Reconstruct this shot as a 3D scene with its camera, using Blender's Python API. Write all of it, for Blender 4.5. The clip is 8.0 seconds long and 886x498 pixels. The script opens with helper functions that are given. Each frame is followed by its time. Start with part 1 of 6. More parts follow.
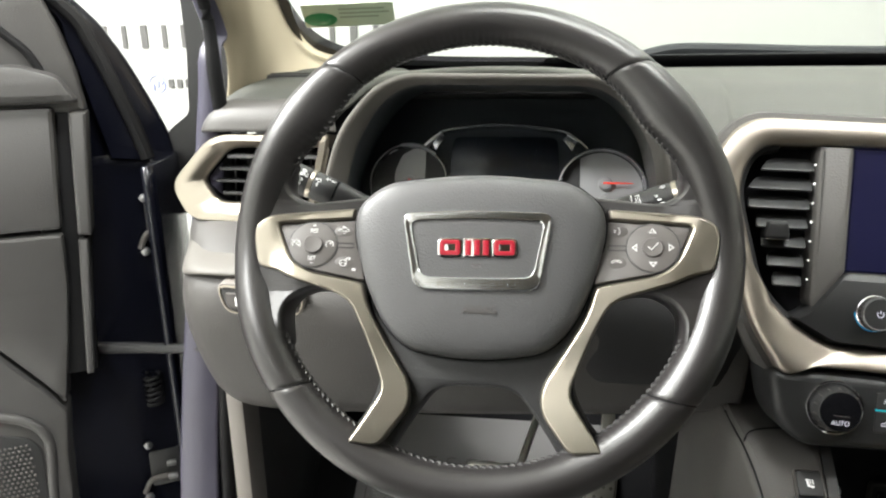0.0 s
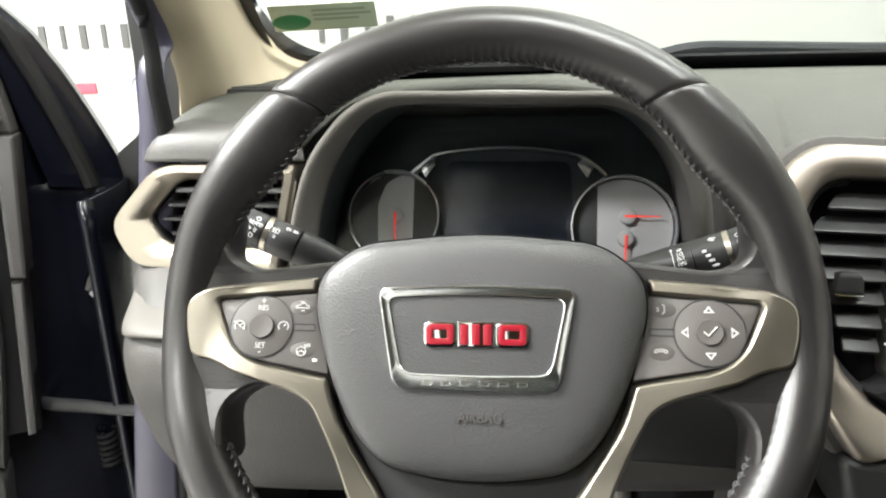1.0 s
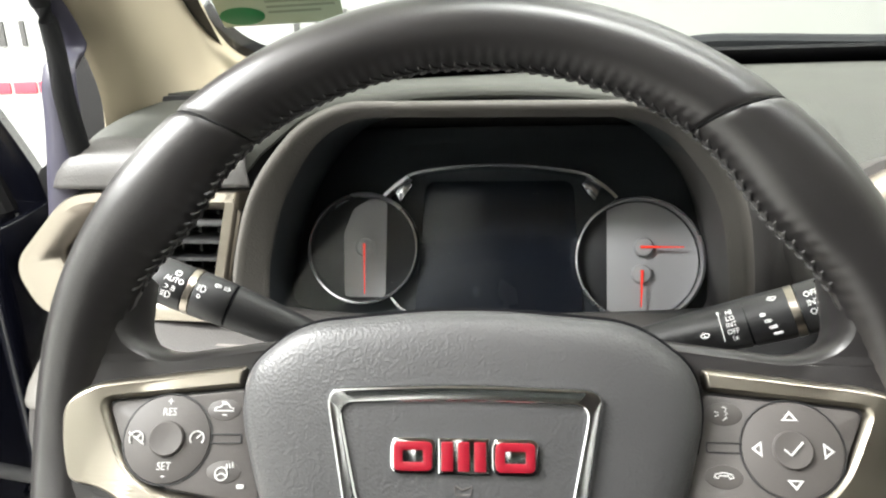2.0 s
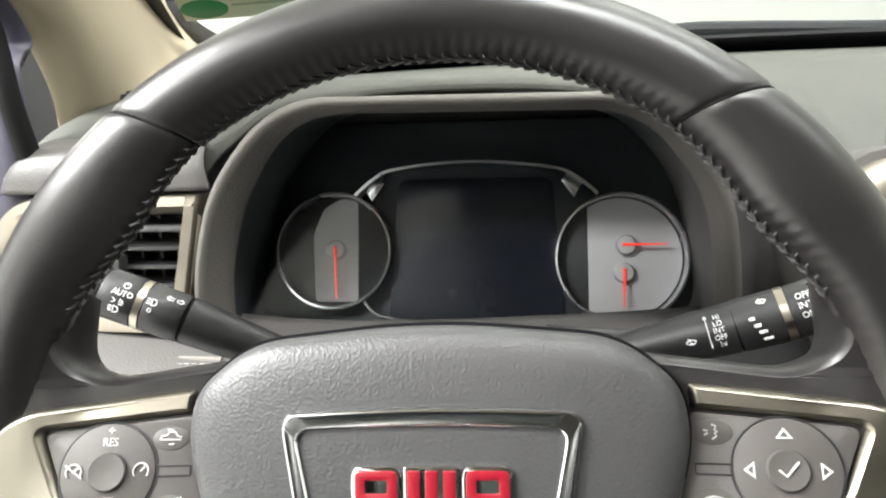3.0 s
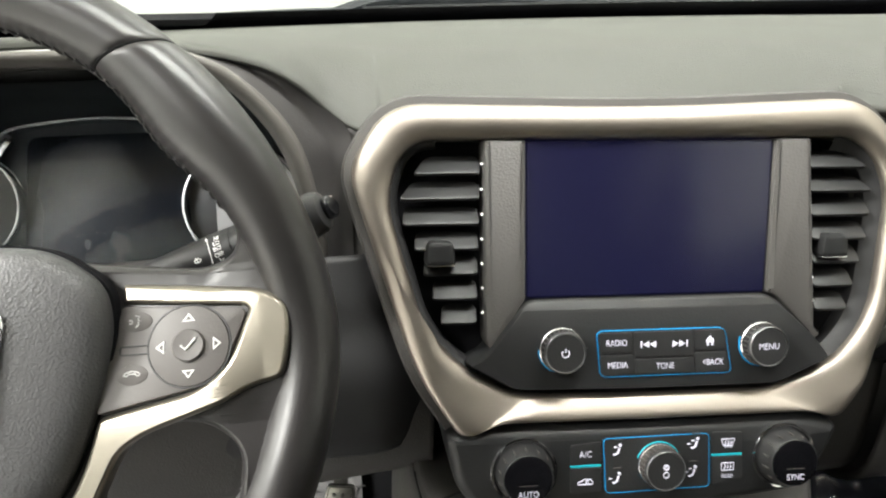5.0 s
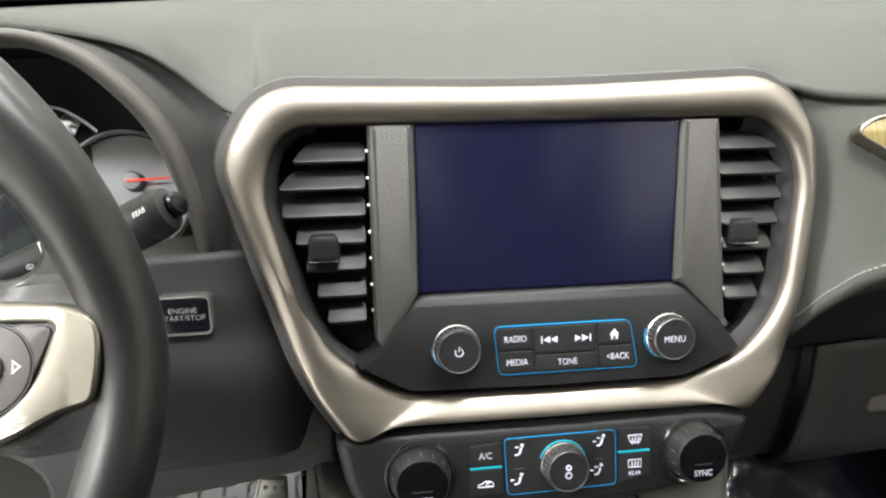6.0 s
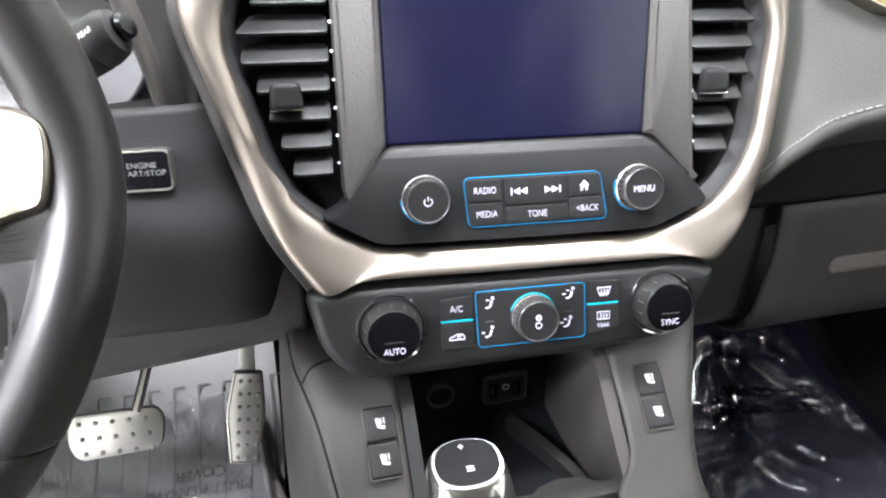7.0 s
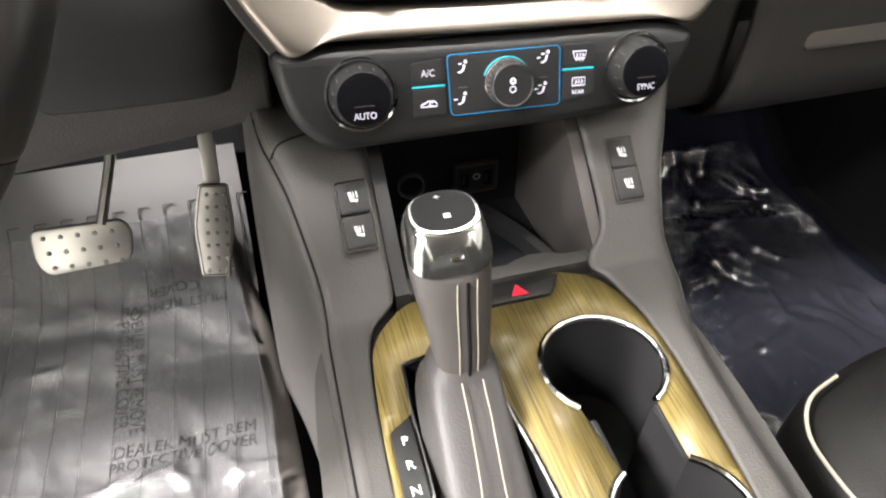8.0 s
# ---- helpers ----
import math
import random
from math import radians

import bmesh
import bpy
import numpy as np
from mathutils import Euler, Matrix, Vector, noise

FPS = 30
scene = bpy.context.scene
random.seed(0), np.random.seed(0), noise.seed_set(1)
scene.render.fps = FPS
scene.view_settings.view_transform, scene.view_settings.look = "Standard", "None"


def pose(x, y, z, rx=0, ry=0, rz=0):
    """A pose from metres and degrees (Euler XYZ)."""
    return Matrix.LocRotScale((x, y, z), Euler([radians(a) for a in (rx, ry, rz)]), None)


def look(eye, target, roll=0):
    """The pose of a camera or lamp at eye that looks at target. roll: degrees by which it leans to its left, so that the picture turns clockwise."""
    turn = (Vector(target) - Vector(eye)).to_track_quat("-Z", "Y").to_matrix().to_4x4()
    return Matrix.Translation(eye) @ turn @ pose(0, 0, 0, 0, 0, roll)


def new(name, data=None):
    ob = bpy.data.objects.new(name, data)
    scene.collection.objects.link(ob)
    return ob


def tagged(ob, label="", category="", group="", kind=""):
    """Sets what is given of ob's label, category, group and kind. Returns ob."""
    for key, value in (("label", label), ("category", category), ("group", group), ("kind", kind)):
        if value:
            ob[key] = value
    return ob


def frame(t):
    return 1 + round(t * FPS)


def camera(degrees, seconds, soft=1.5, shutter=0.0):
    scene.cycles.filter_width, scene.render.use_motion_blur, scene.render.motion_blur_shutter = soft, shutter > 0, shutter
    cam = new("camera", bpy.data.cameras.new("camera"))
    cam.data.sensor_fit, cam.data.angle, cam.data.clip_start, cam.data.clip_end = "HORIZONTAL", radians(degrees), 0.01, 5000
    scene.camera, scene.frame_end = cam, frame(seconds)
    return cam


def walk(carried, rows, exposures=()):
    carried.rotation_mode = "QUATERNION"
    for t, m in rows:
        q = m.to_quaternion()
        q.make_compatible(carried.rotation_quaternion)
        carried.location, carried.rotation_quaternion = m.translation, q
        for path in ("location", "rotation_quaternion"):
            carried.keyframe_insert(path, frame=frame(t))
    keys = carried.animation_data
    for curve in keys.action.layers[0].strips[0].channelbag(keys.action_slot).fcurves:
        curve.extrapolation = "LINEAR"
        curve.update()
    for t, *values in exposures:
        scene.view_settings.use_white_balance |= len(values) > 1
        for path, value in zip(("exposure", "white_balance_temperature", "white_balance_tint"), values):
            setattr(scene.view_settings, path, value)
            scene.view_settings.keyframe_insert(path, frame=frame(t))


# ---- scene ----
cam = camera(65.2, 8.0, soft=2.2)
PATH = [
    (0, (0.054, 0.061, 1.276), (-0.225, 1.96, 0.713), -0.8),
    (0.5, (0.05, 0.126, 1.287), (-0.238, 2.019, 0.709), -1.2),
    (1, (0.042, 0.195, 1.291), (-0.234, 2.087, 0.707), -1.5),
    (1.5, (0.038, 0.262, 1.292), (-0.224, 2.155, 0.702), -1.9),
    (1.7, (0.035, 0.282, 1.294), (-0.215, 2.175, 0.699), -1.9),
    (2.8, (0.028, 0.363, 1.288), (-0.178, 2.253, 0.667), -2.4),
    (3, (0.037, 0.338, 1.291), (-0.156, 2.229, 0.667), -2.6),
    (3.5, (0.069, 0.284, 1.286), (-0.053, 2.17, 0.633), -2.5),
    (4, (0.114, 0.256, 1.275), (0.107, 2.135, 0.59), -2.2),
    (4.5, (0.169, 0.262, 1.276), (0.299, 2.128, 0.569), -1.6),
    (5, (0.213, 0.267, 1.284), (0.451, 2.121, 0.572), -1.1),
    (5.2, (0.23, 0.27, 1.29), (0.487, 2.118, 0.571), -1.1),
    (6.3, (0.28, 0.297, 1.273), (0.604, 2.096, 0.462), -1.3),
    (6.5, (0.276, 0.292, 1.256), (0.615, 2.08, 0.427), -1.3),
    (7, (0.274, 0.277, 1.233), (0.636, 1.991, 0.267), -1.2),
    (7.5, (0.266, 0.258, 1.21), (0.652, 1.853, 0.067), -0.9),
    (8, (0.262, 0.256, 1.181), (0.66, 1.707, -0.137), -0.4),
]
walk(cam, [(t, look(eye, target, roll)) for t, eye, target, roll in PATH],
     [(0.0, 0.63, 6320, 8), (3.0, 0.67, 6280, 9), (4.5, 0.65, 6380, 8), (5.2, 0.70, 6430, 8), (6.3, 0.76, 6130, 11), (6.6, 0.90, 6000, 13), (7.0, 1.44, 5920, 14), (7.5, 1.48, 6150, 14), (8.0, 1.26, 6480, 14)])

# ---------------------------------------------------------------- world and lights
world = bpy.data.worlds.new("showroom_air")
world.use_nodes = True
world.node_tree.nodes["Background"].inputs[0].default_value = (0.9, 0.95, 1.0, 1)
world.node_tree.nodes["Background"].inputs[1].default_value = 0.3
scene.world = world


def ceiling_lamp(x, y, sx, sy, watts, colour=(1.0, 0.975, 0.93)):
    lamp = bpy.data.lights.new("ceiling_light", "AREA")
    lamp.shape, lamp.size, lamp.size_y, lamp.energy, lamp.color = "RECTANGLE", sx, sy, watts, colour
    ob = new("ceiling_light", lamp)
    ob.matrix_world = pose(x, y, 3.86)
    return ob


for lx, ly, w in ((-2.9, 0.25, 600), (0.8, -0.15, 165), (3.2, 0.4, 20), (-2.6, -1.6, 230), (3.0, -2.4, 35), (0.3, -3.4, 240), (1.5, 2.0, 45)):
    ceiling_lamp(lx, ly, 1.6, 0.6, w)


# ---------------------------------------------------------------- geometry helpers
K = 0.001
from mathutils import geometry


def thing(name, m=None, label="", category="", group="", kind=""):
    ob = new(name)
    ob.empty_display_size = 0.02
    if m is not None:
        ob.matrix_world = m
    return tagged(ob, label, category, group, kind)


def finish(bm, name, material, sharp=40):
    bmesh.ops.recalc_face_normals(bm, faces=bm.faces[:])
    me = bpy.data.meshes.new(name)
    bm.to_mesh(me)
    bm.free()
    for p in me.polygons:
        p.use_smooth = True
    me.set_sharp_from_angle(angle=radians(sharp))
    if material is not None:
        me.materials.append(material)
    return me


def part(name, bm, material, parent=None, label="", m=None, sharp=40):
    ob = new(name, finish(bm, name, material, sharp))
    if parent is not None:
        ob.parent = parent
    if m is not None:
        ob.matrix_basis = m
    if label:
        ob["label"] = label
    return ob


def skin(loops, close=True, cap0=False, cap1=False, bm=None):
    """Quads between loops of equal length."""
    bm = bm or bmesh.new()
    rows = [[bm.verts.new(p) for p in loop] for loop in loops]
    n = len(rows[0])
    for a, b in zip(rows, rows[1:]):
        for i in range(n if close else n - 1):
            j = (i + 1) % n
            bm.faces.new((a[i], a[j], b[j], b[i]))
    for cap, row, loop in ((cap0, rows[0], loops[0]), (cap1, rows[-1], loops[-1])):
        if cap and n <= 8:
            bm.faces.new(row)
        elif cap:
            for f in geometry.tessellate_polygon([[Vector(p) for p in loop]]):
                if len(set(f)) == 3 and not bm.faces.get([row[q] for q in f]):
                    bm.faces.new([row[q] for q in f])
    return bm


def rounded(corners, r=4.0, seg=5):
    """A closed outline; a corner is (x, y) or (x, y, radius)."""
    out, n = [], len(corners)
    for i, c in enumerate(corners):
        p, a, b = Vector(c[:2]), Vector(corners[i - 1][:2]), Vector(corners[(i + 1) % n][:2])
        rad = c[2] if len(c) > 2 else r
        da, db = (a - p), (b - p)
        cut = min(rad, da.length * 0.48, db.length * 0.48)
        s, e = p + da.normalized() * cut, p + db.normalized() * cut
        for k in range(seg + 1):
            f = k / seg
            q = s * (1 - f) ** 2 + p * 2 * f * (1 - f) + e * f * f
            out.append((q.x, q.y))
    return out


def inset(pts, d):
    """Moves a closed outline inwards by d."""
    area = sum(pts[i - 1][0] * pts[i][1] - pts[i][0] * pts[i - 1][1] for i in range(len(pts)))
    sign, out, n = (1 if area > 0 else -1), [], len(pts)
    for i in range(n):
        a, b, c = Vector(pts[i - 1]), Vector(pts[i]), Vector(pts[(i + 1) % n])
        t1, t2 = (b - a), (c - b)
        if t1.length < 1e-6:
            t1 = t2
        if t2.length < 1e-6:
            t2 = t1
        t1, t2 = t1.normalized(), t2.normalized()
        t = t1 + t2
        t = t.normalized() if t.length > 1e-6 else t1
        nrm = Vector((-t.y, t.x)) * sign
        g = d / max(0.5, abs(nrm.dot(Vector((-t1.y, t1.x)))))
        out.append((b.x + nrm.x * g, b.y + nrm.y * g))
    return out


def at(pts, n, k=K):
    return [(x * k, y * k, n * k) for x, y in pts]


def plate(pts, n0, n1, bev=1.0, k=K, bm=None):
    """A solid plate over an outline from n0 to n1, its front edge rounded."""
    loops = [at(pts, n0, k), at(pts, n1 - bev, k), at(inset(pts, bev * 0.3), n1 - bev * 0.3, k), at(inset(pts, bev), n1, k)]
    return skin(loops, True, True, True, bm)


def ring(outer, inner, n0, n1, bev=1.0, k=K, bm=None):
    """A frame between two outlines of equal length."""
    loops = [at(outer, n0, k), at(outer, n1 - bev, k), at(inset(outer, bev * 0.3), n1 - bev * 0.3, k), at(inset(outer, bev), n1, k),
             at(inset(inner, -bev), n1, k), at(inset(inner, -bev * 0.3), n1 - bev * 0.3, k), at(inner, n1 - bev, k), at(inner, n0, k)]
    bm = skin(loops, True, False, False, bm)
    return bm


def circle(cx, cy, r, n=32):
    return [(cx + r * math.cos(2 * math.pi * i / n), cy + r * math.sin(2 * math.pi * i / n)) for i in range(n)]


def lathe(profile, n=32, m=None, bm=None):
    """A turned body round the local z axis: profile of (radius, height) in metres."""
    bm = bm or bmesh.new()
    m = m or Matrix()
    rows = []
    for r, h in profile:
        rows.append([bm.verts.new(m @ Vector((r * math.cos(2 * math.pi * i / n), r * math.sin(2 * math.pi * i / n), h))) for i in range(n)])
    for a, b in zip(rows, rows[1:]):
        for i in range(n):
            j = (i + 1) % n
            bm.faces.new((a[i], a[j], b[j], b[i]))
    bm.faces.new(rows[0][::-1])
    bm.faces.new(rows[-1])
    return bm


def spline(points, n, closed=False):
    """A smooth curve through points, n samples a span."""
    pts, out = [Vector(p) for p in points], []
    count = len(pts)
    for i in range(count if closed else count - 1):
        g = (lambda q: pts[q % count]) if closed else (lambda q: pts[max(0, min(count - 1, q))])
        p0, p1, p2, p3 = g(i - 1), g(i), g(i + 1), g(i + 2)
        for k in range(n):
            f = k / n
            out.append(0.5 * (2 * p1 + (p2 - p0) * f + (2 * p0 - 5 * p1 + 4 * p2 - p3) * f * f + (3 * p1 - p0 - 3 * p2 + p3) * f ** 3))
    if not closed:
        out.append(pts[-1])
    return out


def tube(points, r, sides=8, bm=None, flat=1.0):
    """A round bar along points; r is one radius or one for each point."""
    bm = bm or bmesh.new()
    pts = [Vector(p) for p in points]
    rows, up = [], Vector((0, 0, 1))
    for i, p in enumerate(pts):
        t = (pts[min(i + 1, len(pts) - 1)] - pts[max(i - 1, 0)]).normalized()
        a = t.cross(up if abs(t.z) < 0.95 else Vector((1, 0, 0))).normalized()
        b = a.cross(t)
        rad = r[i] if isinstance(r, (list, tuple)) else r
        rows.append([bm.verts.new(p + (a * math.cos(2 * math.pi * j / sides) + b * flat * math.sin(2 * math.pi * j / sides)) * rad) for j in range(sides)])
    for c, d in zip(rows, rows[1:]):
        for j in range(sides):
            k = (j + 1) % sides
            bm.faces.new((c[j], c[k], d[k], d[j]))
    bm.faces.new(rows[0][::-1])
    bm.faces.new(rows[-1])
    return bm


def block(x0, x1, y0, y1, z0, z1, bev=0.002, bm=None):
    """A box with rounded edges, in metres."""
    own = bmesh.new()
    bmesh.ops.create_cube(own, size=1)
    for v in own.verts:
        v.co = Vector(((x0 + x1) / 2 + v.co.x * (x1 - x0), (y0 + y1) / 2 + v.co.y * (y1 - y0), (z0 + z1) / 2 + v.co.z * (z1 - z0)))
    if bev:
        bmesh.ops.bevel(own, geom=own.edges[:], offset=bev, segments=2, affect="EDGES", profile=0.6)
    if bm is None:
        return own
    me = bpy.data.meshes.new("tmp")
    own.to_mesh(me)
    own.free()
    bm.from_mesh(me)
    bpy.data.meshes.remove(me)
    return bm


def loft(sections, nu=6, nv=6, bm=None, cap=False):
    """A smooth sheet through sections, each a list of 3D points of equal number."""
    rows = [spline(s, nv) for s in sections]
    cols = [spline(c, nu) for c in zip(*rows)]
    return skin([list(r) for r in zip(*cols)], False, cap, cap, bm)


def solid(ob, t, offset=-1.0):
    """Gives a sheet a thickness."""
    mod = ob.modifiers.new("thickness", "SOLIDIFY")
    mod.thickness, mod.offset = t, offset
    return ob


def toward(ob, way):
    """Turns a sheet's faces towards a direction."""
    if sum(p.normal.dot(Vector(way)) * p.area for p in ob.data.polygons) < 0:
        ob.data.flip_normals()
    return ob


def lettering(name, text, size, material, parent, m, depth=0.0003, label="", squash=1.0):
    """Raised letters, centred at m, reading along its x axis."""
    cu = bpy.data.curves.new(name, "FONT")
    cu.body, cu.size, cu.extrude, cu.align_x, cu.align_y, cu.resolution_u = text, size, depth, "CENTER", "CENTER", 3
    tmp = bpy.data.objects.new("tmp", cu)
    scene.collection.objects.link(tmp)
    bpy.context.view_layer.update()
    me = bpy.data.meshes.new_from_object(tmp.evaluated_get(bpy.context.evaluated_depsgraph_get()))
    bpy.data.objects.remove(tmp)
    me.name = name
    me.materials.clear()
    me.materials.append(material)
    ob = new(name, me)
    ob.parent = parent
    ob.matrix_basis = m @ Matrix.Diagonal((squash, 1, 1, 1))
    if label:
        ob["label"] = label
    return ob


def strokes(name, lines, material, parent, m, r=0.0003, flip=1):
    """A printed mark of thin lines; each line is a list of (x, y) in millimetres on the local plane."""
    bm = bmesh.new()
    for line in lines:
        tube([(flip * x * K, y * K, 0.0) for x, y in line], r, 5, bm)
    ob = part(name, bm, material, parent)
    ob.matrix_basis = m
    return ob


def arc(cx, cy, r, a0, a1, n=10):
    return [(cx + r * math.cos(radians(a0 + (a1 - a0) * i / n)), cy + r * math.sin(radians(a0 + (a1 - a0) * i / n))) for i in range(n + 1)]


def basis(o, u, v):
    """A pose from an origin and the directions of local x and y."""
    u = Vector(u).normalized()
    w = u.cross(Vector(v)).normalized()
    v = w.cross(u)
    return Matrix(((u.x, v.x, w.x, o[0]), (u.y, v.y, w.y, o[1]), (u.z, v.z, w.z, o[2]), (0, 0, 0, 1)))


# ---------------------------------------------------------------- materials
def mat(name, colour, rough=0.5, metal=0.0, bump=0.0, scale=300.0, vary=0.12, var_scale=9.0, coat=0.0, grain="noise", rvar=0.08, spec=0.5, stretch=(1, 1, 1)):
    """A surface with slow stains, fine grain and relief."""
    m = bpy.data.materials.new(name)
    m.use_nodes = True
    t, nd, ln = m.node_tree, m.node_tree.nodes, m.node_tree.links
    b = nd["Principled BSDF"]
    co = nd.new("ShaderNodeTexCoord")
    mp = nd.new("ShaderNodeMapping")
    mp.inputs["Scale"].default_value = stretch
    ln.new(co.outputs["Object"], mp.inputs["Vector"])
    big = nd.new("ShaderNodeTexNoise")
    big.inputs["Scale"].default_value, big.inputs["Detail"].default_value = var_scale, 4
    ln.new(mp.outputs[0], big.inputs["Vector"])
    mix = nd.new("ShaderNodeMix")
    mix.data_type = "RGBA"
    c = colour
    mix.inputs["A"].default_value = (c[0] * (1 - vary), c[1] * (1 - vary), c[2] * (1 - vary), 1)
    mix.inputs["B"].default_value = (min(1, c[0] * (1 + vary)), min(1, c[1] * (1 + vary)), min(1, c[2] * (1 + vary)), 1)
    ln.new(big.outputs["Fac"], mix.inputs["Factor"])
    ln.new(mix.outputs["Result"], b.inputs["Base Color"])
    b.inputs["Metallic"].default_value = metal
    b.inputs["Specular IOR Level"].default_value = spec
    b.inputs["Coat Weight"].default_value = coat
    rr = nd.new("ShaderNodeMapRange")
    rr.inputs["To Min"].default_value, rr.inputs["To Max"].default_value = max(0.02, rough - rvar), min(1, rough + rvar)
    ln.new(big.outputs["Fac"], rr.inputs["Value"])
    ln.new(rr.outputs["Result"], b.inputs["Roughness"])
    if bump:
        if grain == "cells":
            g = nd.new("ShaderNodeTexVoronoi")
            g.feature = "SMOOTH_F1"
            g.inputs["Smoothness"].default_value = 0.6
            out = g.outputs["Distance"]
        else:
            g = nd.new("ShaderNodeTexNoise")
            g.inputs["Detail"].default_value = 3
            out = g.outputs["Fac"]
        g.inputs["Scale"].default_value = scale
        ln.new(mp.outputs[0], g.inputs["Vector"])
        bp = nd.new("ShaderNodeBump")
        bp.inputs["Strength"].default_value, bp.inputs["Distance"].default_value = bump, 0.0006
        ln.new(out, bp.inputs["Height"])
        ln.new(bp.outputs[0], b.inputs["Normal"])
    return m


def glow(name, colour, strength):
    m = bpy.data.materials.new(name)
    m.use_nodes = True
    b = m.node_tree.nodes["Principled BSDF"]
    b.inputs["Base Color"].default_value = (*colour, 1)
    b.inputs["Roughness"].default_value = 0.25
    b.inputs["Emission Color"].default_value = (*colour, 1)
    b.inputs["Emission Strength"].default_value = strength
    return m


def film(name, tint, gloss, ior=1.45, rough=0.05, haze=0.0, bump=0.0, scale=30.0):
    """Thin clear sheet: lets light straight through, shines by Fresnel, with some haze."""
    m = bpy.data.materials.new(name)
    m.use_nodes = True
    nd, ln = m.node_tree.nodes, m.node_tree.links
    nd.remove(nd["Principled BSDF"])
    tr, gl, df = nd.new("ShaderNodeBsdfTransparent"), nd.new("ShaderNodeBsdfGlossy"), nd.new("ShaderNodeBsdfDiffuse")
    tr.inputs["Color"].default_value = (*tint, 1)
    gl.inputs["Roughness"].default_value = rough
    df.inputs["Color"].default_value = (0.8, 0.8, 0.84, 1)
    fr, mul, mx, mh = nd.new("ShaderNodeFresnel"), nd.new("ShaderNodeMath"), nd.new("ShaderNodeMixShader"), nd.new("ShaderNodeMixShader")
    fr.inputs["IOR"].default_value = ior
    mul.operation, mul.use_clamp = "MULTIPLY", True
    mul.inputs[1].default_value = gloss
    ln.new(fr.outputs[0], mul.inputs[0])
    mh.inputs[0].default_value = haze
    ln.new(tr.outputs[0], mh.inputs[1])
    ln.new(df.outputs[0], mh.inputs[2])
    ln.new(mul.outputs[0], mx.inputs[0])
    ln.new(mh.outputs[0], mx.inputs[1])
    ln.new(gl.outputs[0], mx.inputs[2])
    if bump:
        no, bp = nd.new("ShaderNodeTexNoise"), nd.new("ShaderNodeBump")
        no.inputs["Scale"].default_value, no.inputs["Detail"].default_value = scale, 5
        bp.inputs["Strength"].default_value, bp.inputs["Distance"].default_value = bump, 0.01
        ln.new(no.outputs["Fac"], bp.inputs["Height"])
        ln.new(bp.outputs[0], gl.inputs["Normal"])
    ln.new(mx.outputs[0], nd["Material Output"].inputs["Surface"])
    return m


def wood_mat():
    m = bpy.data.materials.new("zebra_wood")
    m.use_nodes = True
    nd, ln = m.node_tree.nodes, m.node_tree.links
    b = nd["Principled BSDF"]
    co, mp, mp2 = nd.new("ShaderNodeTexCoord"), nd.new("ShaderNodeMapping"), nd.new("ShaderNodeMapping")
    mp.inputs["Scale"].default_value, mp2.inputs["Scale"].default_value = (1000, 11, 11), (2600, 40, 40)
    n1, n2, rp, mx = nd.new("ShaderNodeTexNoise"), nd.new("ShaderNodeTexNoise"), nd.new("ShaderNodeValToRGB"), nd.new("ShaderNodeMath")
    for n, p in ((n1, mp), (n2, mp2)):
        ln.new(co.outputs["Object"], p.inputs["Vector"])
        ln.new(p.outputs[0], n.inputs["Vector"])
        n.inputs["Scale"].default_value, n.inputs["Detail"].default_value = 1.0, 4
    mx.operation = "MULTIPLY_ADD"
    mx.inputs[1].default_value = 0.35
    ln.new(n2.outputs["Fac"], mx.inputs[0])
    ln.new(n1.outputs["Fac"], mx.inputs[2])
    e = rp.color_ramp.elements
    e[0].position, e[0].color = 0.50, (0.040, 0.029, 0.010, 1)
    e[1].position, e[1].color = 0.88, (0.200, 0.154, 0.047, 1)
    e.new(0.66).color = (0.138, 0.103, 0.031, 1)
    ln.new(mx.outputs[0], rp.inputs[0])
    ln.new(rp.outputs[0], b.inputs["Base Color"])
    b.inputs["Roughness"].default_value = 0.46
    b.inputs["Coat Weight"].default_value = 0.08
    return m


LEATHER = mat("rim_leather", (0.0150, 0.0138, 0.0139), 0.36, bump=0.05, scale=900, vary=0.25, var_scale=22, grain="cells", rvar=0.09)
SOFT = mat("grained_soft_plastic", (0.050, 0.0475, 0.045), 0.52, bump=0.35, scale=650, grain="cells", vary=0.1, spec=0.38)
AIRBAG = mat("airbag_grain", (0.0435, 0.0435, 0.0445), 0.46, bump=0.34, scale=820, grain="cells", vary=0.08)
DASHTOP = mat("dash_top_soft_plastic", (0.037, 0.0385, 0.0330), 0.62, bump=0.3, scale=700, grain="cells", vary=0.08, spec=0.35)
GREYP = mat("grey_brown_plastic", (0.115, 0.104, 0.094), 0.5, bump=0.2, scale=700, grain="cells", vary=0.07)
KEYPL = mat("key_plastic", (0.058, 0.053, 0.050), 0.56, bump=0.15, scale=900, spec=0.4)
PANELB = mat("black_control_panel", (0.0135, 0.0137, 0.0142), 0.46, bump=0.15, scale=700, grain="cells", spec=0.3)
KNOBG = mat("gloss_knob_face", (0.004, 0.004, 0.005), 0.22, vary=0.05, rvar=0.03, spec=0.22)
BLACKP = mat("black_plastic", (0.016, 0.016, 0.0165), 0.46, bump=0.15, scale=700, grain="cells", spec=0.36)
GLOSSB = mat("gloss_black", (0.006, 0.006, 0.008), 0.16, vary=0.05, rvar=0.03, spec=0.4)
DEEP = mat("unlit_black", (0.006, 0.006, 0.007), 0.8, spec=0.06)
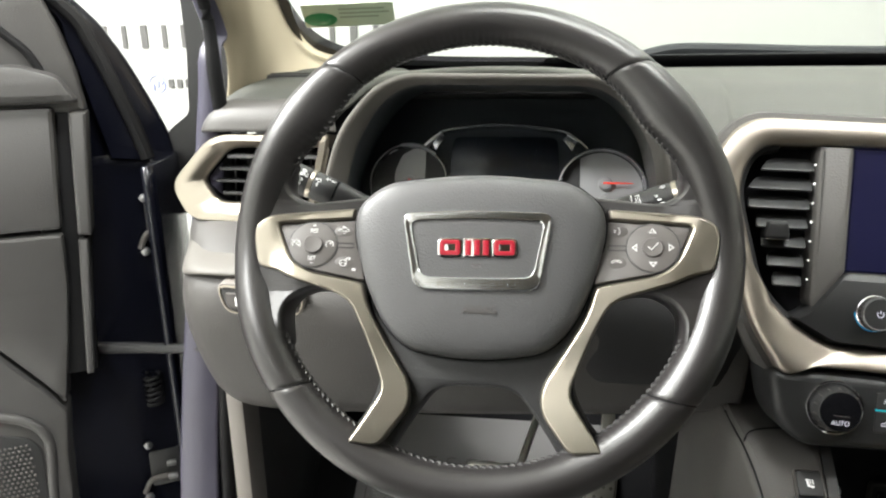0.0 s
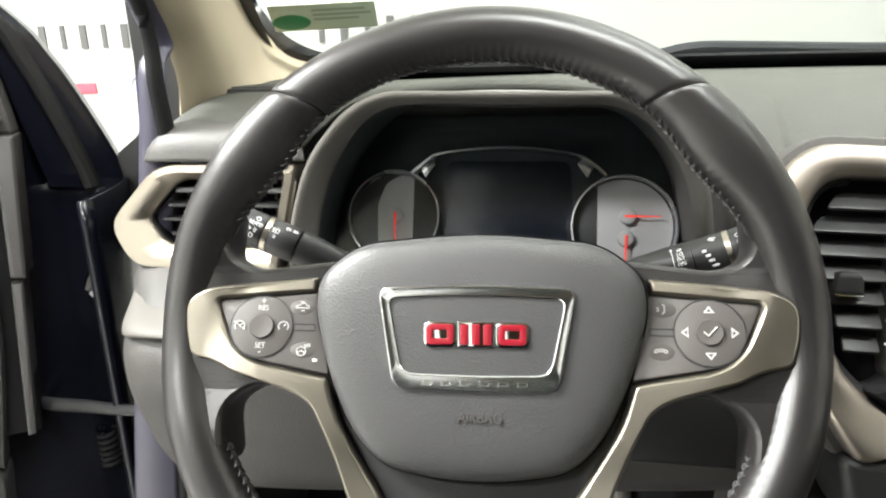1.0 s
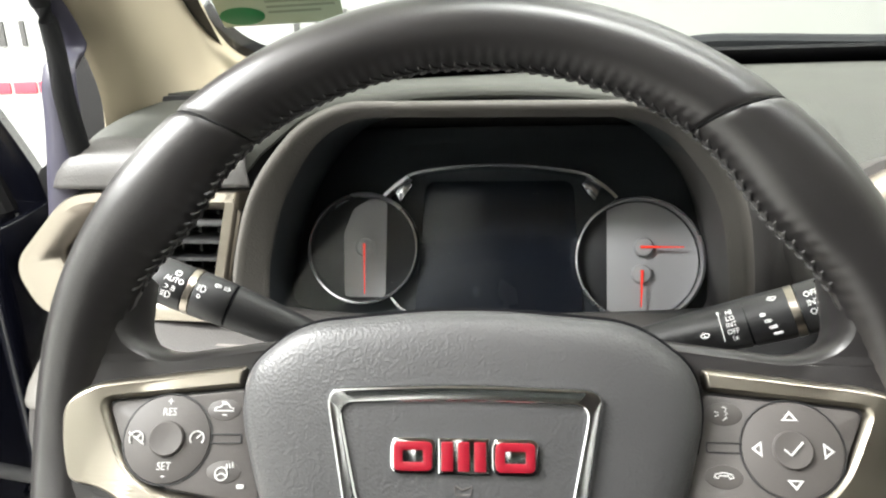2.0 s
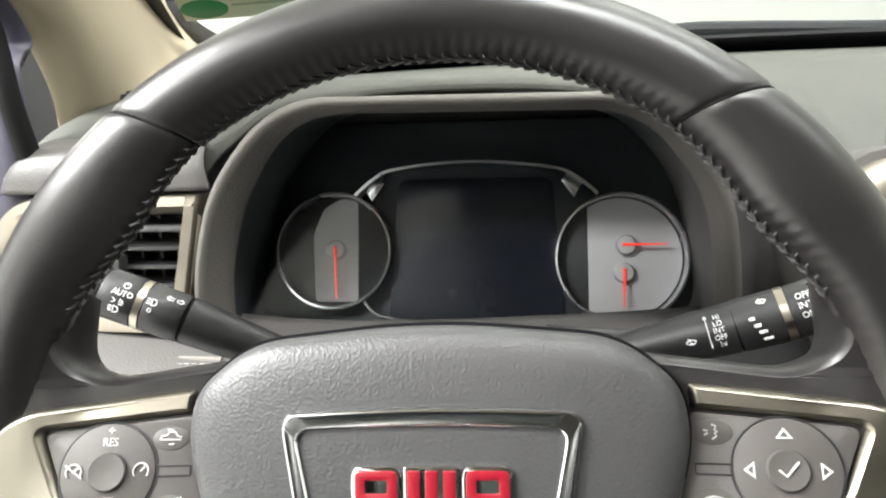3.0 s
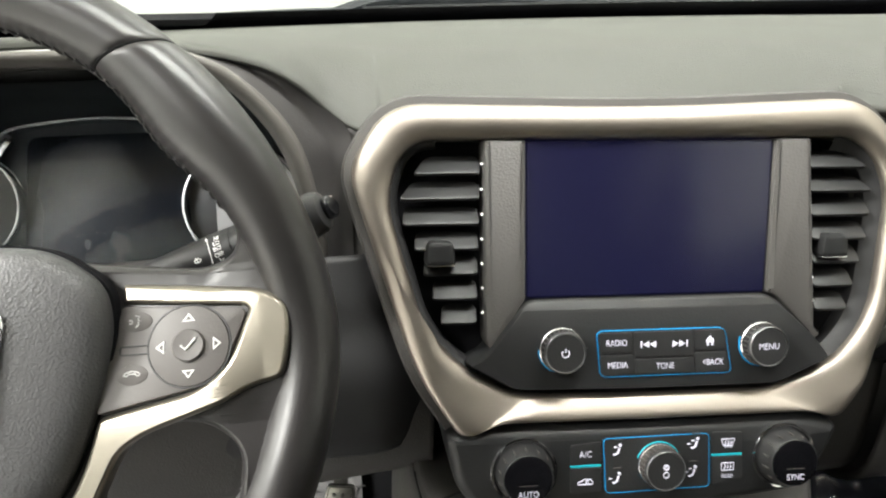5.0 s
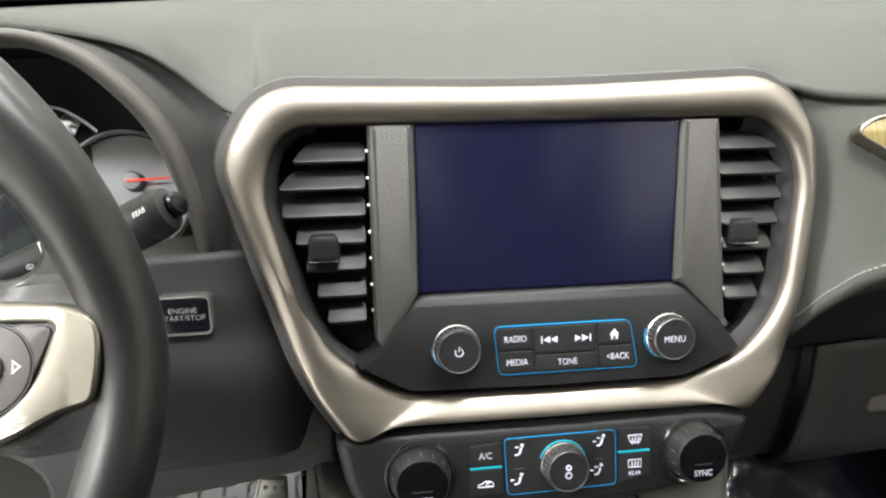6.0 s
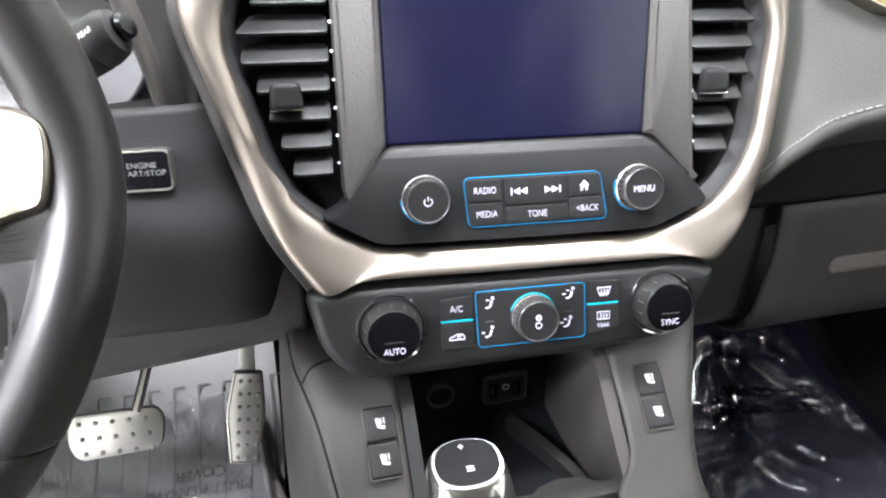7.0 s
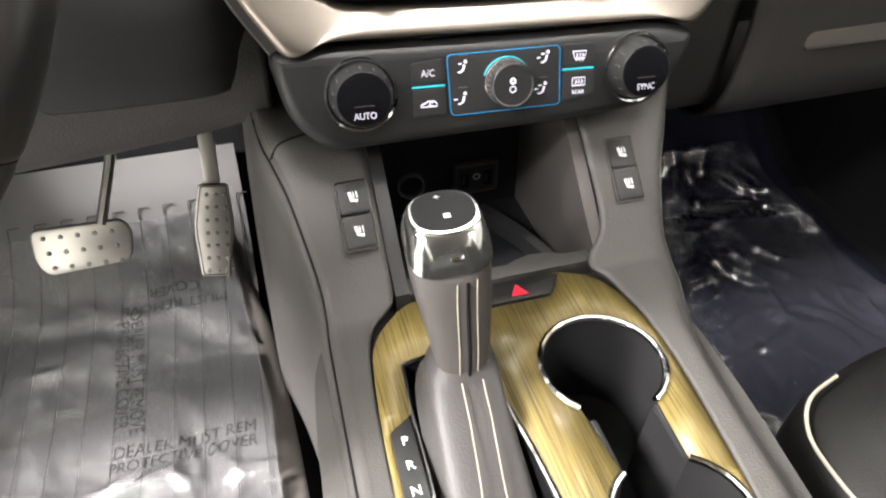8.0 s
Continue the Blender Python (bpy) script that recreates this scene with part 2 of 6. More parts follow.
BEZELM = mat("brushed_bezel_metal", (0.325, 0.290, 0.254), 0.44, metal=1.0, bump=0.08, scale=160, vary=0.06, stretch=(0.05, 5, 5))
SATIN = mat("satin_champagne_metal", (0.31, 0.28, 0.24), 0.31, metal=1.0, bump=0.06, scale=140, vary=0.05, stretch=(0.06, 4, 4))
COVERM = mat("brushed_champagne_cover", (0.265, 0.243, 0.205), 0.35, metal=1.0, bump=0.08, scale=200, vary=0.06, stretch=(0.06, 4, 4))
BANNER = mat("banner_fabric", (0.24, 0.244, 0.234), 0.8, vary=0.02)
MARK = mat("key_print", (0.44, 0.44, 0.43), 0.5, vary=0.03)
CHROME = mat("chrome", (0.70, 0.70, 0.72), 0.09, metal=1.0, vary=0.04, rvar=0.04)
DIMCHROME = mat("dim_chrome", (0.58, 0.58, 0.60), 0.18, metal=1.0, vary=0.06, rvar=0.04)
SOCKETM = mat("satin_socket_ring", (0.60, 0.60, 0.61), 0.35, metal=1.0, vary=0.05)
RINGM = mat("soft_chrome_ring", (0.62, 0.62, 0.64), 0.26, metal=1.0, vary=0.04)
STEEL = mat("brushed_pedal_steel", (0.42, 0.405, 0.38), 0.38, metal=1.0, bump=0.1, scale=400, stretch=(0.1, 3, 1))
RED = mat("badge_red", (0.20, 0.006, 0.015), 0.3, coat=0.4, vary=0.06)
NEEDLE = glow("needle_red", (0.85, 0.05, 0.03), 0.25)
WHITE = mat("printed_white", (0.78, 0.78, 0.78), 0.5, vary=0.03)
SEAMC = mat("thread", (0.20, 0.195, 0.185), 0.7)
DARKTHREAD = mat("dark_thread", (0.038, 0.037, 0.037), 0.6)
LIT = glow("lit_white_print", (0.55, 0.54, 0.64), 0.15)
BLUE = glow("lit_blue_line", (0.012, 0.20, 0.42), 0.12)
TEAL = glow("lit_teal_line", (0.02, 0.32, 0.38), 0.16)
SCREEN = glow("display_glass", (0.0030, 0.0030, 0.0115), 1.0)
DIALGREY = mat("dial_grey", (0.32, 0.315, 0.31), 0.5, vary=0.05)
WOOD = wood_mat()
PILLAR = mat("beige_fabric_trim", (0.34, 0.295, 0.213), 0.85, bump=0.3, scale=900, vary=0.06)
# body paint with the shadow of the hinge gap put into its colour
PAINT = mat("shaded_blue_paint", (0.0022, 0.0025, 0.0050), 0.22, vary=0.1, spec=0.2)
BOLT = mat("dull_bolt_steel", (0.20, 0.20, 0.205), 0.4, metal=1.0, vary=0.2)
# the same body paint, coloured lighter where the jamb catches light
JAMB = mat("lit_jamb_paint", (0.042, 0.040, 0.060), 0.42, coat=0.05, vary=0.15, spec=0.35)
DOORT = mat("door_trim_grey", (0.034, 0.033, 0.032), 0.55, bump=0.25, scale=650, grain="cells", vary=0.06)
RUBBER = mat("rubber_seal", (0.0065, 0.0065, 0.007), 0.6, bump=0.1, spec=0.12)
CARPET = mat("black_carpet", (0.009, 0.009, 0.0098), 0.95, bump=0.8, scale=900, spec=0.06)
MATGREY = mat("grey_rubber_mat", (0.122, 0.119, 0.118), 0.6, bump=0.2, scale=500)
NAVY = mat("dark_navy_carpet", (0.0105, 0.0115, 0.022), 0.9, bump=0.8, scale=800, spec=0.1)
SEATL = mat("seat_leather", (0.008, 0.0078, 0.0075), 0.5, bump=0.3, scale=550, grain="cells", spec=0.22)
PIPING = mat("cream_piping", (0.30, 0.275, 0.225), 0.55)
WALLW = mat("white_wall_paint", (0.86, 0.87, 0.84), 0.7, vary=0.02)
FLOORM = mat("showroom_floor_tile", (0.42, 0.41, 0.39), 0.2, vary=0.06)
INK = mat("banner_grey_ink", (0.040, 0.039, 0.038), 0.7)
INKRED = mat("banner_red_ink", (0.60, 0.03, 0.05), 0.6)
INKBLUE = mat("banner_blue_ink", (0.20, 0.22, 0.40), 0.6)
GREEN = mat("sticker_green", (0.01, 0.20, 0.06), 0.5)
CLEARP = film("thin_clear_film", (0.97, 0.97, 0.99), 1.7, 1.5, 0.10, 0.022, 0.10, 14.0)
SLAT = mat("slat_plastic", (0.0095, 0.0097, 0.010), 0.45, bump=0.1, scale=700, spec=0.28)
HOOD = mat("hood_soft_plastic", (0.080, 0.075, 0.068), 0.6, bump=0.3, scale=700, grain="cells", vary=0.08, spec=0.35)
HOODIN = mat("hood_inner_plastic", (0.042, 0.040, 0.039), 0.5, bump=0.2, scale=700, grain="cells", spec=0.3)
KNEE = mat("dark_knee_plastic", (0.046, 0.0435, 0.0415), 0.55, bump=0.35, scale=650, grain="cells", vary=0.1, spec=0.3)
STARTP = mat("black_start_panel", (0.0135, 0.0135, 0.0140), 0.5, bump=0.15, scale=700, grain="cells", spec=0.25)
LIPM = mat("dull_metal_lip", (0.16, 0.16, 0.165), 0.35, metal=1.0)
CAPB = mat("black_knob_cap", (0.009, 0.009, 0.010), 0.6, spec=0.15)
# black lining, raised to blue-grey for the bluish light on it
HOODBK = mat("reflection_tinted_lining", (0.023, 0.0265, 0.030), 0.5, bump=0.1, scale=700, grain="cells", spec=0.22)
LINING = mat("matt_black_lining", (0.008, 0.009, 0.0105), 0.6, bump=0.1, scale=700, grain="cells", spec=0.22)
STICK = mat("sticker_pale_green", (0.50, 0.58, 0.43), 0.6)
STICKINK = mat("sticker_print", (0.30, 0.36, 0.26), 0.6)
BLACKINK = mat("black_print", (0.03, 0.03, 0.03), 0.6)
CLEAR = film("crumpled_plastic_film", (0.98, 0.98, 0.99), 2.2, 1.5, 0.025, 0.085, 0.25, 34.0)
STUDM = mat("worn_rubber_stud", (0.16, 0.155, 0.145), 0.5)
CLDISP = mat("dark_cluster_display", (0.006, 0.008, 0.013), 0.25, spec=0.3)
LENS = film("cluster_lens", (0.97, 0.98, 1.0), 0.55, 1.45, 0.06, 0.0015)
TINT = film("tinted_rear_glass", (0.17, 0.18, 0.175), 1.0, 1.45, 0.02, 0.0)
GLASS = film("windscreen_glass", (0.93, 0.96, 0.93), 1.0, 1.35, 0.01, 0.0)
CRYSTAL = mat("clear_knob_plastic", (0.40, 0.40, 0.39), 0.13, metal=0.95, vary=0.2, var_scale=60)

# ---------------------------------------------------------------- showroom
def slab(name, x0, x1, y0, y1, z0, z1, material, label, category):
    ob = part(name, block(x0, x1, y0, y1, z0, z1, 0.0), material)
    return tagged(ob, label, category, kind="structure")


slab("floor", -6, 7, -6, 3.2, -0.1, 0.0, FLOORM, "polished grey showroom floor under the car", "floor")
wall_north = slab("wall_north", -6, 7, 3.0, 3.2, 0.0, 4.0, WALLW, "white showroom wall with a printed dealer banner", "wall")
slab("wall_south", -6, 7, -6.2, -6, 0.0, 4.0, WALLW, "plain white showroom wall behind the car", "wall")
slab("wall_west", -6.2, -6, -6, 3.2, 0.0, 4.0, WALLW, "plain white showroom wall beside the car", "wall")
slab("wall_east", 7, 7.2, -6, 3.2, 0.0, 4.0, WALLW, "plain white showroom wall beside the car", "wall")
slab("ceiling", -6.2, 7.2, -6.2, 3.2, 4.0, 4.1, WALLW, "plain white showroom ceiling", "ceiling")

banner = tagged(part("wall_banner", block(-2.6, 3.2, 2.992, 2.998, 0.4, 2.6, 0.0), BANNER), "white wall banner printed with grey bars and small emblems", "banner")
for i in range(10):
    bx = -2.15 + i * 0.187
    if i in (5, 6):
        continue
    for dx, w in ((0.0, 0.020), (0.088, 0.030)):
        part("printed_bar", block(bx + dx, bx + dx + w, 2.985, 2.9915, 1.283, 1.378, 0), INK, banner, "dark grey printed bar")
for bx, w in ((-2.14, 0.085), (-2.04, 0.10), (-1.93, 0.09)):
    part("printed_emblem", block(bx, bx + w, 2.985, 2.9915, 1.098, 1.142, 0.004), INKRED, banner, "small red emblem block")
bm = bmesh.new()
skin([[(x * K, 2.9915, z * K) for x, z in circle(-1640, 1132, 40)], [(x * K, 2.986, z * K) for x, z in circle(-1640, 1132, 40)],
      [(x * K, 2.986, z * K) for x, z in circle(-1640, 1132, 35)]], True, bm=bm)
part("printed_emblem", bm, INKBLUE, banner, "round blue emblem")
for bx, bz in ((-1.662, 1.118), (-1.640, 1.132), (-1.618, 1.146)):
    part("printed_emblem", block(bx - 0.008, bx + 0.008, 2.985, 2.9915, bz - 0.016, bz + 0.016, 0.003), INKBLUE, banner)
for bx in (-1.585, -1.545, -1.505):
    part("printed_bar", block(bx, bx + 0.024, 2.985, 2.9915, 1.115, 1.150, 0), INK, banner)


# ---------------------------------------------------------------- car body round the cabin
def wind_base(x):
    return 1.33 - 0.25 * ((x - 0.41) / 0.75) ** 2


def glass_point(x, f):
    """A point of the windscreen; f runs from its base to the roof."""
    y0 = wind_base(x)
    return (0.41 + (x - 0.41) * (1 - 0.14 * f), y0 - 0.86 * f + 0.03 * math.sin(math.pi * f), 1.232 + 0.47 * f + 0.03 * math.sin(math.pi * f))


XS = [-0.31 + i * 1.44 / 24 for i in range(25)]
screen = part("windscreen", skin([[glass_point(x, f / 8) for x in XS] for f in range(9)], False), GLASS)
toward(screen, (0, -0.5, -1))
screen.visible_shadow = False
tagged(screen, "large clear raked windscreen over the dashboard", "windscreen", kind="structure")

# black printed border round the foot and the sides of the glass
def border(x, f):
    p = Vector(glass_point(x, f))
    return p + Vector((0, -0.004, -0.002))


bm = skin([[border(x, 0.0) for x in XS], [border(x, 0.046) for x in XS]], False)
for a, b in ((-0.31, -0.292), (1.13, 1.112)):
    skin([[border(a, f / 20) for f in range(21)], [border(b, f / 20) for f in range(21)]], False, bm=bm)
frit = part("windscreen_border", bm, GLOSSB)
tagged(frit, "black printed border of the windscreen glass", "trim", kind="structure")

# rain channel and wiper behind the glass foot
cowl = thing("cowl", None, "black plastic cowl with resting wiper outside the windscreen", "cowl", kind="structure")
bm = loft([[(x, wind_base(x) + 0.03, 1.235), (x, wind_base(x) + 0.10, 1.252 + 0.003 * math.sin(9 * x)), (x, wind_base(x) + 0.2, 1.238)] for x in XS[::3]], 3, 3)
part("cowl_panel", bm, LINING, cowl)
part("wiper_arm", tube(spline([(0.20, 1.385, 1.246), (0.27, 1.38, 1.264), (0.36, 1.39, 1.264), (0.52, 1.40, 1.258), (0.80, 1.40, 1.252), (1.05, 1.35, 1.242)], 5), 0.010, 8), LINING, cowl)
part("wiper_blade", tube([(0.24, 1.375, 1.252), (0.6, 1.385, 1.252), (0.98, 1.355, 1.242)], 0.006, 6), RUBBER, cowl)

# sticker on the glass
STK = basis(Vector((-0.205, 1.008, 1.313)), (1, 0.16, 0.03), (0, -0.80, 0.55))
sticker = thing("windscreen_sticker", STK, "pale green inspection sticker with a green oval on the windscreen", "sticker")
part("sticker_sheet", plate(rounded([(-62, -16), (58, -16), (58, 30), (-62, 30)], 2, 2), 0.0, 0.4, 0.1), STICK, sticker)
part("sticker_oval", plate([(x, y * 0.62) for x, y in circle(-40, 0, 22)], 0.41, 0.9, 0.1), GREEN, sticker, "dark green oval")
for r, w in enumerate((52, 66, 60)):
    part("print_bar", plate([(-14, 2 + 8 * r), (-14 + w, 2 + 8 * r), (-14 + w, 5.5 + 8 * r), (-14, 5.5 + 8 * r)], 0.41, 0.7, 0.05), STICKINK, sticker, "pale grey-green print")

# front roof pillar with its beige cover
base = [(-0.330, 0.880, 1.215), (-0.322, 0.882, 1.222), (-0.300, 0.905, 1.226), (-0.262, 0.98, 1.236), (-0.228, 1.055, 1.252)]
mid = [(-0.300, 0.795, 1.328), (-0.290, 0.797, 1.333), (-0.272, 0.825, 1.337), (-0.285, 0.93, 1.340), (-0.310, 1.035, 1.340)]
top = [(-0.262, 0.420, 1.68), (-0.240, 0.43, 1.69), (-0.21, 0.46, 1.70), (-0.20, 0.52, 1.70), (-0.22, 0.56, 1.69)]
pl = part("pillar_trim", loft([base, mid, top], 8, 6), PILLAR)
solid(pl, 0.004, 1.0)
tagged(pl, "beige cloth-covered trim of the windscreen pillar", "pillar trim", kind="structure")
bm = loft([[(1.12, 1.03, 1.232), (1.15, 0.90, 1.21), (1.17, 0.87, 1.2)], [(1.09, 0.9, 1.335), (1.12, 0.8, 1.33), (1.14, 0.77, 1.32)], [(1.03, 0.55, 1.69), (1.06, 0.44, 1.69), (1.08, 0.42, 1.68)]], 6, 4)
pr = part("pillar_trim", bm, PILLAR)
solid(pr, 0.004)
tagged(pr, "beige cloth-covered trim of the windscreen pillar", "pillar trim", kind="structure")
edge = spline([(-0.335, 0.98, 1.40), (-0.316, 1.04, 1.345), (-0.290, 1.052, 1.302), (-0.254, 1.060, 1.276), (-0.20, 1.085, 1.262), (-0.10, 1.13, 1.254), (0.05, 1.2, 1.25)], 6)
bm = skin([[p + Vector((-0.008, -0.004, -0.007)) for p in edge], [p + Vector((0.0, -0.006, 0.0)) for p in edge], [p + Vector((0.007, 0, 0.007)) for p in edge]], False)
tagged(part("glass_edge", bm, GLOSSB), "black glass edge beside the pillar trim", "trim", kind="structure")
# outer skin and seal of the pillar
def pillar_bar(name, pts, r, material, label):
    line = spline(pts, 8)
    ob = part(name, tube(line, [r * (1.0 - 0.25 * max(0.0, min(1.0, (p.z - 1.18) / 0.12))) for p in line], 10), material)
    return tagged(ob, label, "pillar", kind="structure")


pillar_bar("door_seal", [(-0.352, 0.805, 0.42), (-0.345, 0.80, 0.70), (-0.330, 0.80, 0.9), (-0.312, 0.81, 1.06), (-0.302, 0.80, 1.18), (-0.299, 0.788, 1.25), (-0.299, 0.776, 1.33), (-0.284, 0.65, 1.45), (-0.255, 0.40, 1.70)], 0.009, RUBBER, "black rubber door seal along the pillar")
bm = loft([[(-0.430, 0.80, 0.40), (-0.405, 0.797, 0.40), (-0.378, 0.803, 0.40)], [(-0.406, 0.80, 0.70), (-0.385, 0.797, 0.70), (-0.360, 0.803, 0.70)],
           [(-0.372, 0.80, 0.93), (-0.355, 0.797, 0.93), (-0.335, 0.803, 0.93)], [(-0.347, 0.80, 1.06), (-0.336, 0.798, 1.06), (-0.320, 0.805, 1.06)],
           [(-0.324, 0.80, 1.18), (-0.317, 0.798, 1.18), (-0.306, 0.805, 1.18)], [(-0.311, 0.80, 1.26), (-0.307, 0.798, 1.26), (-0.301, 0.803, 1.26)], [(-0.308, 0.79, 1.34), (-0.305, 0.788, 1.34), (-0.300, 0.793, 1.34)], [(-0.29, 0.41, 1.70), (-0.28, 0.41, 1.71), (-0.27, 0.41, 1.71)]], 6, 4)
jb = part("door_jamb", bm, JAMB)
solid(jb, 0.012)
tagged(jb, "glossy door jamb in body paint, coloured lilac as lit", "door jamb", kind="structure")
mc = rounded([(-442, 1172), (-409, 1195), (-403, 1274), (-404, 1345), (-340, 1345), (-340, 1060), (-460, 1060)], 8, 3)
mp = part("mirror_corner", skin([[(x * K, 0.95, z * K) for x, z in mc], [(x * K, 0.93, z * K) for x, z in mc]], True, True, True), STARTP)
tagged(mp, "black corner panel at the foot of the pillar", "pillar", kind="structure")
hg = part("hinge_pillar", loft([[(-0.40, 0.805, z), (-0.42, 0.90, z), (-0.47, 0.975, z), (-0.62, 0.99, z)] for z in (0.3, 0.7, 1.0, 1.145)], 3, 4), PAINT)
solid(hg, 0.01)
tagged(hg, "hinge pillar, its dark blue paint blackened for shadow", "hinge pillar", kind="structure")

# roof, passenger side and rear, closing the cabin
rf = part("roof_lining", loft([[(x, 0.44 - 0.06 * ((x - 0.41) / 0.65) ** 2, 1.705 - 0.03 * ((x - 0.41) / 0.65) ** 2), (x, -0.6, 1.75 - 0.05 * ((x - 0.41) / 0.65) ** 2), (x, -1.8, 1.70 - 0.05 * ((x - 0.41) / 0.65) ** 2)] for x in (-0.22, 0.1, 0.41, 0.72, 1.04)], 4, 4), PILLAR)
solid(rf, 0.05, 1.0)
tagged(rf, "beige cloth roof lining over the cabin", "roof lining", kind="structure")
# unseen panels, posts and tinted panes, added to limit light from behind
for nm, bx in (("rear_side_wall", (-0.42, -0.38, -1.8, -0.14, 0.40, 1.16)), ("rear_side_wall", (1.18, 1.22, -1.8, -0.40, 0.40, 1.16)), ("rear_wall", (-0.42, 1.22, -1.84, -1.80, 0.40, 1.16)),
               ("door_pillar", (-0.40, -0.33, -0.30, -0.14, 1.16, 1.68)), ("door_pillar", (1.12, 1.20, -0.52, -0.40, 1.16, 1.68)), ("rear_pillar", (-0.40, -0.30, -1.84, -1.66, 1.16, 1.68)), ("rear_pillar", (1.10, 1.20, -1.84, -1.66, 1.16, 1.68))):
    tagged(part(nm, block(*bx, 0.0), BLACKP), "dark unseen panel added to close the rear cabin", "wall", kind="structure")
for bx in ((-0.402, -0.398, -1.66, -0.30, 1.15, 1.69), (1.198, 1.202, -1.66, -0.52, 1.15, 1.69), (-0.32, 1.12, -1.822, -1.818, 1.15, 1.70)):
    pane = part("rear_window", block(*bx, 0.0), TINT)
    tagged(pane, "unseen dark pane added to dim light from the rear", "window", kind="structure")
sd = part("passenger_door_trim", block(1.16, 1.24, -1.2, 1.25, 0.35, 1.16, 0.02), BLACKP)
tagged(sd, "closed black passenger door trim", "door trim", kind="structure")
part_floor = part("cabin_floor", block(-0.40, 1.2, -1.8, 1.32, 0.40, 0.44, 0.0), CARPET)
tagged(part_floor, "black carpeted floor of the cabin", "floor", kind="structure")
bm = loft([[(x, 1.06, 0.44), (x, 1.18, 0.52), (x, 1.27, 0.66), (x, 1.31, 0.95), (x, 1.32, 1.2)] for x in (-0.40, 0.0, 0.4, 0.8, 1.2)], 3, 4)
fw = part("firewall", bm, CARPET)
solid(fw, 0.02, 1.0)
tagged(fw, "black carpeted toe board and bulkhead", "bulkhead", kind="structure")
kp = part("kick_panel", block(-0.375, -0.355, 0.82, 1.3, 0.44, 1.0, 0.004), BLACKP)
tagged(kp, "black plastic kick panel beside the driver's footwell", "kick panel", kind="structure")
ks = part("sill_cover", block(-0.312, -0.290, 0.755, 0.80, 0.44, 0.895, 0.006), GREYP)
tagged(ks, "grey plastic cover beside the footwell", "trim", kind="structure")

# ---------------------------------------------------------------- open driver's door
DOOR = Matrix(((-0.866, 0.0, 0.5, -0.52), (-0.5, 0.0, -0.866, 0.955), (0, 1, 0, 0), (0, 0, 0, 1)))
door = thing("car_door", DOOR, "open dark blue driver's door with grey inner trim", "car door")
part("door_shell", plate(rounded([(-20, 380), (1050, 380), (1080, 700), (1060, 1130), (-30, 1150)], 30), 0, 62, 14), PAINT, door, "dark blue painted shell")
# window frame
fo = spline([(-64, 1140, 0), (-55, 1172, 0), (-30, 1233, 0), (-4, 1285, 0), (33, 1335, 0), (180, 1480, 0), (500, 1640, 0), (900, 1640, 0), (1050, 1140, 0)], 6)
fi = spline([(20, 1140, 0), (30, 1185, 0), (40, 1235, 0), (50, 1280, 0), (72, 1330, 0), (220, 1440, 0), (500, 1570, 0), (860, 1575, 0), (970, 1140, 0)], 6)
bm = skin([[(p.x * K, p.y * K, 0.020) for p in fo], [(p.x * K, p.y * K, 0.060) for p in fo], [(p.x * K + 0.010, p.y * K - 0.006, 0.070) for p in fo],
           [(p.x * K - 0.004, p.y * K + 0.003, 0.072) for p in fi], [(p.x * K, p.y * K, 0.060) for p in fi], [(p.x * K, p.y * K, 0.020) for p in fi]], False)
part("window_frame", bm, PAINT, door, "dark blue window frame")
part("frame_fill", plate(rounded([(-30, 1130), (60, 1130), (80, 1345), (45, 1310), (15, 1225)], 4), 15, 58, 3), PAINT, door)
fb = [p * 0.55 + q * 0.45 for p, q in zip(fo, fi)]
part("frame_seal", tube([(p.x * K, p.y * K, 0.072) for p in fb], 0.009, 8), RUBBER, door, "black rubber seal")
part("sail_panel", plate(rounded([(36, 1204), (42, 1256), (53, 1301), (66, 1338), (200, 1480), (420, 1590), (420, 1204)], 6), 62, 98, 6), DOORT, door, "grey corner trim")
part("window_seal", tube(spline([(0.075, 1.246, 0.10), (0.088, 1.275, 0.10), (0.112, 1.30, 0.10), (0.16, 1.35, 0.10), (0.3, 1.46, 0.10)], 5), 0.005, 8), RUBBER, door, "black window seal")
# trim panels with their joints
part("trim_edge", plate(rounded([(50, 1051), (66, 1053), (55, 1206), (35, 1205)], 3), 62, 108, 4), DOORT, door)
part("trim_edge", plate(rounded([(74, 862), (83, 862), (67, 1047), (55, 1046)], 2), 62, 104, 3), DOORT, door)
# added backing that darkens the joint and stops the bright wall showing through
part("trim_backing", plate([(70, 862), (125, 862), (110, 1020), (100, 1250), (42, 1250), (46, 1200), (62, 1040)], 58, 93, 2), RUBBER, door, "matt black backing plate added behind the panel joint")
part("trim_upper", plate(rounded([(83, 1062), (900, 1062), (900, 1212), (70, 1212)], 6), 62, 106, 6), DOORT, door)
part("trim_cap", plate(rounded([(40, 1216), (900, 1216), (900, 1262), (100, 1262), (60, 1250)], 10), 62, 118, 10), DOORT, door)
part("trim_lower", plate(rounded([(112, 826), (132, 857), (174, 912), (280, 967), (900, 1002), (900, 1056), (83, 1056), (88, 978), (97, 917)], 4, 3), 62, 107, 4), DOORT, door)
part("door_pocket", plate(rounded([(131, 560), (900, 560), (900, 996), (280, 961), (176, 906), (134, 851), (112, 818), (119, 758)], 6, 3), 62, 113, 6), DOORT, door, "grey moulded door pocket")
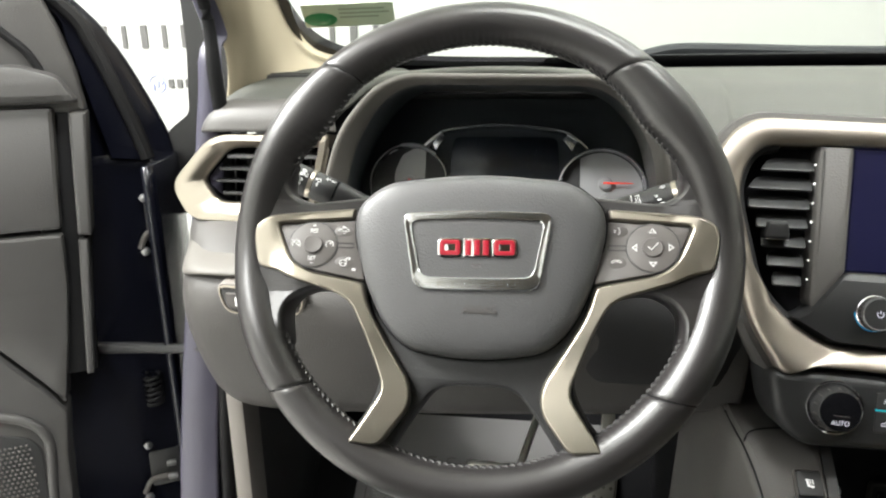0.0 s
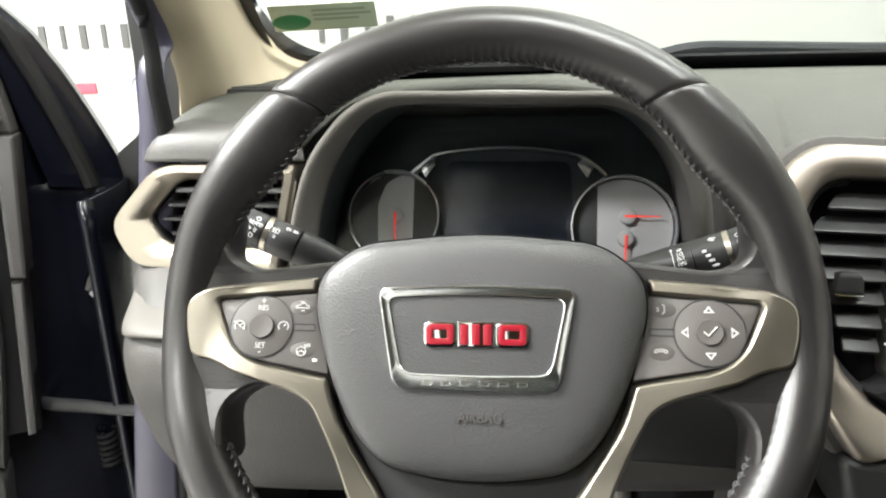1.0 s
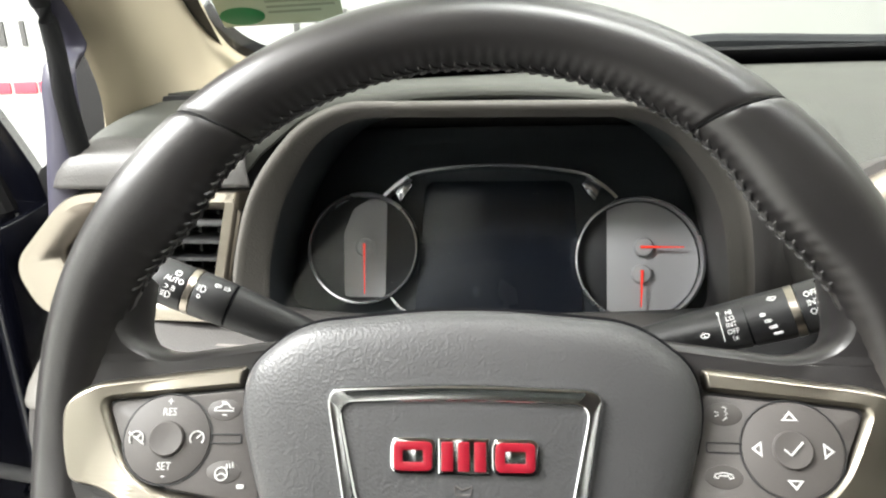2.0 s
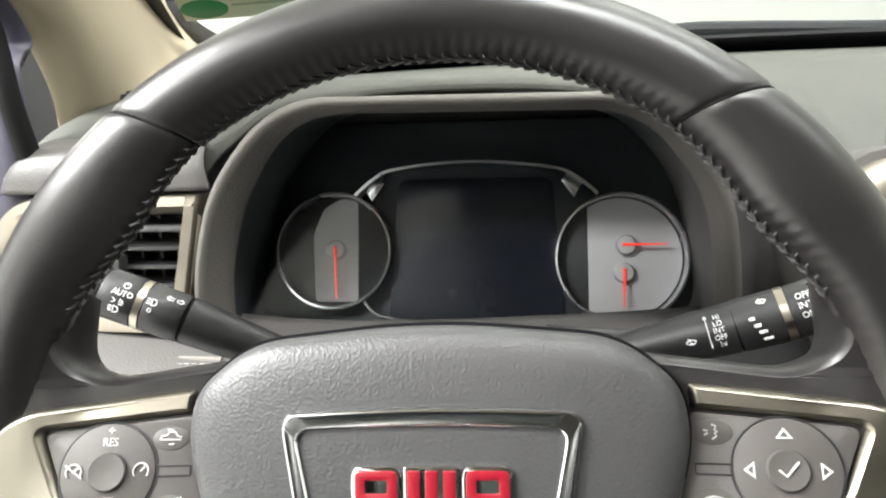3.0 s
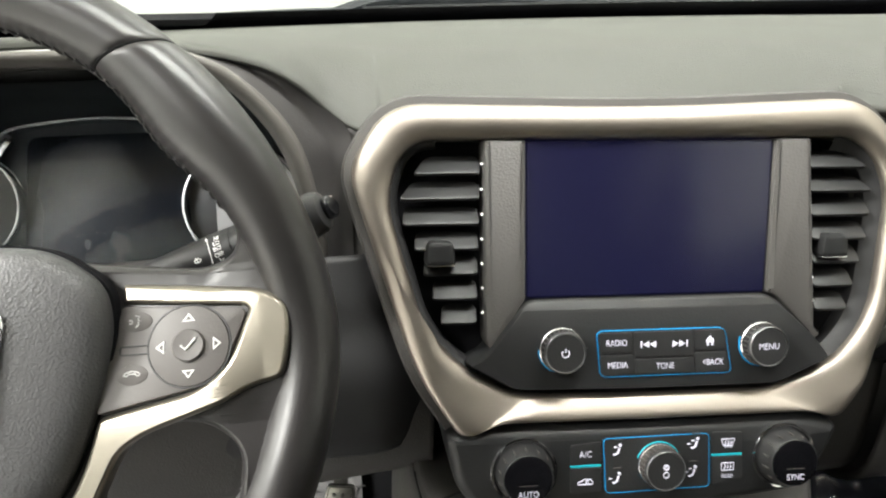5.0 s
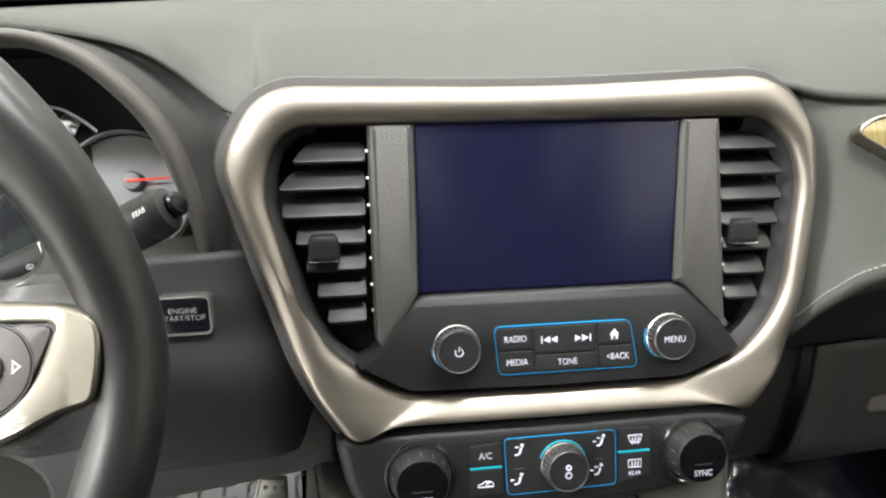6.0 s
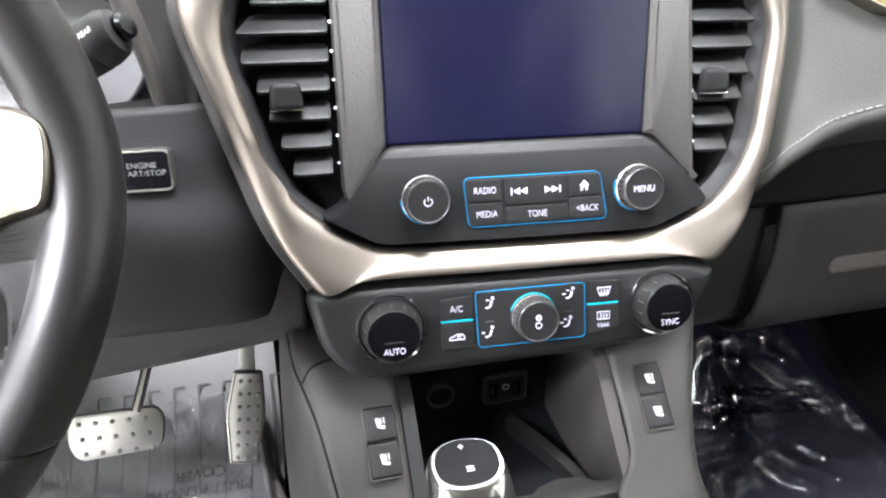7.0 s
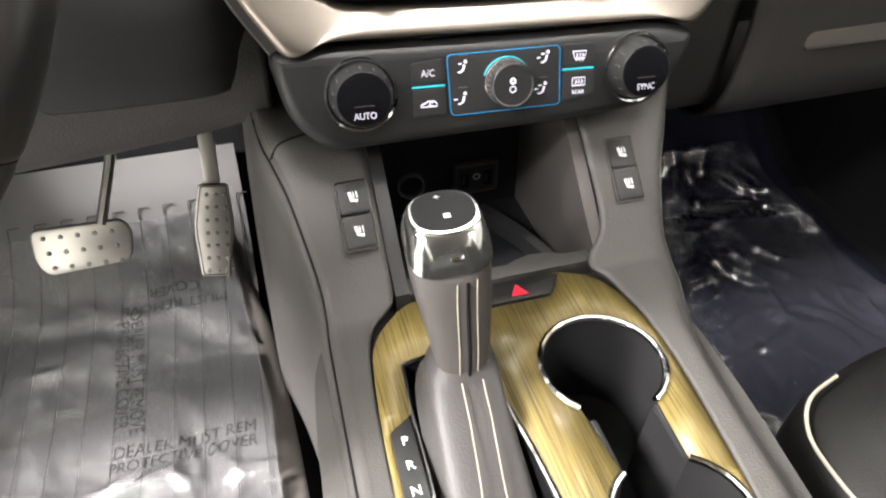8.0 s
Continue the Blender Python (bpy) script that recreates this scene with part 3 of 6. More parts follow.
part("pocket_rim", tube(spline([(0.152, 0.60, 0.112), (0.146, 0.697, 0.113), (0.139, 0.767, 0.113), (0.144, 0.795, 0.113), (0.158, 0.8116, 0.113), (0.187, 0.8266, 0.113), (0.30, 0.865, 0.113), (0.50, 0.89, 0.113), (0.8, 0.89, 0.113)], 6), 0.0065, 10), DOORT, door)
bm = plate(rounded([(159, 565), (420, 565), (420, 860), (195, 803), (160, 791), (148, 770)], 8, 4), 112, 116, 2)
part("speaker_grille", bm, BLACKP, door, "black perforated speaker grille")
bm = bmesh.new()
for r in range(34):
    for c in range(16):
        lathe([(0.0021, 0.0), (0.0012, 0.0012)], 5, pose((162 + c * 6 + (r % 2) * 3) * K, (570 + r * 6.4) * K, 0.1162), bm)
tagged(part("grille_mesh", bm, KEYPL, door), kind="stuff")
# hinges, bolts, check arm, cable boot
for s, z in ((-14, 1086), (-8, 1012), (25, 719), (33, 634)):
    bm = lathe([(0.0, 0.0), (0.0062, 0.0), (0.0062, 0.0025), (0.004, 0.0032), (0.004, 0.0065), (0.002, 0.0075)], 6)
    part("hinge_bolt", bm, BOLT, door, "bare steel bolt head", pose(s * K, z * K, 0.066))
for dx, z in ((0.0, 1.051), (0.040, 0.676)):
    part("hinge_plate", block(dx - 0.062, dx - 0.012, z - 0.030, z + 0.030, 0.02, 0.064, 0.006), BLACKP, door, "black hinge plate")
    part("hinge_strap", tube(spline([(dx - 0.002, z - 0.034, 0.068), (dx - 0.012, z - 0.014, 0.070), (dx - 0.026, z - 0.011, 0.070), (dx - 0.046, z - 0.011, 0.070)], 4), 0.0040, 8), KEYPL, door, "dark steel hinge strap")
    for dz in (-0.011, 0.011):
        part("hinge_pin", lathe([(0.0, -0.007), (0.0045, -0.006), (0.005, 0.0), (0.0045, 0.006), (0.0, 0.007)], 10, pose(0, 0, 0, 0, 90)), BOLT, door, "steel hinge pin", pose(dx - 0.043, z + dz, 0.074))
arm = [DOOR.inverted() @ Vector(p) for p in ((-0.345, 0.787, 0.928), (-0.362, 0.791, 0.924), (-0.40, 0.803, 0.916), (-0.46, 0.828, 0.903), (-0.526, 0.855, 0.887), (-0.56, 0.872, 0.878))]
part("check_arm", tube(arm, [0.0050, 0.0056, 0.0062, 0.0072, 0.0080, 0.0080], 10), BLACKP, door, "greased steel door check arm")
part("check_bolt", lathe([(0.0, -0.006), (0.008, -0.006), (0.008, 0.003), (0.005, 0.007), (0.0, 0.008)], 12), STEEL, door, "steel bolt", Matrix.Translation(arm[0]))
coil = [Vector((0.006 + 0.011 * math.cos(a * 0.7), 0.785 + 0.0009 * a, 0.068 + 0.010 * math.sin(a * 0.7))) for a in range(54)]
part("cable_boot", tube(coil, 0.0028, 6), RUBBER, door, "ribbed black rubber cable boot")

# ---------------------------------------------------------------- dashboard
dash = thing("dashboard", None, "dark grey soft-grained dashboard with stitched edges", "dashboard")


def dash_row(x):
    yb = wind_base(max(-0.36, min(1.18, x))) - 0.012
    return [(x, yb, 1.236), (x, yb - 0.15, 1.240), (x, 1.02, 1.244), (x, 0.97, 1.245)]


# top pad, driver's part to passenger's part
rows = []
for x, fr in ((-0.330, [(0.84, 1.222), (0.815, 1.205), (0.81, 1.19)]), (-0.29, [(0.84, 1.232), (0.800, 1.216), (0.795, 1.192)]), (-0.19, [(0.84, 1.235), (0.80, 1.218), (0.795, 1.19)]),
              (-0.158, [(0.86, 1.240), (0.806, 1.228), (0.799, 1.212)]), (-0.12, [(0.87, 1.247), (0.812, 1.246), (0.804, 1.238)]), (-0.06, [(0.87, 1.251), (0.812, 1.2525), (0.804, 1.246)]),
              (0.0, [(0.87, 1.252), (0.812, 1.2545), (0.804, 1.248)]), (0.06, [(0.87, 1.251), (0.812, 1.2525), (0.804, 1.246)]), (0.107, [(0.87, 1.248), (0.806, 1.2475), (0.797, 1.241)]), (0.140, [(0.86, 1.245), (0.802, 1.2415), (0.793, 1.2345)]),
              (0.163, [(0.855, 1.243), (0.799, 1.2345), (0.789, 1.2265)]), (0.182, [(0.85, 1.241), (0.798, 1.2235), (0.787, 1.2140)]),
              (0.198, [(0.845, 1.239), (0.795, 1.2115), (0.784, 1.1985)]), (0.2135, [(0.84, 1.237), (0.789, 1.204), (0.774, 1.1880)]), (0.230, [(0.836, 1.236), (0.783, 1.2075), (0.759, 1.1880)]), (0.255, [(0.832, 1.236), (0.779, 1.215), (0.745, 1.194)]),
              (0.40, [(0.830, 1.236), (0.777, 1.218), (0.741, 1.196)]), (0.58, [(0.825, 1.236), (0.772, 1.218), (0.737, 1.194)]), (0.64, [(0.81, 1.234), (0.755, 1.213), (0.722, 1.185)]),
              (0.80, [(0.80, 1.232), (0.735, 1.210), (0.705, 1.18)]), (1.16, [(0.80, 1.225), (0.74, 1.205), (0.715, 1.175)])):
    rows.append(dash_row(x) + [(x, *p) for p in fr])
rows[0] = [(x + 0.01, y - 0.0, z - 0.012) for x, y, z in rows[0]]
tp = part("top_pad", loft(rows, 6, 5), DASHTOP, dash, "grey soft-grained top pad")
solid(tp, 0.006)
part("core", block(-0.31, 1.14, 0.905, 1.0, 0.95, 1.215, 0.004), LINING, dash)
# slotted defroster outlet at the driver's corner
part("defroster_slot", plate(rounded([(-322, 905), (-225, 905), (-225, 960), (-300, 960)], 10), 1240, 1244.5, 1), BLACKP, dash, "slotted black defroster outlet")
for i in range(6):
    part("slot_bar", block(-0.312 + 0.004 * i, -0.228, 0.911 + i * 0.0085, 0.914 + i * 0.0085, 1.2435, 1.2465, 0.0006), DASHTOP, dash)

# end cap above the side vent, and the lower panels
cap = [[(-0.322, 0.860, 1.200), (-0.322, 0.805, 1.194), (-0.320, 0.790, 1.187)], [(-0.292, 0.86, 1.228), (-0.300, 0.794, 1.212), (-0.303, 0.780, 1.189)],
       [(-0.24, 0.86, 1.23), (-0.24, 0.792, 1.214), (-0.24, 0.779, 1.189)], [(-0.17, 0.86, 1.23), (-0.17, 0.795, 1.214), (-0.165, 0.782, 1.189)]]
cp = part("end_cap", loft(cap, 5, 5), SOFT, dash, "grey-brown stitched end cap")
solid(cp, 0.004, 1.0)
low = []
for x, prof in ((-0.334, [(0.80, 1.10), (0.775, 1.085), (0.765, 1.06), (0.755, 1.03), (0.760, 0.98), (0.785, 0.94), (0.82, 0.93)]),
                (-0.315, [(0.80, 1.10), (0.760, 1.085), (0.735, 1.06), (0.710, 1.03), (0.715, 0.98), (0.752, 0.916), (0.82, 0.905)]),
                (-0.27, [(0.80, 1.10), (0.756, 1.085), (0.715, 1.06), (0.690, 1.03), (0.698, 0.98), (0.742, 0.885), (0.84, 0.875)]),
                (-0.10, [(0.80, 1.08), (0.750, 1.07), (0.715, 1.05), (0.692, 1.02), (0.700, 0.97), (0.745, 0.885), (0.86, 0.875)]),
                (0.10, [(0.81, 1.08), (0.762, 1.075), (0.740, 1.052), (0.720, 1.02), (0.722, 0.97), (0.765, 0.885), (0.88, 0.87)]),
                (0.215, [(0.82, 1.085), (0.775, 1.08), (0.750, 1.05), (0.730, 1.01), (0.728, 0.96), (0.765, 0.895), (0.88, 0.87)]), (0.262, [(0.82, 1.09), (0.79, 1.085), (0.765, 1.05), (0.745, 1.01), (0.735, 0.96), (0.745, 0.915), (0.80, 0.89)])):
    low.append([(x, *p) for p in prof])
lp = part("knee_panel", loft(low, 6, 5), KNEE, dash, "grey grained knee panel")
solid(lp, 0.005, 1.0)

# side vent with satin bezel
VENT = basis((-0.25, 0.772, 1.140), (1, -0.02, 0), (0, 0.17, 1))
def vent_pts(cs, dx=0):
    return rounded([((x + 0.25) * 1000 + dx, (z - 1.140) * 1000, r) for x, z, r in cs], 8, 5)


vo = vent_pts([(-0.172, 1.188, 3), (-0.306, 1.188, 22), (-0.357, 1.132, 18), (-0.334, 1.092, 18), (-0.192, 1.090, 3)])
vi = vent_pts([(-0.175, 1.174, 3), (-0.288, 1.173, 12), (-0.320, 1.138, 10), (-0.302, 1.114, 10), (-0.188, 1.112, 3)])
bz = part("vent_bezel", skin([at(vo, -30), at(vo, 0), at(inset(vo, 1.5), 3), at(inset(vo, 8), 4), at(inset(vi, -2), -3), at(vi, -6), at(vi, -10)], True), SATIN, dash, "satin champagne metal bezel", VENT)
part("vent_box", skin([at(inset(vi, -1), -9), at(inset(vi, -1), -44)], True, False, True), DEEP, dash, "dark vent duct", VENT)
for i in range(4):
    zv = 25 - i * 14.5
    pts = [(-58 + abs(zv + 2) * 0.55, zv - 1.2), (66, zv - 1.2), (66, zv + 1.2), (-58 + abs(zv + 2) * 0.55, zv + 1.2)]
    bm = skin([[(x * K, (y + 3) * K, -0.036) for x, y in pts], [(x * K, y * K, -0.010) for x, y in pts], [(x * K, (y * 0.9) * K, -0.008) for x, y in pts]], True, True, True)
    part("vent_slat", bm, BLACKP, dash, "", VENT)
for i in range(7):
    part("vent_vane", block(-0.045 + i * 0.015, -0.043 + i * 0.015, -0.026, 0.032, -0.040, -0.030, 0.0004), BLACKP, dash, "", VENT)
part("vent_tab", block(0.000, 0.016, -0.014, 0.006, -0.012, 0.001, 0.003), BLACKP, dash, "", VENT)
# piping and thread line below the vent
bm = bmesh.new()
for i in range(29):
    x = -0.309 + i * 0.0052
    ys = 0.7428 + 0.30 * max(0, -0.275 - x)
    tube([(x, ys, 1.0777), (x + 0.0036, ys, 1.0777)], 0.0006, 5, bm)
part("stitching", bm, SEAMC, dash, "pale thread below the vent")["kind"] = "stuff"
part("piping", tube(spline([(-0.322, 0.764, 1.087), (-0.30, 0.755, 1.083), (-0.25, 0.750, 1.080), (-0.16, 0.748, 1.078)], 8), 0.0022, 8), GREYP, dash)

# soft lower pad with its overhanging edge
bm = loft([[(x, *p) for p in prof] for x, prof in ((-0.334, [(0.766, 1.080), (0.757, 1.070), (0.750, 1.058), (0.748, 1.046), (0.752, 1.041), (0.768, 1.040)]),
                                                 (-0.318, [(0.752, 1.078), (0.735, 1.071), (0.716, 1.061), (0.708, 1.052), (0.713, 1.047), (0.730, 1.046)]),
                                                 (-0.280, [(0.744, 1.0770), (0.724, 1.071), (0.699, 1.063), (0.690, 1.057), (0.695, 1.053), (0.712, 1.052)]),
                                                 (-0.180, [(0.7445, 1.0765), (0.724, 1.070), (0.699, 1.062), (0.690, 1.056), (0.695, 1.052), (0.712, 1.051)]),
                                                 (-0.150, [(0.748, 1.076), (0.730, 1.069), (0.708, 1.061), (0.700, 1.055), (0.705, 1.051), (0.716, 1.050)]))], 5, 4)
part("lower_pad", bm, HOOD, dash, "grey soft pad edge above the knee panel", sharp=70)

# headlamp switch
HL = basis((-0.221, 0.683, 1.032), (1, 0, -0.03), (0, -0.10, 1))
hs = rounded([(-50, 18, 14), (48, 14, 14), (40, -17, 16), (-42, -18, 16)], 12, 6)
switch = thing("headlamp_switch", HL, "grey headlamp switch panel with a chrome ring and buttons", "switch")
part("switch_plate", plate(hs, -14, 1.5, 1.2), GREYP, switch)
part("switch_ring", ring(inset(hs, 2), inset(hs, 4), 0, 3.0, 0.8), SATIN, switch, "thin satin ring")
part("switch_face", plate(inset(hs, 4.5), 0, 2.2, 0.5), BLACKP, switch)
for bx in (-26, 26):
    part("switch_button", plate(rounded([(bx - 12, -9), (bx + 12, -9), (bx + 12, 8), (bx - 12, 8)], 3), 2, 4.4, 0.8), KEYPL, switch)
    part("button_mark", plate(rounded([(bx - 2, -6), (bx + 4, -6), (bx + 4, 4), (bx - 2, 4)], 1, 2), 4.5, 4.8, 0.1), WHITE, switch)
part("switch_knob", lathe([(0.009, 0.002), (0.0085, 0.012), (0.007, 0.013)], 24), BLACKP, switch)

# binnacle hood over the instruments
OUTER = [(0.188, 1.075, 0.02), (0.184, 1.130, 0.05), (0.172, 1.190, 0.05), (0.128, 1.243, 0.08), (-0.108, 1.245, 0.08), (-0.156, 1.198, 0.05), (-0.180, 1.130, 0.05), (-0.186, 1.075, 0.02)]
INNER = [(0.177, 1.075, 0.02), (0.172, 1.130, 0.05), (0.158, 1.186, 0.05), (0.118, 1.231, 0.07), (-0.097, 1.233, 0.07), (-0.137, 1.190, 0.05), (-0.159, 1.130, 0.05), (-0.165, 1.075, 0.02)]


def hood_loop(shape, y, gx=0.0, gz=0.0, lean=-0.10):
    """A loop of the hood: widened by gx, raised by gz at its crown."""
    cx, out = 0.003, []
    for x, z in rounded(shape, 0.05, 7):
        up = max(0.0, min(1.0, (z - 1.10) / 0.13))
        arch = 0.008 * max(0.0, 1 - ((x - cx) / 0.14) ** 2) if z > 1.2 else 0.0
        out.append((cx + (x - cx) * (1 + gx / 0.18), y + lean * (z - 1.2), z + arch + gz * up))
    return out


bm = skin([hood_loop(OUTER, 0.90, 0.002, -0.026), hood_loop(OUTER, 0.85, 0.002, -0.018), hood_loop(OUTER, 0.80, 0.002, -0.009), hood_loop(OUTER, 0.772, 0.002, -0.002), hood_loop(OUTER, 0.762, 0.001, 0.0004), hood_loop(OUTER, 0.758),
           hood_loop(OUTER, 0.757, -0.004, -0.003), hood_loop(OUTER, 0.760, -0.007, -0.006), hood_loop(INNER, 0.770, 0.003, 0.002), hood_loop(INNER, 0.773, 0.0005, 0.0), hood_loop(INNER, 0.778)], False)
part("binnacle_hood", bm, HOOD, dash, "grey-brown hood over the instruments", sharp=70)
deep = [hood_loop(INNER, 0.7775), hood_loop(INNER, 0.80, -0.002, -0.002), hood_loop(INNER, 0.84, -0.002, -0.006), hood_loop(INNER, 0.886, 0.0, -0.012)]
# one lining in two colours: the right wall lighter, as lit from the left
turn = max(i for i, p in enumerate(deep[0]) if p[0] > 0.135)
part("lit_hood_wall", skin([loop[:turn + 1] for loop in deep], False), HOODIN, dash, "right inner wall of the hood, coloured lighter as lit")
part("binnacle_lining", skin([loop[turn:] for loop in deep], False), HOODBK, dash, "hood lining, its black lifted to blue-grey as lit")
part("binnacle_sill", loft([[(x, 0.745, 1.070), (x, 0.80, 1.062), (x, 0.87, 1.046)] for x in (-0.19, 0.0, 0.19)], 4, 4), BLACKP, dash)

# moulded channel between the hood and the top pad
LIP = [(0.100, 0.803, 1.2440), (0.140, 0.796, 1.2335), (0.163, 0.792, 1.2250), (0.182, 0.790, 1.2125), (0.198, 0.786, 1.1970), (0.2110, 0.778, 1.1840), (0.2100, 0.774, 1.160), (0.2085, 0.768, 1.120), (0.2085, 0.762, 1.060)]
RIDGE = [(0.098, 0.782, 1.2420), (0.128, 0.782, 1.2310), (0.147, 0.782, 1.2150), (0.162, 0.782, 1.1970), (0.171, 0.782, 1.1800), (0.177, 0.782, 1.160), (0.180, 0.782, 1.140), (0.184, 0.780, 1.110), (0.187, 0.778, 1.065)]
bm = loft([[a, tuple((0.6 * p + 0.4 * q) + d for p, q, d in zip(a, b, (0.0, 0.010, 0.0))), b] for a, b in zip(LIP, RIDGE)], 4, 4)
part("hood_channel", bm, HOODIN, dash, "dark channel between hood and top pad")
bm = loft([[(0.2095, 0.780, 1.187), (0.224, 0.775, 1.186), (0.243, 0.768, 1.186)], [(0.2090, 0.776, 1.150), (0.222, 0.772, 1.146), (0.242, 0.764, 1.140)], [(0.2075, 0.769, 1.10), (0.220, 0.764, 1.10), (0.243, 0.757, 1.09)], [(0.2075, 0.763, 1.05), (0.220, 0.758, 1.05), (0.245, 0.752, 1.04)]], 5, 5)
solid(part("dash_infill", bm, KNEE, dash, "dark grey panel beside the hood"), 0.004, 1.0)

# start button
ST = basis((0.1735, 0.722, 1.066), (1, -0.05, -0.02), (0, 0.18, 1))
start = thing("start_button", ST, "gloss black engine start button with a chrome frame", "button")
so = rounded([(-17.5, -13.5), (17.5, -13.5), (17.5, 13.5), (-17.5, 13.5)], 5)
part("button_frame", ring(so, inset(so, 1.6), -8, 2, 0.7), STEEL, start, "chrome frame")
part("button_face", plate(inset(so, 1.7), -8, 1.2, 0.6), GLOSSB, start)
lettering("button_text", "ENGINE", 0.0052, SEAMC, start, pose(-0.001, 0.0035, 0.00125), 0.0001)
lettering("button_text", "START/STOP", 0.0052, SEAMC, start, pose(-0.001, -0.0015, 0.00125), 0.0001)
bm = loft([[(x, y - 0.0115 + dy, z) for y, z in ((0.752, 1.102), (0.737, 1.06), (0.7215, 1.02), (0.722, 0.985), (0.727, 0.958), (0.735, 0.940))] for x, dy in ((0.060, 0.012), (0.12, 0.003), (0.18, 0.0), (0.225, 0.002), (0.258, 0.022))], 4, 5)
solid(part("start_panel", bm, STARTP, dash, "black panel round the start button"), 0.003, 1.0)

# ---------------------------------------------------------------- instrument cluster
CL = basis((0.008, 0.842, 1.122), (1, 0.0, 0.0), (0, 0.375, 0.927))
cluster = thing("instrument_cluster", CL, "dark instrument cluster with two dials and red needles", "instrument cluster")
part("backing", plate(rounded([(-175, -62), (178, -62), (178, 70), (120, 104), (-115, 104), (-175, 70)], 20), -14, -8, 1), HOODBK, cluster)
part("centre_display", plate(rounded([(-66, -58), (70, -58), (62, 58, 10), (-58, 58, 10)], 6), -8, -5, 0.5), CLDISP, cluster, "blank dark display")


def dial(cx, cy, r, grey_from, needles):
    # shadow on the dial drawn in colour: black face shaded, grey piece lit
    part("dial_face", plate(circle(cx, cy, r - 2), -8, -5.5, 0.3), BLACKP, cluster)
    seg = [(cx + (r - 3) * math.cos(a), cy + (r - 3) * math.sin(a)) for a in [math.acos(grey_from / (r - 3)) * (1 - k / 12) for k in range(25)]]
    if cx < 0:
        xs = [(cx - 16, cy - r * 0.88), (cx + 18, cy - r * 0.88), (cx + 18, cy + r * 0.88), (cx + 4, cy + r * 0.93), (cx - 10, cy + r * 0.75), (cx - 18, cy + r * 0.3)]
        part("lit_dial_area", plate(rounded(xs, 4, 3), -5.4, -4.6, 0.2), DIALGREY, cluster, "lit grey part of the dial face")
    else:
        part("lit_dial_area", plate(seg, -5.4, -4.6, 0.2), DIALGREY, cluster, "lit grey part of the dial face")
    bm = bmesh.new()
    n = 48
    prof = [(r - 1.9, -6), (r - 1.9, 4.0), (r - 1.1, 5.2), (r + 0.3, 5.0), (r + 1.2, 3), (r + 1.2, -6)]
    skin([[((cx + p * math.cos(2 * math.pi * i / n)) * K, (cy + p * math.sin(2 * math.pi * i / n)) * K, h * K) for i in range(n)] for p, h in prof], True, bm=bm)
    part("dial_ring", bm, RINGM, cluster, "thin chrome ring")
    for nx, ny, ang, ln in needles:
        part("needle_hub", lathe([(0.0078, -0.0046), (0.0078, -0.001), (0.0066, 0.0012), (0.004, 0.0018)], 24), DIALGREY, cluster, "", pose(nx * K, ny * K, 0))
        c, s = math.cos(radians(ang)), math.sin(radians(ang))
        pts = [(nx + c * -3 - s * 1.1, ny + s * -3 + c * 1.1), (nx + c * -3 + s * 1.1, ny + s * -3 - c * 1.1), (nx + c * ln + s * 0.45, ny + s * ln - c * 0.45), (nx + c * ln - s * 0.45, ny + s * ln + c * 0.45)]
        part("needle", plate(pts[::1], 1.9, 3.0, 0.2), NEEDLE, cluster, "slim red needle")


dial(-108, 2, 45, -8, [(-107, 3, -88, 38)])
dial(112, -6, 49, -24, [(116, 4, 0, 30), (114, -17, -92, 26)])
# clear lens over the dials, its haze standing for reflected room light
lens = part("lens", skin([[(x * K, y * K, (16 - 0.10 * (y + 55) + 6 * (x / 170) ** 2) * K) for x in range(-168, 169, 24)] for y in (-55, -20, 20, 60, 88)], False), LENS, cluster, "clear lens with a faint haze for reflections")
toward(lens, (0, -1, 0))
# chrome trim arching over the display
arch = spline([(-92, 46, 0), (-78, 58, 0), (-60, 66, 0), (0, 71, 0), (62, 65, 0), (82, 56, 0), (96, 44, 0)], 8)
bm = skin([[(p.x * K, p.y * K, -0.004) for p in arch], [(p.x * K, p.y * K, 0.003) for p in arch], [((p.x * 0.985) * K, (p.y - 2.2) * K, 0.003) for p in arch], [((p.x * 0.97) * K, (p.y - 3.6) * K, -0.005) for p in arch]], False)
part("display_trim", bm, RINGM, cluster, "chrome arch over the display")
arch2 = spline([(-84, -38, 0), (-66, -50, 0), (0, -54, 0), (70, -52, 0), (84, -44, 0)], 8)
part("display_trim", tube([(p.x * K, p.y * K, 0.001) for p in arch2], 0.0016, 6), CHROME, cluster)
for sx in (-1, 1):
    pts = [(sx * 84, 52), (sx * 72, 58), (sx * 68, 54), (sx * 78, 40)]
    part("corner_trim", plate(pts, -6, 1.0, 0.8), DIMCHROME, cluster)

# ---------------------------------------------------------------- steering wheel
TH = radians(23.8)
WHEEL = basis((0.0075, 0.555, 1.132), (1, 0.0137, 0.013), (0, math.sin(TH), math.cos(TH)))
wheel = thing("steering_wheel", WHEEL, "black leather steering wheel with satin metal spokes", "steering wheel")
RIM, TUBE = 0.1748, 0.0160


def rim_point(a, b, r=TUBE):
    """A point of the rim: a round the wheel, b round the tube (0 outwards, 90 to the driver), in degrees."""
    side = math.exp(-((((a + 90) % 180) - 90) / 17) ** 2)
    up = 90 - abs(a % 360 - 90)
    swell = math.exp(-((up - 37) / 11) ** 2) if up > 0 else 0.0
    a, b = radians(a), radians(b)
    c = math.cos(b)
    q = RIM + 0.0025 * side + r * c * (1 + 0.45 * swell if c < 0 else 1)
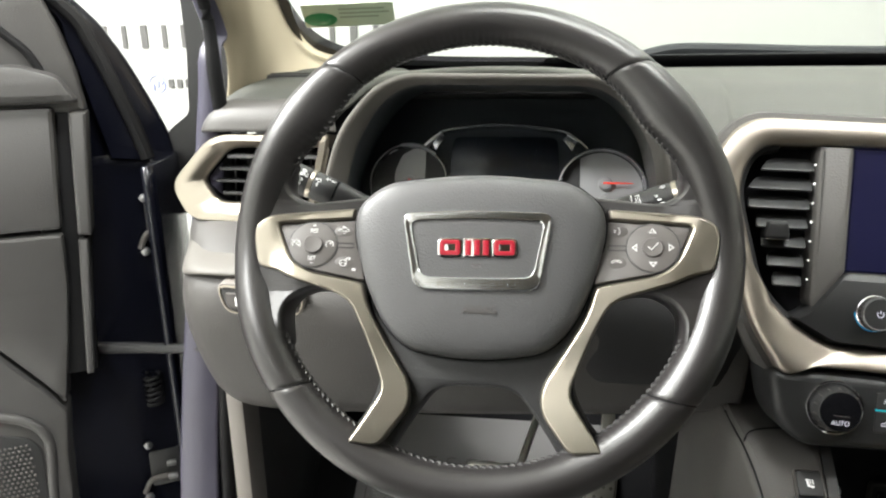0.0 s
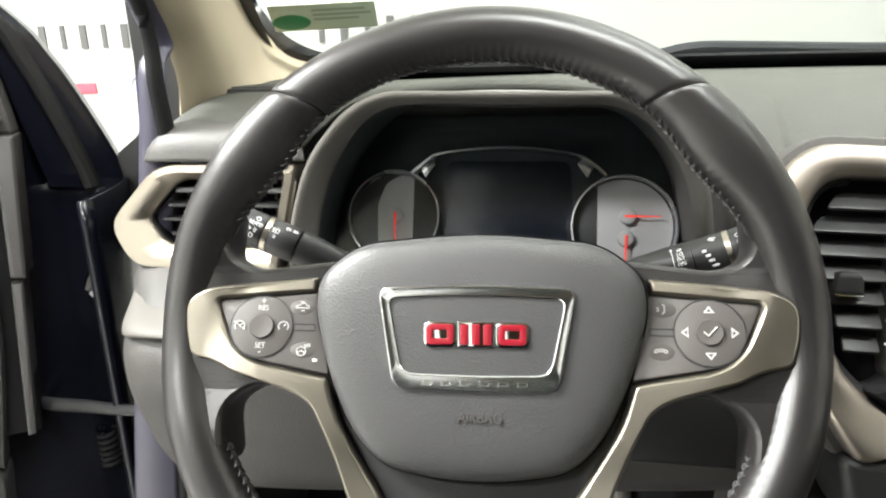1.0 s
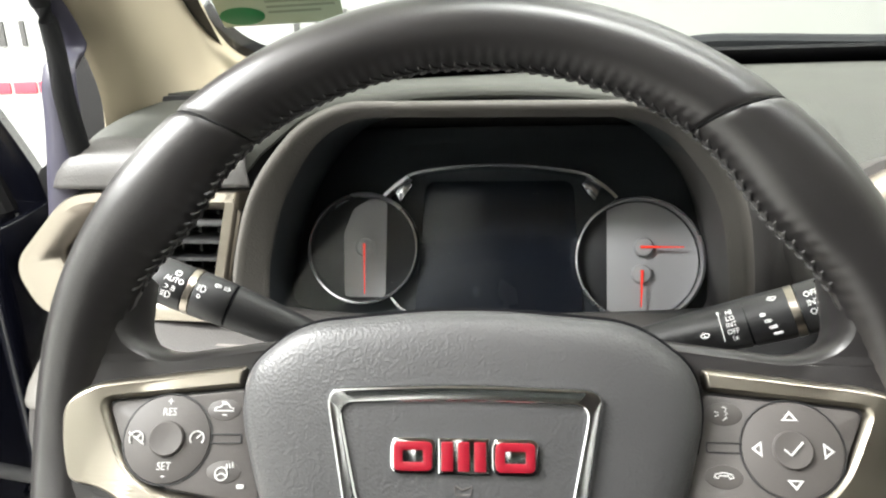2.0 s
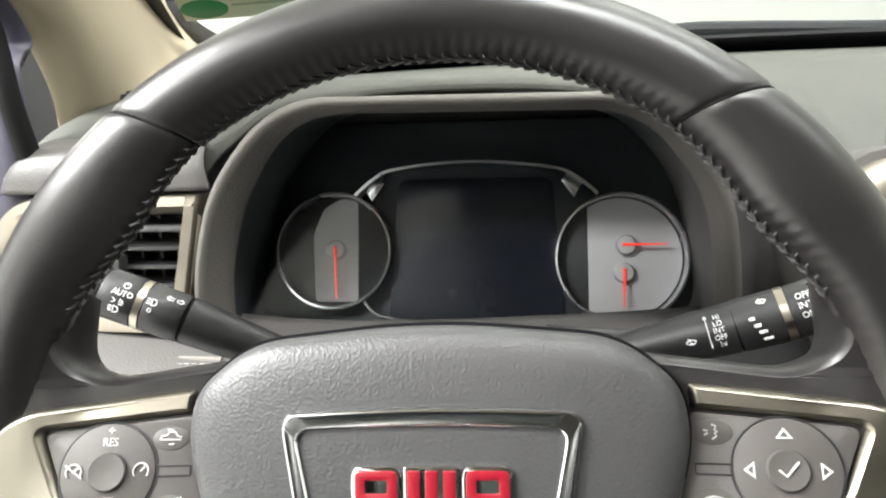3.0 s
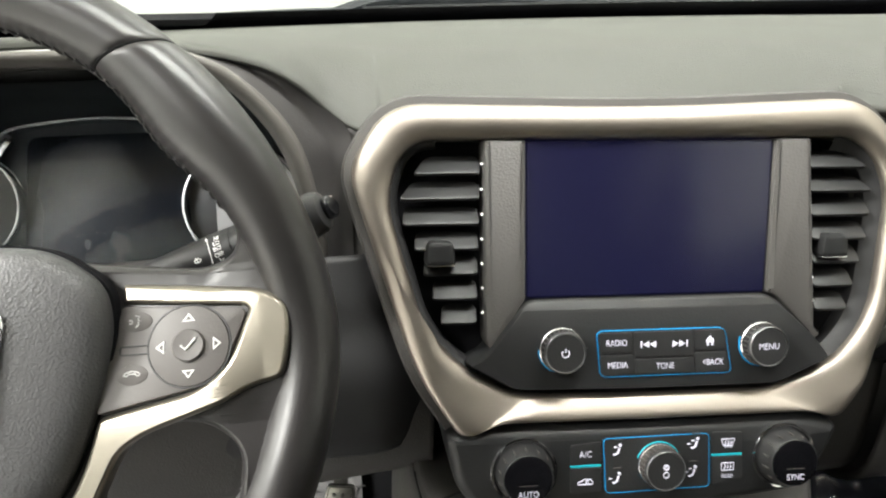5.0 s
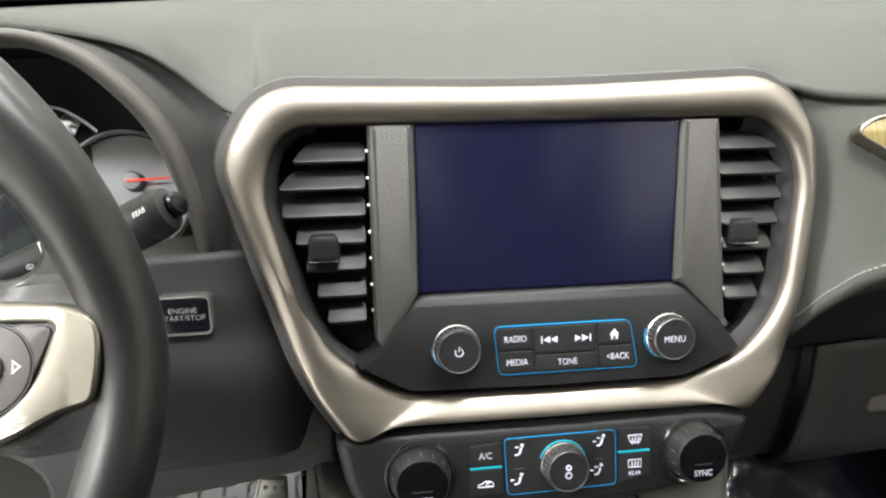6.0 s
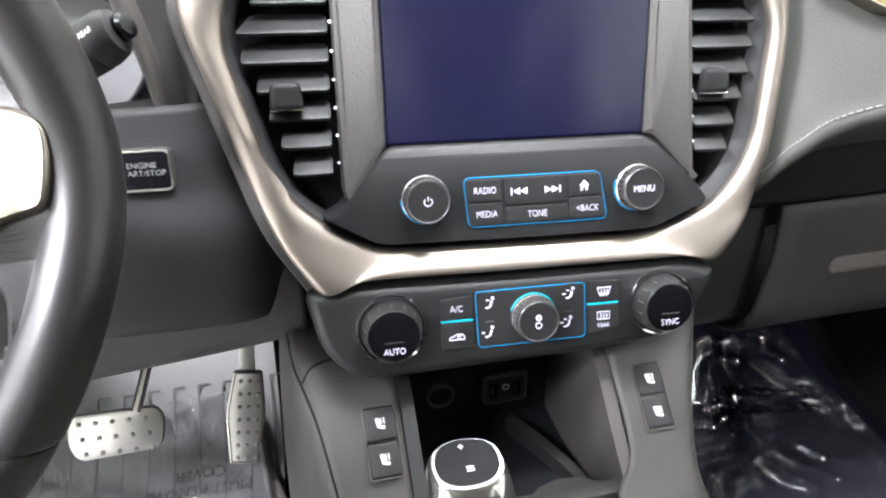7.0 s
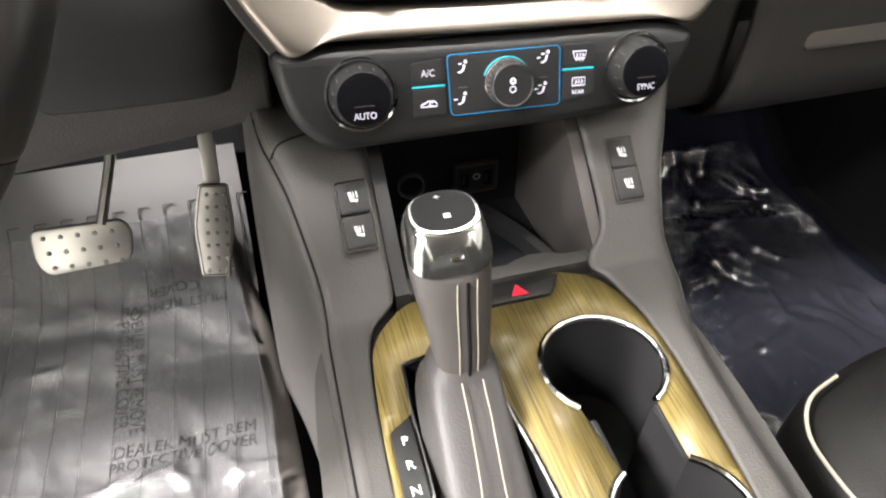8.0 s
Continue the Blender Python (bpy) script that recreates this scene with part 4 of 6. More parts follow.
    return Vector((q * math.cos(a), q * math.sin(a), r * 1.06 * (1 + 0.10 * swell) * math.sin(b) - 0.0125 * side))


RIM_TURN = [0, 15, 30, 45, 60, 75, 90, 105, 120, 135, 150, 163, 175, 181, 187, 196, 206, 220, 240, 260, 280, 300, 320, 340]


def rim_piece(a0, a1, k0, k1, n):
    """A leather piece of the rim between two slanting joints."""
    loops = []
    for i in range(n + 1):
        f = i / n
        edge = min(f, 1 - f) * n
        r = TUBE * (0.955 if edge < 0.5 else 0.985 if edge < 1.5 else 0.996 if edge < 3 else 1.0)
        pucker = 0.00016 * math.sin(f * (a1 - a0) / 1.9 * 2 * math.pi)
        loop = []
        for b in RIM_TURN:
            c = math.cos(radians(b))
            dr = -0.0013 if b == 181 else pucker if 150 <= b <= 206 else 0.0
            loop.append(rim_point((a0 + k0 * c) * (1 - f) + (a1 + k1 * c) * f, b, r + dr))
        loops.append(loop)
    return skin(loops, True, True, True)


JOINTS = ((50.0, -3.4), (129.0, 3.0), (218.0, -2.1), (322.0, 2.4), (410.0, -3.4))
for (a0, k0), (a1, k1) in zip(JOINTS, JOINTS[1:]):
    rp = part("rim", rim_piece(a0 + 0.25, a1 - 0.25, k0, k1, 190), LEATHER, wheel, "smooth black leather rim cover")
    # thread along the inside of the tube
    bm = bmesh.new()
    s0, s1 = a0 - k0, a1 - k1
    count = int((s1 - s0) / 1.9)
    for i in range(count):
        a = s0 + (i + 0.5) * (s1 - s0) / count
        if abs(math.sin(radians(a))) < 0.40:
            continue
        for q in (-1, 1):
            tube([rim_point(a - 0.75, 181 + q * 1, TUBE - 0.0004), rim_point(a - 0.3, 181 + q * 6, TUBE + 0.0004), rim_point(a + 0.4, 181 + q * 12, TUBE + 0.0003), rim_point(a + 0.6, 181 + q * 15, TUBE - 0.0008)], 0.00070, 6, bm)
    st = part("stitching", bm, DARKTHREAD, rp, "dark baseball stitching")
    st["kind"] = "stuff"
for a, k in JOINTS[:4]:
    loops = [[rim_point(a + d + k * math.cos(radians(b)), b, TUBE * q) for b in RIM_TURN] for d, q in ((-0.25, 0.94), (0.0, 0.965), (0.25, 0.94))]
    part("rim_joint", skin(loops, True), RUBBER, wheel, "narrow joint in the leather")


def mirror(pts):
    return [(-p[0], *p[1:]) for p in pts][::-1]


# dark spokes behind the metal covers
arm_pts = [(-74, 43, 6), (-134, 35, 10), (-150, 42, 16), (-148, 72, 6), (-158, 70, 6), (-172, 30, 10), (-172, -30, 10), (-154, -80, 8), (-143, -78, 6), (-147, -46, 16), (-128, -33, 14), (-104, -36, 12), (-80, -50, 8)]
def face_height(x, y):
    """Height of the spoke faces over the rim's middle plane, in millimetres."""
    a = abs(x)
    f = 0.8 + (0.10 if a > 126.5 else 0.14) * (a - 126.5)
    yy = y if y > -25 else -25 - 22 * (1 - math.exp((y + 25) / 22))
    s = min(1.0, max(0.0, (-y - 70) / 80))
    return f - 0.22 * yy * max(0.25, min(1.0, (165 - a) / 25)) + 10 * s * s * (3 - 2 * s)


for pts in (arm_pts, mirror(arm_pts)):
    o = rounded(pts, 8, 6)
    low = lambda q, n: [(x * K, y * K, (face_height(x, max(-20, min(y, 26))) + n + 5 * max(0.0, min(1.0, (abs(y) - 36) / 24))) * K) for x, y in q]
    sp = part("spoke", skin([at(inset(o, 4), -34), at(o, -22), low(o, -11.0), low(inset(o, 0.8), -6.5), low(inset(o, 2.0), -4.0), low(inset(o, 3.6), -2.8)], True, True, False), LEATHER, wheel, "black leather-covered spoke", sharp=70)
    top = bmesh.new()
    flat = inset(o, 3.55)
    vs = [top.verts.new((x * K, y * K, 0)) for x, y in flat]
    for f in geometry.tessellate_polygon([[v.co.copy() for v in vs]]):
        if len(set(f)) == 3:
            top.faces.new([vs[q] for q in f])
    bmesh.ops.subdivide_edges(top, edges=top.edges[:], cuts=5, use_grid_fill=True)
    for v in top.verts:
        v.co.z = low([(v.co.x / K, v.co.y / K)], -2.75)[0][2]
    toward(part("spoke_face", top, LEATHER, sp, sharp=70), (0, 0, 1))
hub_pts = [(-84, -30, 4), (84, -30, 4), (76, -74, 10), (70, -100, 14), (82, -126, 10), (100, -146, 8), (66, -158, 8), (50, -132, 12), (29, -103, 14), (-29, -103, 14), (-50, -132, 12), (-66, -158, 8), (-100, -146, 8), (-82, -126, 10), (-70, -100, 14), (-76, -74, 10)]
o = rounded(hub_pts, 8, 5)
part("lower_spoke", skin([at(o, -30), at(o, -8), at(inset(o, 2), -4.5), at(inset(o, 4), -4)], True, True, True), BLACKP, wheel, "black lower spoke moulding")
# satin metal covers, each with a leg down to the rim
cover = [(-96, 31, 3), (-159.5, 24, 14), (-172.5, 16.4, 9), (-172, 0, 20), (-167.5, -17.5, 5), (-153, -20, 12), (-141, -26, 16), (-106, -36.5, 10), (-95, -43, 12), (-84, -64, 20), (-75, -85, 16), (-66.5, -106, 9), (-77, -123, 12), (-90, -144, 4), (-67, -146.5, 7),
         (-46.5, -118, 12), (-47.5, -101, 12), (-66, -72, 24), (-79.5, -50, 16), (-86, -28, 3), (-130, -19.5, 14), (-143.5, -9.5, 10), (-154.5, 16.1, 4), (-97, 21.5, 2)]


for pts, side in ((cover, -1), (mirror(cover), 1)):
    o = rounded(pts, 6, 5)
    bm = bmesh.new()
    loops = []
    for d, n in ((0, -12), (0, -2.4), (0.35, -0.9), (1.0, 0.3), (1.75, 1.0), (2.3, 1.25)):
        loops.append([(x * K, y * K, (n + face_height(x, y)) * K) for x, y in inset(o, d)])
    skin(loops, True, False, False, bm)
    top = bmesh.new()
    vs = [top.verts.new((x * K, y * K, 0)) for x, y in inset(o, 2.25)]
    for f in geometry.tessellate_polygon([[v.co.copy() for v in vs]]):
        if len(set(f)) == 3:
            top.faces.new([vs[q] for q in f])
    bmesh.ops.subdivide_edges(top, edges=top.edges[:], cuts=4, use_grid_fill=True)
    bmesh.ops.triangulate(top, faces=top.faces[:])
    bmesh.ops.subdivide_edges(top, edges=[e for e in top.edges if e.calc_length() > 0.004], cuts=2, use_grid_fill=True)
    for v in top.verts:
        v.co.z = (1.3 + face_height(v.co.x / K, v.co.y / K)) * K
    bmesh.ops.recalc_face_normals(top, faces=top.faces[:])
    if sum(f.normal.z for f in top.faces) < 0:
        bmesh.ops.reverse_faces(top, faces=top.faces[:])
    cap = part("spoke_cover", bm, COVERM, wheel, "satin champagne metal spoke cover")
    part("cover_face", top, COVERM, cap)

# key panels, each with its own face plane
panel = [(31, 20.4, 2), (-26.7, 15.2, 5), (-16.2, -9, 10), (-3.6, -18.8, 14), (41, -27.2, 2)]
for side in (-1, 1):
    o = rounded([(-side * x, y, r) for x, y, r in panel], 4, 5)
    KEYM = basis((side * 0.1265, 0.0005, 0.0008), (1, 0, side * 0.12), (0, 1, -0.22))
    kp = part("key_panel", plate(o, -10, -0.6, 0.5), KEYPL, wheel, "dark grey key panel", KEYM)
    part("pad_groove", ring(circle(0, 0, 19.2), circle(0, 0, 18.4), -2, -0.35, 0.15), BLACKP, kp)
    part("direction_pad", plate(circle(0, 0, 18.2), -2, 0.3, 0.5), KEYPL, kp)
    part("centre_key", lathe([(0.0074, -0.001), (0.0074, 0.0012), (0.0068, 0.0019), (0.004, 0.0016), (0.0, 0.0014)], 28), KEYPL, kp)
    gx = -side * 24.5
    slot = rounded([(gx - 7, -2.2), (gx + 7, -2.2), (gx + 7, 2.2), (gx - 7, 2.2)], 1.2, 3)
    part("rocker_slot", ring(slot, inset(slot, 0.7), -2, -0.2, 0.15), BLACKP, kp)
    if side > 0:
        for ang in (0, 90, 180, 270):
            c, s = math.cos(radians(ang)), math.sin(radians(ang))
            tri = [(14.8 * c, 14.8 * s), (11 * c - 3.0 * s, 11 * s + 3.0 * c), (11 * c + 3.0 * s, 11 * s - 3.0 * c)]
            tin = [(p[0] * 0.55 + 12.2 * c * 0.45, p[1] * 0.55 + 12.2 * s * 0.45) for p in tri]
            part("arrow_mark", ring(tri, tin, 0.2, 0.62, 0.05), MARK, kp)
        part("tick_mark", tube([(-0.0032, 0.0001, 0.0019), (-0.0008, -0.0021, 0.0019), (0.0036, 0.0029, 0.0019)], 0.0005, 5), MARK, kp)
        marks = ((-24, 13), (-25.5, -11))
    else:
        lettering("key_text", "RES", 0.0046, MARK, kp, pose(0, 0.011, 0.0004), 0.0001, squash=0.85)
        lettering("key_text", "+", 0.0052, MARK, kp, pose(0, 0.0153, 0.0004), 0.0001)
        lettering("key_text", "SET", 0.0046, MARK, kp, pose(0, -0.0113, 0.0004), 0.0001, squash=0.85)
        lettering("key_text", "-", 0.0060, MARK, kp, pose(0, -0.0147, 0.0004), 0.0001)
        for dx in (-12.8, 12.8):
            strokes("dial_mark", [arc(0, 0, 2.9, -40, 220, 14), [(0, 0), (1.6, 1.6)]] + ([[(-3.4, 2.6), (3.4, -2.4)]] if dx < 0 else []), MARK, kp, pose(dx * K, 0.0001, 0.0006), 0.00036)
        marks = ((23, 12), (25, -13.5))
        part("lamp_mark", plate(rounded([(31, -20.3), (34, -20.3), (34, -18.5), (31, -18.5)], 0.4, 2), -0.6, -0.1, 0.1), MARK, kp)
    PHONE = [[(-3.6, -0.2), (-3.0, 1.0), (0, 1.7), (3.0, 1.0), (3.6, -0.2), (2.2, -0.6), (1.6, 0.4), (-1.6, 0.4), (-2.2, -0.6), (-3.6, -0.2)]]
    FACE = [[(-0.4, 2.8), (1.2, 2.2), (0.6, 0.9), (1.5, 0.1), (0.6, -0.4), (1.2, -1.4), (-0.4, -2.6)], [(-3.4, 0.8), (-1.8, 0.4)], [(-3.2, -1.0), (-1.8, -0.4)]]
    CARS = [[(-4.0, -0.4), (-3.6, 0.8), (-1.4, 1.2), (-0.6, 2.4), (1.6, 2.4), (2.4, 1.0), (4.0, 0.6), (4.0, -0.6), (-4.0, -0.4)], [(-0.6, -2.2), (1.4, -2.2)], [(-1.4, 3.4), (1.0, 3.0)]]
    HEAT = [arc(-0.8, -0.8, 2.6, 0, 360, 14), [(-2.8, -1.6), (-0.8, -0.4), (1.2, -1.6)], [(1.6, 1.2), (1.2, 3.2)], [(2.8, 1.4), (2.4, 3.6)], [(4.0, 1.6), (3.6, 3.8)]]
    for (mx, my), lines in zip(marks, (FACE, PHONE) if side > 0 else (CARS, HEAT)):
        part("key_cap", plate([(mx + 6.2 * math.cos(a) * (1.15 if abs(math.cos(a)) > 0.5 else 1), my + 4.6 * math.sin(a)) for a in [i * math.pi / 12 for i in range(24)]], -1.5, -0.25, 0.5), KEYPL, kp)
        strokes("key_mark", lines, MARK, kp, pose(mx * K, my * K, -0.0001), 0.00034)

# airbag cover with its domed face
half = [(15, 54.3, 30), (70, 49, 16), (92, 31, 12), (94.5, 12, 20), (85.5, -26, 30), (70.5, -58, 24), (52, -77, 20), (16, -83, 30)]
o = rounded(half + [(-x, y, r) for x, y, r in half[::-1]], 10, 6)
loops = []
for s, n in ((1.0, -12), (1.0, -1.5), (0.996, 0.6), (0.988, 2.6), (0.970, 4.9), (0.945, 6.6), (0.91, 7.9), (0.86, 9.0), (0.78, 9.9), (0.64, 10.6), (0.44, 11.0), (0.26, 11.2), (0.10, 11.3)):
    loops.append([(x * s * K, ((y + 10) * s - 10) * K, n * K) for x, y in o])
part("airbag_cover", skin(loops, True, True, True), AIRBAG, wheel, "grained charcoal airbag cover", sharp=60)
part("cover_gap", skin([at(inset(o, -1.3), -12), at(inset(o, -1.3), -3.2), at(inset(o, 0.2), -3.2)], True), DEEP, wheel)
co = rounded([(-56, 24, 9), (0, 26.2, 40), (56, 24, 9), (46, -33.5, 10), (0, -34.7, 40), (-46, -33.5, 10)], 8, 6)
ci = rounded([(-49, 17.2, 6), (0, 19.0, 40), (49, 17.2, 6), (40.5, -23.5, 7), (0, -24.5, 40), (-40.5, -23.5, 7)], 8, 6)
fr = part("badge_frame", skin([at(co, 6), at(co, 10.2), at(inset(co, 0.5), 12.0), at(inset(co, 1.1), 12.7), at(inset(co, 1.8), 12.9), at(inset(ci, -1.5), 12.2), at(inset(ci, -0.9), 12.3), at(inset(ci, -0.3), 11.8), at(ci, 8)], True), DIMCHROME, wheel, "chrome badge frame", sharp=25)
for i in range(6):
    cx = -25.5 + i * 10.3
    part("badge_bar", ring(rounded([(cx - 3.0, -30.6), (cx + 3.0, -30.6), (cx + 3.0, -27.6), (cx - 3.0, -27.6)], 0.5, 2), rounded([(cx - 2.0, -29.6), (cx + 2.0, -29.6), (cx + 2.0, -28.6), (cx - 2.0, -28.6)], 0.2, 2), 12.0, 13.4, 0.2), CHROME, fr)
# badge of three chrome-edged blocks with red inlays
for i in range(3):
    cx, hw = 0.6 + (i - 1) * 19.9, (9.2, 10.2, 9.2)[i]
    so = rounded([(cx - hw, -9.4), (cx + hw, -9.4), (cx + hw, 4.8), (cx - hw, 4.8)], (4.2, 0.8, 4.2)[i], 5)
    bb = part("badge_block", plate(so, 10, 12.6, 0.8), CHROME, wheel, "chrome edged badge block")
    so = inset(so, 1.5)
    if i == 1:
        for q in (-6.4, 0.0, 6.4):
            part("badge_inlay", plate(rounded([(cx + q - 2.3, -7.9), (cx + q + 2.3, -7.9), (cx + q + 2.3, 3.3), (cx + q - 2.3, 3.3)], 0.5, 3), 12.4, 13.2, 0.3), RED, bb, "red badge inlay")
    else:
        hole_ = rounded([(cx - hw + 5.2, -4.6), (cx + hw - 5.2, -4.6), (cx + hw - 5.2, 0.0), (cx - hw + 5.2, 0.0)], 0.8, 5)
        part("badge_inlay", ring(so, hole_, 12.4, 13.2, 0.3), RED, bb, "red badge inlay")
part("horn_mark", tube([(x * K, y * K, 0.0112) for x, y in ((-3, -13.8), (-2.6, -17), (3, -17), (3.6, -13.8), (0, -15.2), (-3, -13.8))], 0.0005, 5), KEYPL, wheel)
lettering("airbag_text", "AIRBAG", 0.0078, KEYPL, wheel, pose(0.003, -0.0475, 0.0104, -7), 0.0011, squash=0.9)

# ---------------------------------------------------------------- column and stalks
column = thing("steering_column", None, "black plastic steering column shroud with two stalks", "steering column")
def col_loop(y, z, hw, hh):
    pts = rounded([(-hw, -hh), (hw, -hh), (hw * 0.9, hh), (-hw * 0.9, hh)], 0.02, 5)
    return [(0.0075 + x, y + 0.4 * q, z + q) for x, q in pts]


part("shroud", skin([col_loop(0.59, 1.108, 0.055, 0.045), col_loop(0.62, 1.097, 0.066, 0.05), col_loop(0.70, 1.06, 0.068, 0.052), col_loop(0.80, 1.02, 0.06, 0.05)], True, True, True), BLACKP, column)


R_STALK = 0.0126


def stalk(tip, joint, ring_at, seam, root):
    """A column stalk: end cap, turning grip, satin ring, fixed sleeve and the arm behind."""
    tip, joint, ring_at, seam, root = [Vector(p) for p in (tip, joint, ring_at, seam, root)]
    ax = (tip - seam).normalized()
    R = R_STALK
    part("stalk_arm", tube([root, root.lerp(seam, 0.4), root.lerp(seam, 0.75), seam - ax * 0.0006], [0.0085, 0.0098, 0.0118, R * 1.0], 24), BLACKP, column, "tapered black arm")
    part("stalk_groove", tube([seam - ax * 0.001, seam + ax * 0.001], R * 0.95, 24), DEEP, column)
    part("stalk_sleeve", tube([seam + ax * 0.0003, seam + ax * 0.001, ring_at - ax * 0.0030, ring_at - ax * 0.0022], [R * 0.985, R * 1.01, R * 1.03, R * 1.0], 28), BLACKP, column)
    part("stalk_ring", tube([ring_at - ax * 0.0022, ring_at - ax * 0.0018, ring_at + ax * 0.0018, ring_at + ax * 0.0022], [R * 0.99, R * 1.04, R * 1.04, R * 0.99], 32), SATIN, column, "satin ring")
    part("stalk_grip", tube([ring_at + ax * 0.0024, ring_at + ax * 0.0030, joint - ax * 0.0012, joint - ax * 0.0004], [R * 0.99, R * 1.03, R * 1.03, R * 0.99], 28), BLACKP, column)
    part("stalk_groove", tube([joint - ax * 0.001, joint + ax * 0.001], R * 0.95, 24), DEEP, column)
    part("stalk_cap", tube([joint + ax * 0.0004, joint + ax * 0.0012, tip - ax * 0.006, tip - ax * 0.002, tip], [R * 0.985, R * 1.02, R * 0.99, R * 0.85, R * 0.45], 28), BLACKP, column)


LT, LJ, LR, LS, LO = (-0.1885, 0.6530, 1.1735), (-0.1713, 0.6542, 1.1659), (-0.1525, 0.6556, 1.1577), (-0.1321, 0.6572, 1.1486), (-0.062, 0.668, 1.112)
RT, RJ, RR, RS, RO = (0.1960, 0.6445, 1.1680), (0.1835, 0.6485, 1.1608), (0.1665, 0.6525, 1.1527), (0.1451, 0.6540, 1.1455), (0.070, 0.668, 1.118)
stalk(LT, LJ, LR, LS, LO)
stalk(RT, RJ, RR, RS, RO)
part("stalk_button", tube([(0.1945, 0.6455, 1.1672), (0.1990, 0.6430, 1.1698), (0.2000, 0.6425, 1.1704)], [0.0068, 0.0066, 0.0050], 24), KNOBG, column, "satin end button")


def stalk_print(ax0, ax1, along, off, roll=0):
    """A pose on the side of a stalk that faces the driver, its x along the stalk."""
    a, b = Vector(ax0), Vector(ax1)
    u = (b - a).normalized()
    face = Vector((0.0, -0.88, 0.47))
    face = (face - u * face.dot(u)).normalized()
    up = face.cross(u)
    R = R_STALK * 1.035
    o = a + u * along + up * off + face * (math.sqrt(max(0.0, R ** 2 - off ** 2)) + 0.00025)
    return basis(o, u, up) @ pose(0, 0, 0, -math.degrees(math.asin(max(-1, min(1, off / R)))) * 0.95, 0, roll)


def stalk_text(ax0, ax1, along, off, size, text, roll=0):
    return lettering("stalk_text", text, size, MARKW, column, stalk_print(ax0, ax1, along, off, roll), 0.0001, squash=0.9)


MARKW = WHITE
LAMPM = [arc(0.2, 0, 1.7, -90, 90) + [(-0.6, 1.7), (-0.6, -1.7), (0.2, -1.7)]] + [[(-1.4, y), (-3.2, y)] for y in (-1.2, 0, 1.2)]
strokes("stalk_mark", [arc(0, 0, 1.6, 115, 425), [(0, 0.4), (0, 2.0)]], MARKW, column, stalk_print(LJ, LR, 0.0122, 0.0072), 0.00022)
stalk_text(LJ, LR, 0.0118, 0.0030, 0.0042, "AUTO")
strokes("stalk_mark", [[(-3.0, 1.2), (-1.2, 0)], [(-3.0, -1.2), (-1.2, 0)], [(0.6, 1.2), (2.6, 0.6)], [(0.6, 0), (2.8, -0.2)], [(0.6, -1.2), (2.6, -1.2)]], MARKW, column, stalk_print(LJ, LR, 0.0112, -0.0014), 0.00022)
strokes("stalk_mark", LAMPM, MARKW, column, stalk_print(LJ, LR, 0.0105, -0.0056), 0.00024)
strokes("stalk_mark", [arc(0, 0, 1.3, 0, 360)] + [[(1.9 * math.cos(a), 1.9 * math.sin(a)), (2.6 * math.cos(a), 2.6 * math.sin(a))] for a in [i * math.pi / 4 for i in range(8)]], MARKW, column, stalk_print(LT, LJ, 0.0135, 0.0005), 0.00024)
strokes("stalk_mark", LAMPM, MARKW, column, stalk_print(LT, LJ, 0.0120, 0.0088), 0.00024)
strokes("stalk_mark", LAMPM, MARKW, column, stalk_print(LR, LS, 0.0065, 0.0038), 0.00022)
strokes("stalk_mark", [arc(0, 0, 0.9, 0, 360)], MARKW, column, stalk_print(LR, LS, 0.0062, -0.0006), 0.00022)
ARROW = [(-2.2, 0), (-0.6, 1.4), (-0.6, 0.7), (1.2, 0.7), (1.2, -0.7), (-0.6, -0.7), (-0.6, -1.4), (-2.2, 0)]
strokes("stalk_mark", [[(x - 2.2, y) for x, y in ARROW], [(2.2 - x, y) for x, y in ARROW]], MARKW, column, stalk_print(LR, LS, 0.0160, 0.0082), 0.00022)
for off, tx in ((0.0062, "OFF"), (0.0018, "INT"), (-0.0026, "ON")):
    stalk_text(RR, RJ, 0.0095, off, 0.0042, tx)
stalk_text(RJ, RT, 0.0050, 0.0018, 0.0040, "REAR")
for off, tx in ((0.0064, "HI"), (0.0034, "LO"), (0.0002, "INT"), (-0.0032, "OFF"), (-0.0064, "1x")):
    stalk_text(RO, RS, 0.0735, off, 0.0036, tx)
strokes("stalk_mark", [[(0, 7.5), (0, -7.5)], [(-0.8, 6.2), (0, 7.5), (0.8, 6.2)]], MARKW, column, stalk_print(RO, RS, 0.0685, 0.0004), 0.00022)
WIPE = [arc(0, -1.6, 3.2, 45, 135) + [(-1.0, -0.6)] + arc(0, -1.6, 1.4, 135, 45) + [(2.2, 0.7)], [(0.3, -1.0), (-0.9, 2.4)]]
strokes("stalk_mark", WIPE, MARKW, column, stalk_print(RO, RS, 0.0600, -0.0030), 0.00022)
strokes("stalk_mark", WIPE, MARKW, column, stalk_print(RS, RR, 0.0125, 0.0080), 0.00022)
for i, w in enumerate((2.2, 2.8, 3.4, 4.0)):
    strokes("stalk_mark", [[(-w / 2, 0.45), (w / 2, 0.45), (w / 2, -0.45), (-w / 2, -0.45), (-w / 2, 0.45)]], MARKW, column, stalk_print(RS, RR, 0.0060 + i * 0.0016, 0.0016 - i * 0.0034), 0.0003)

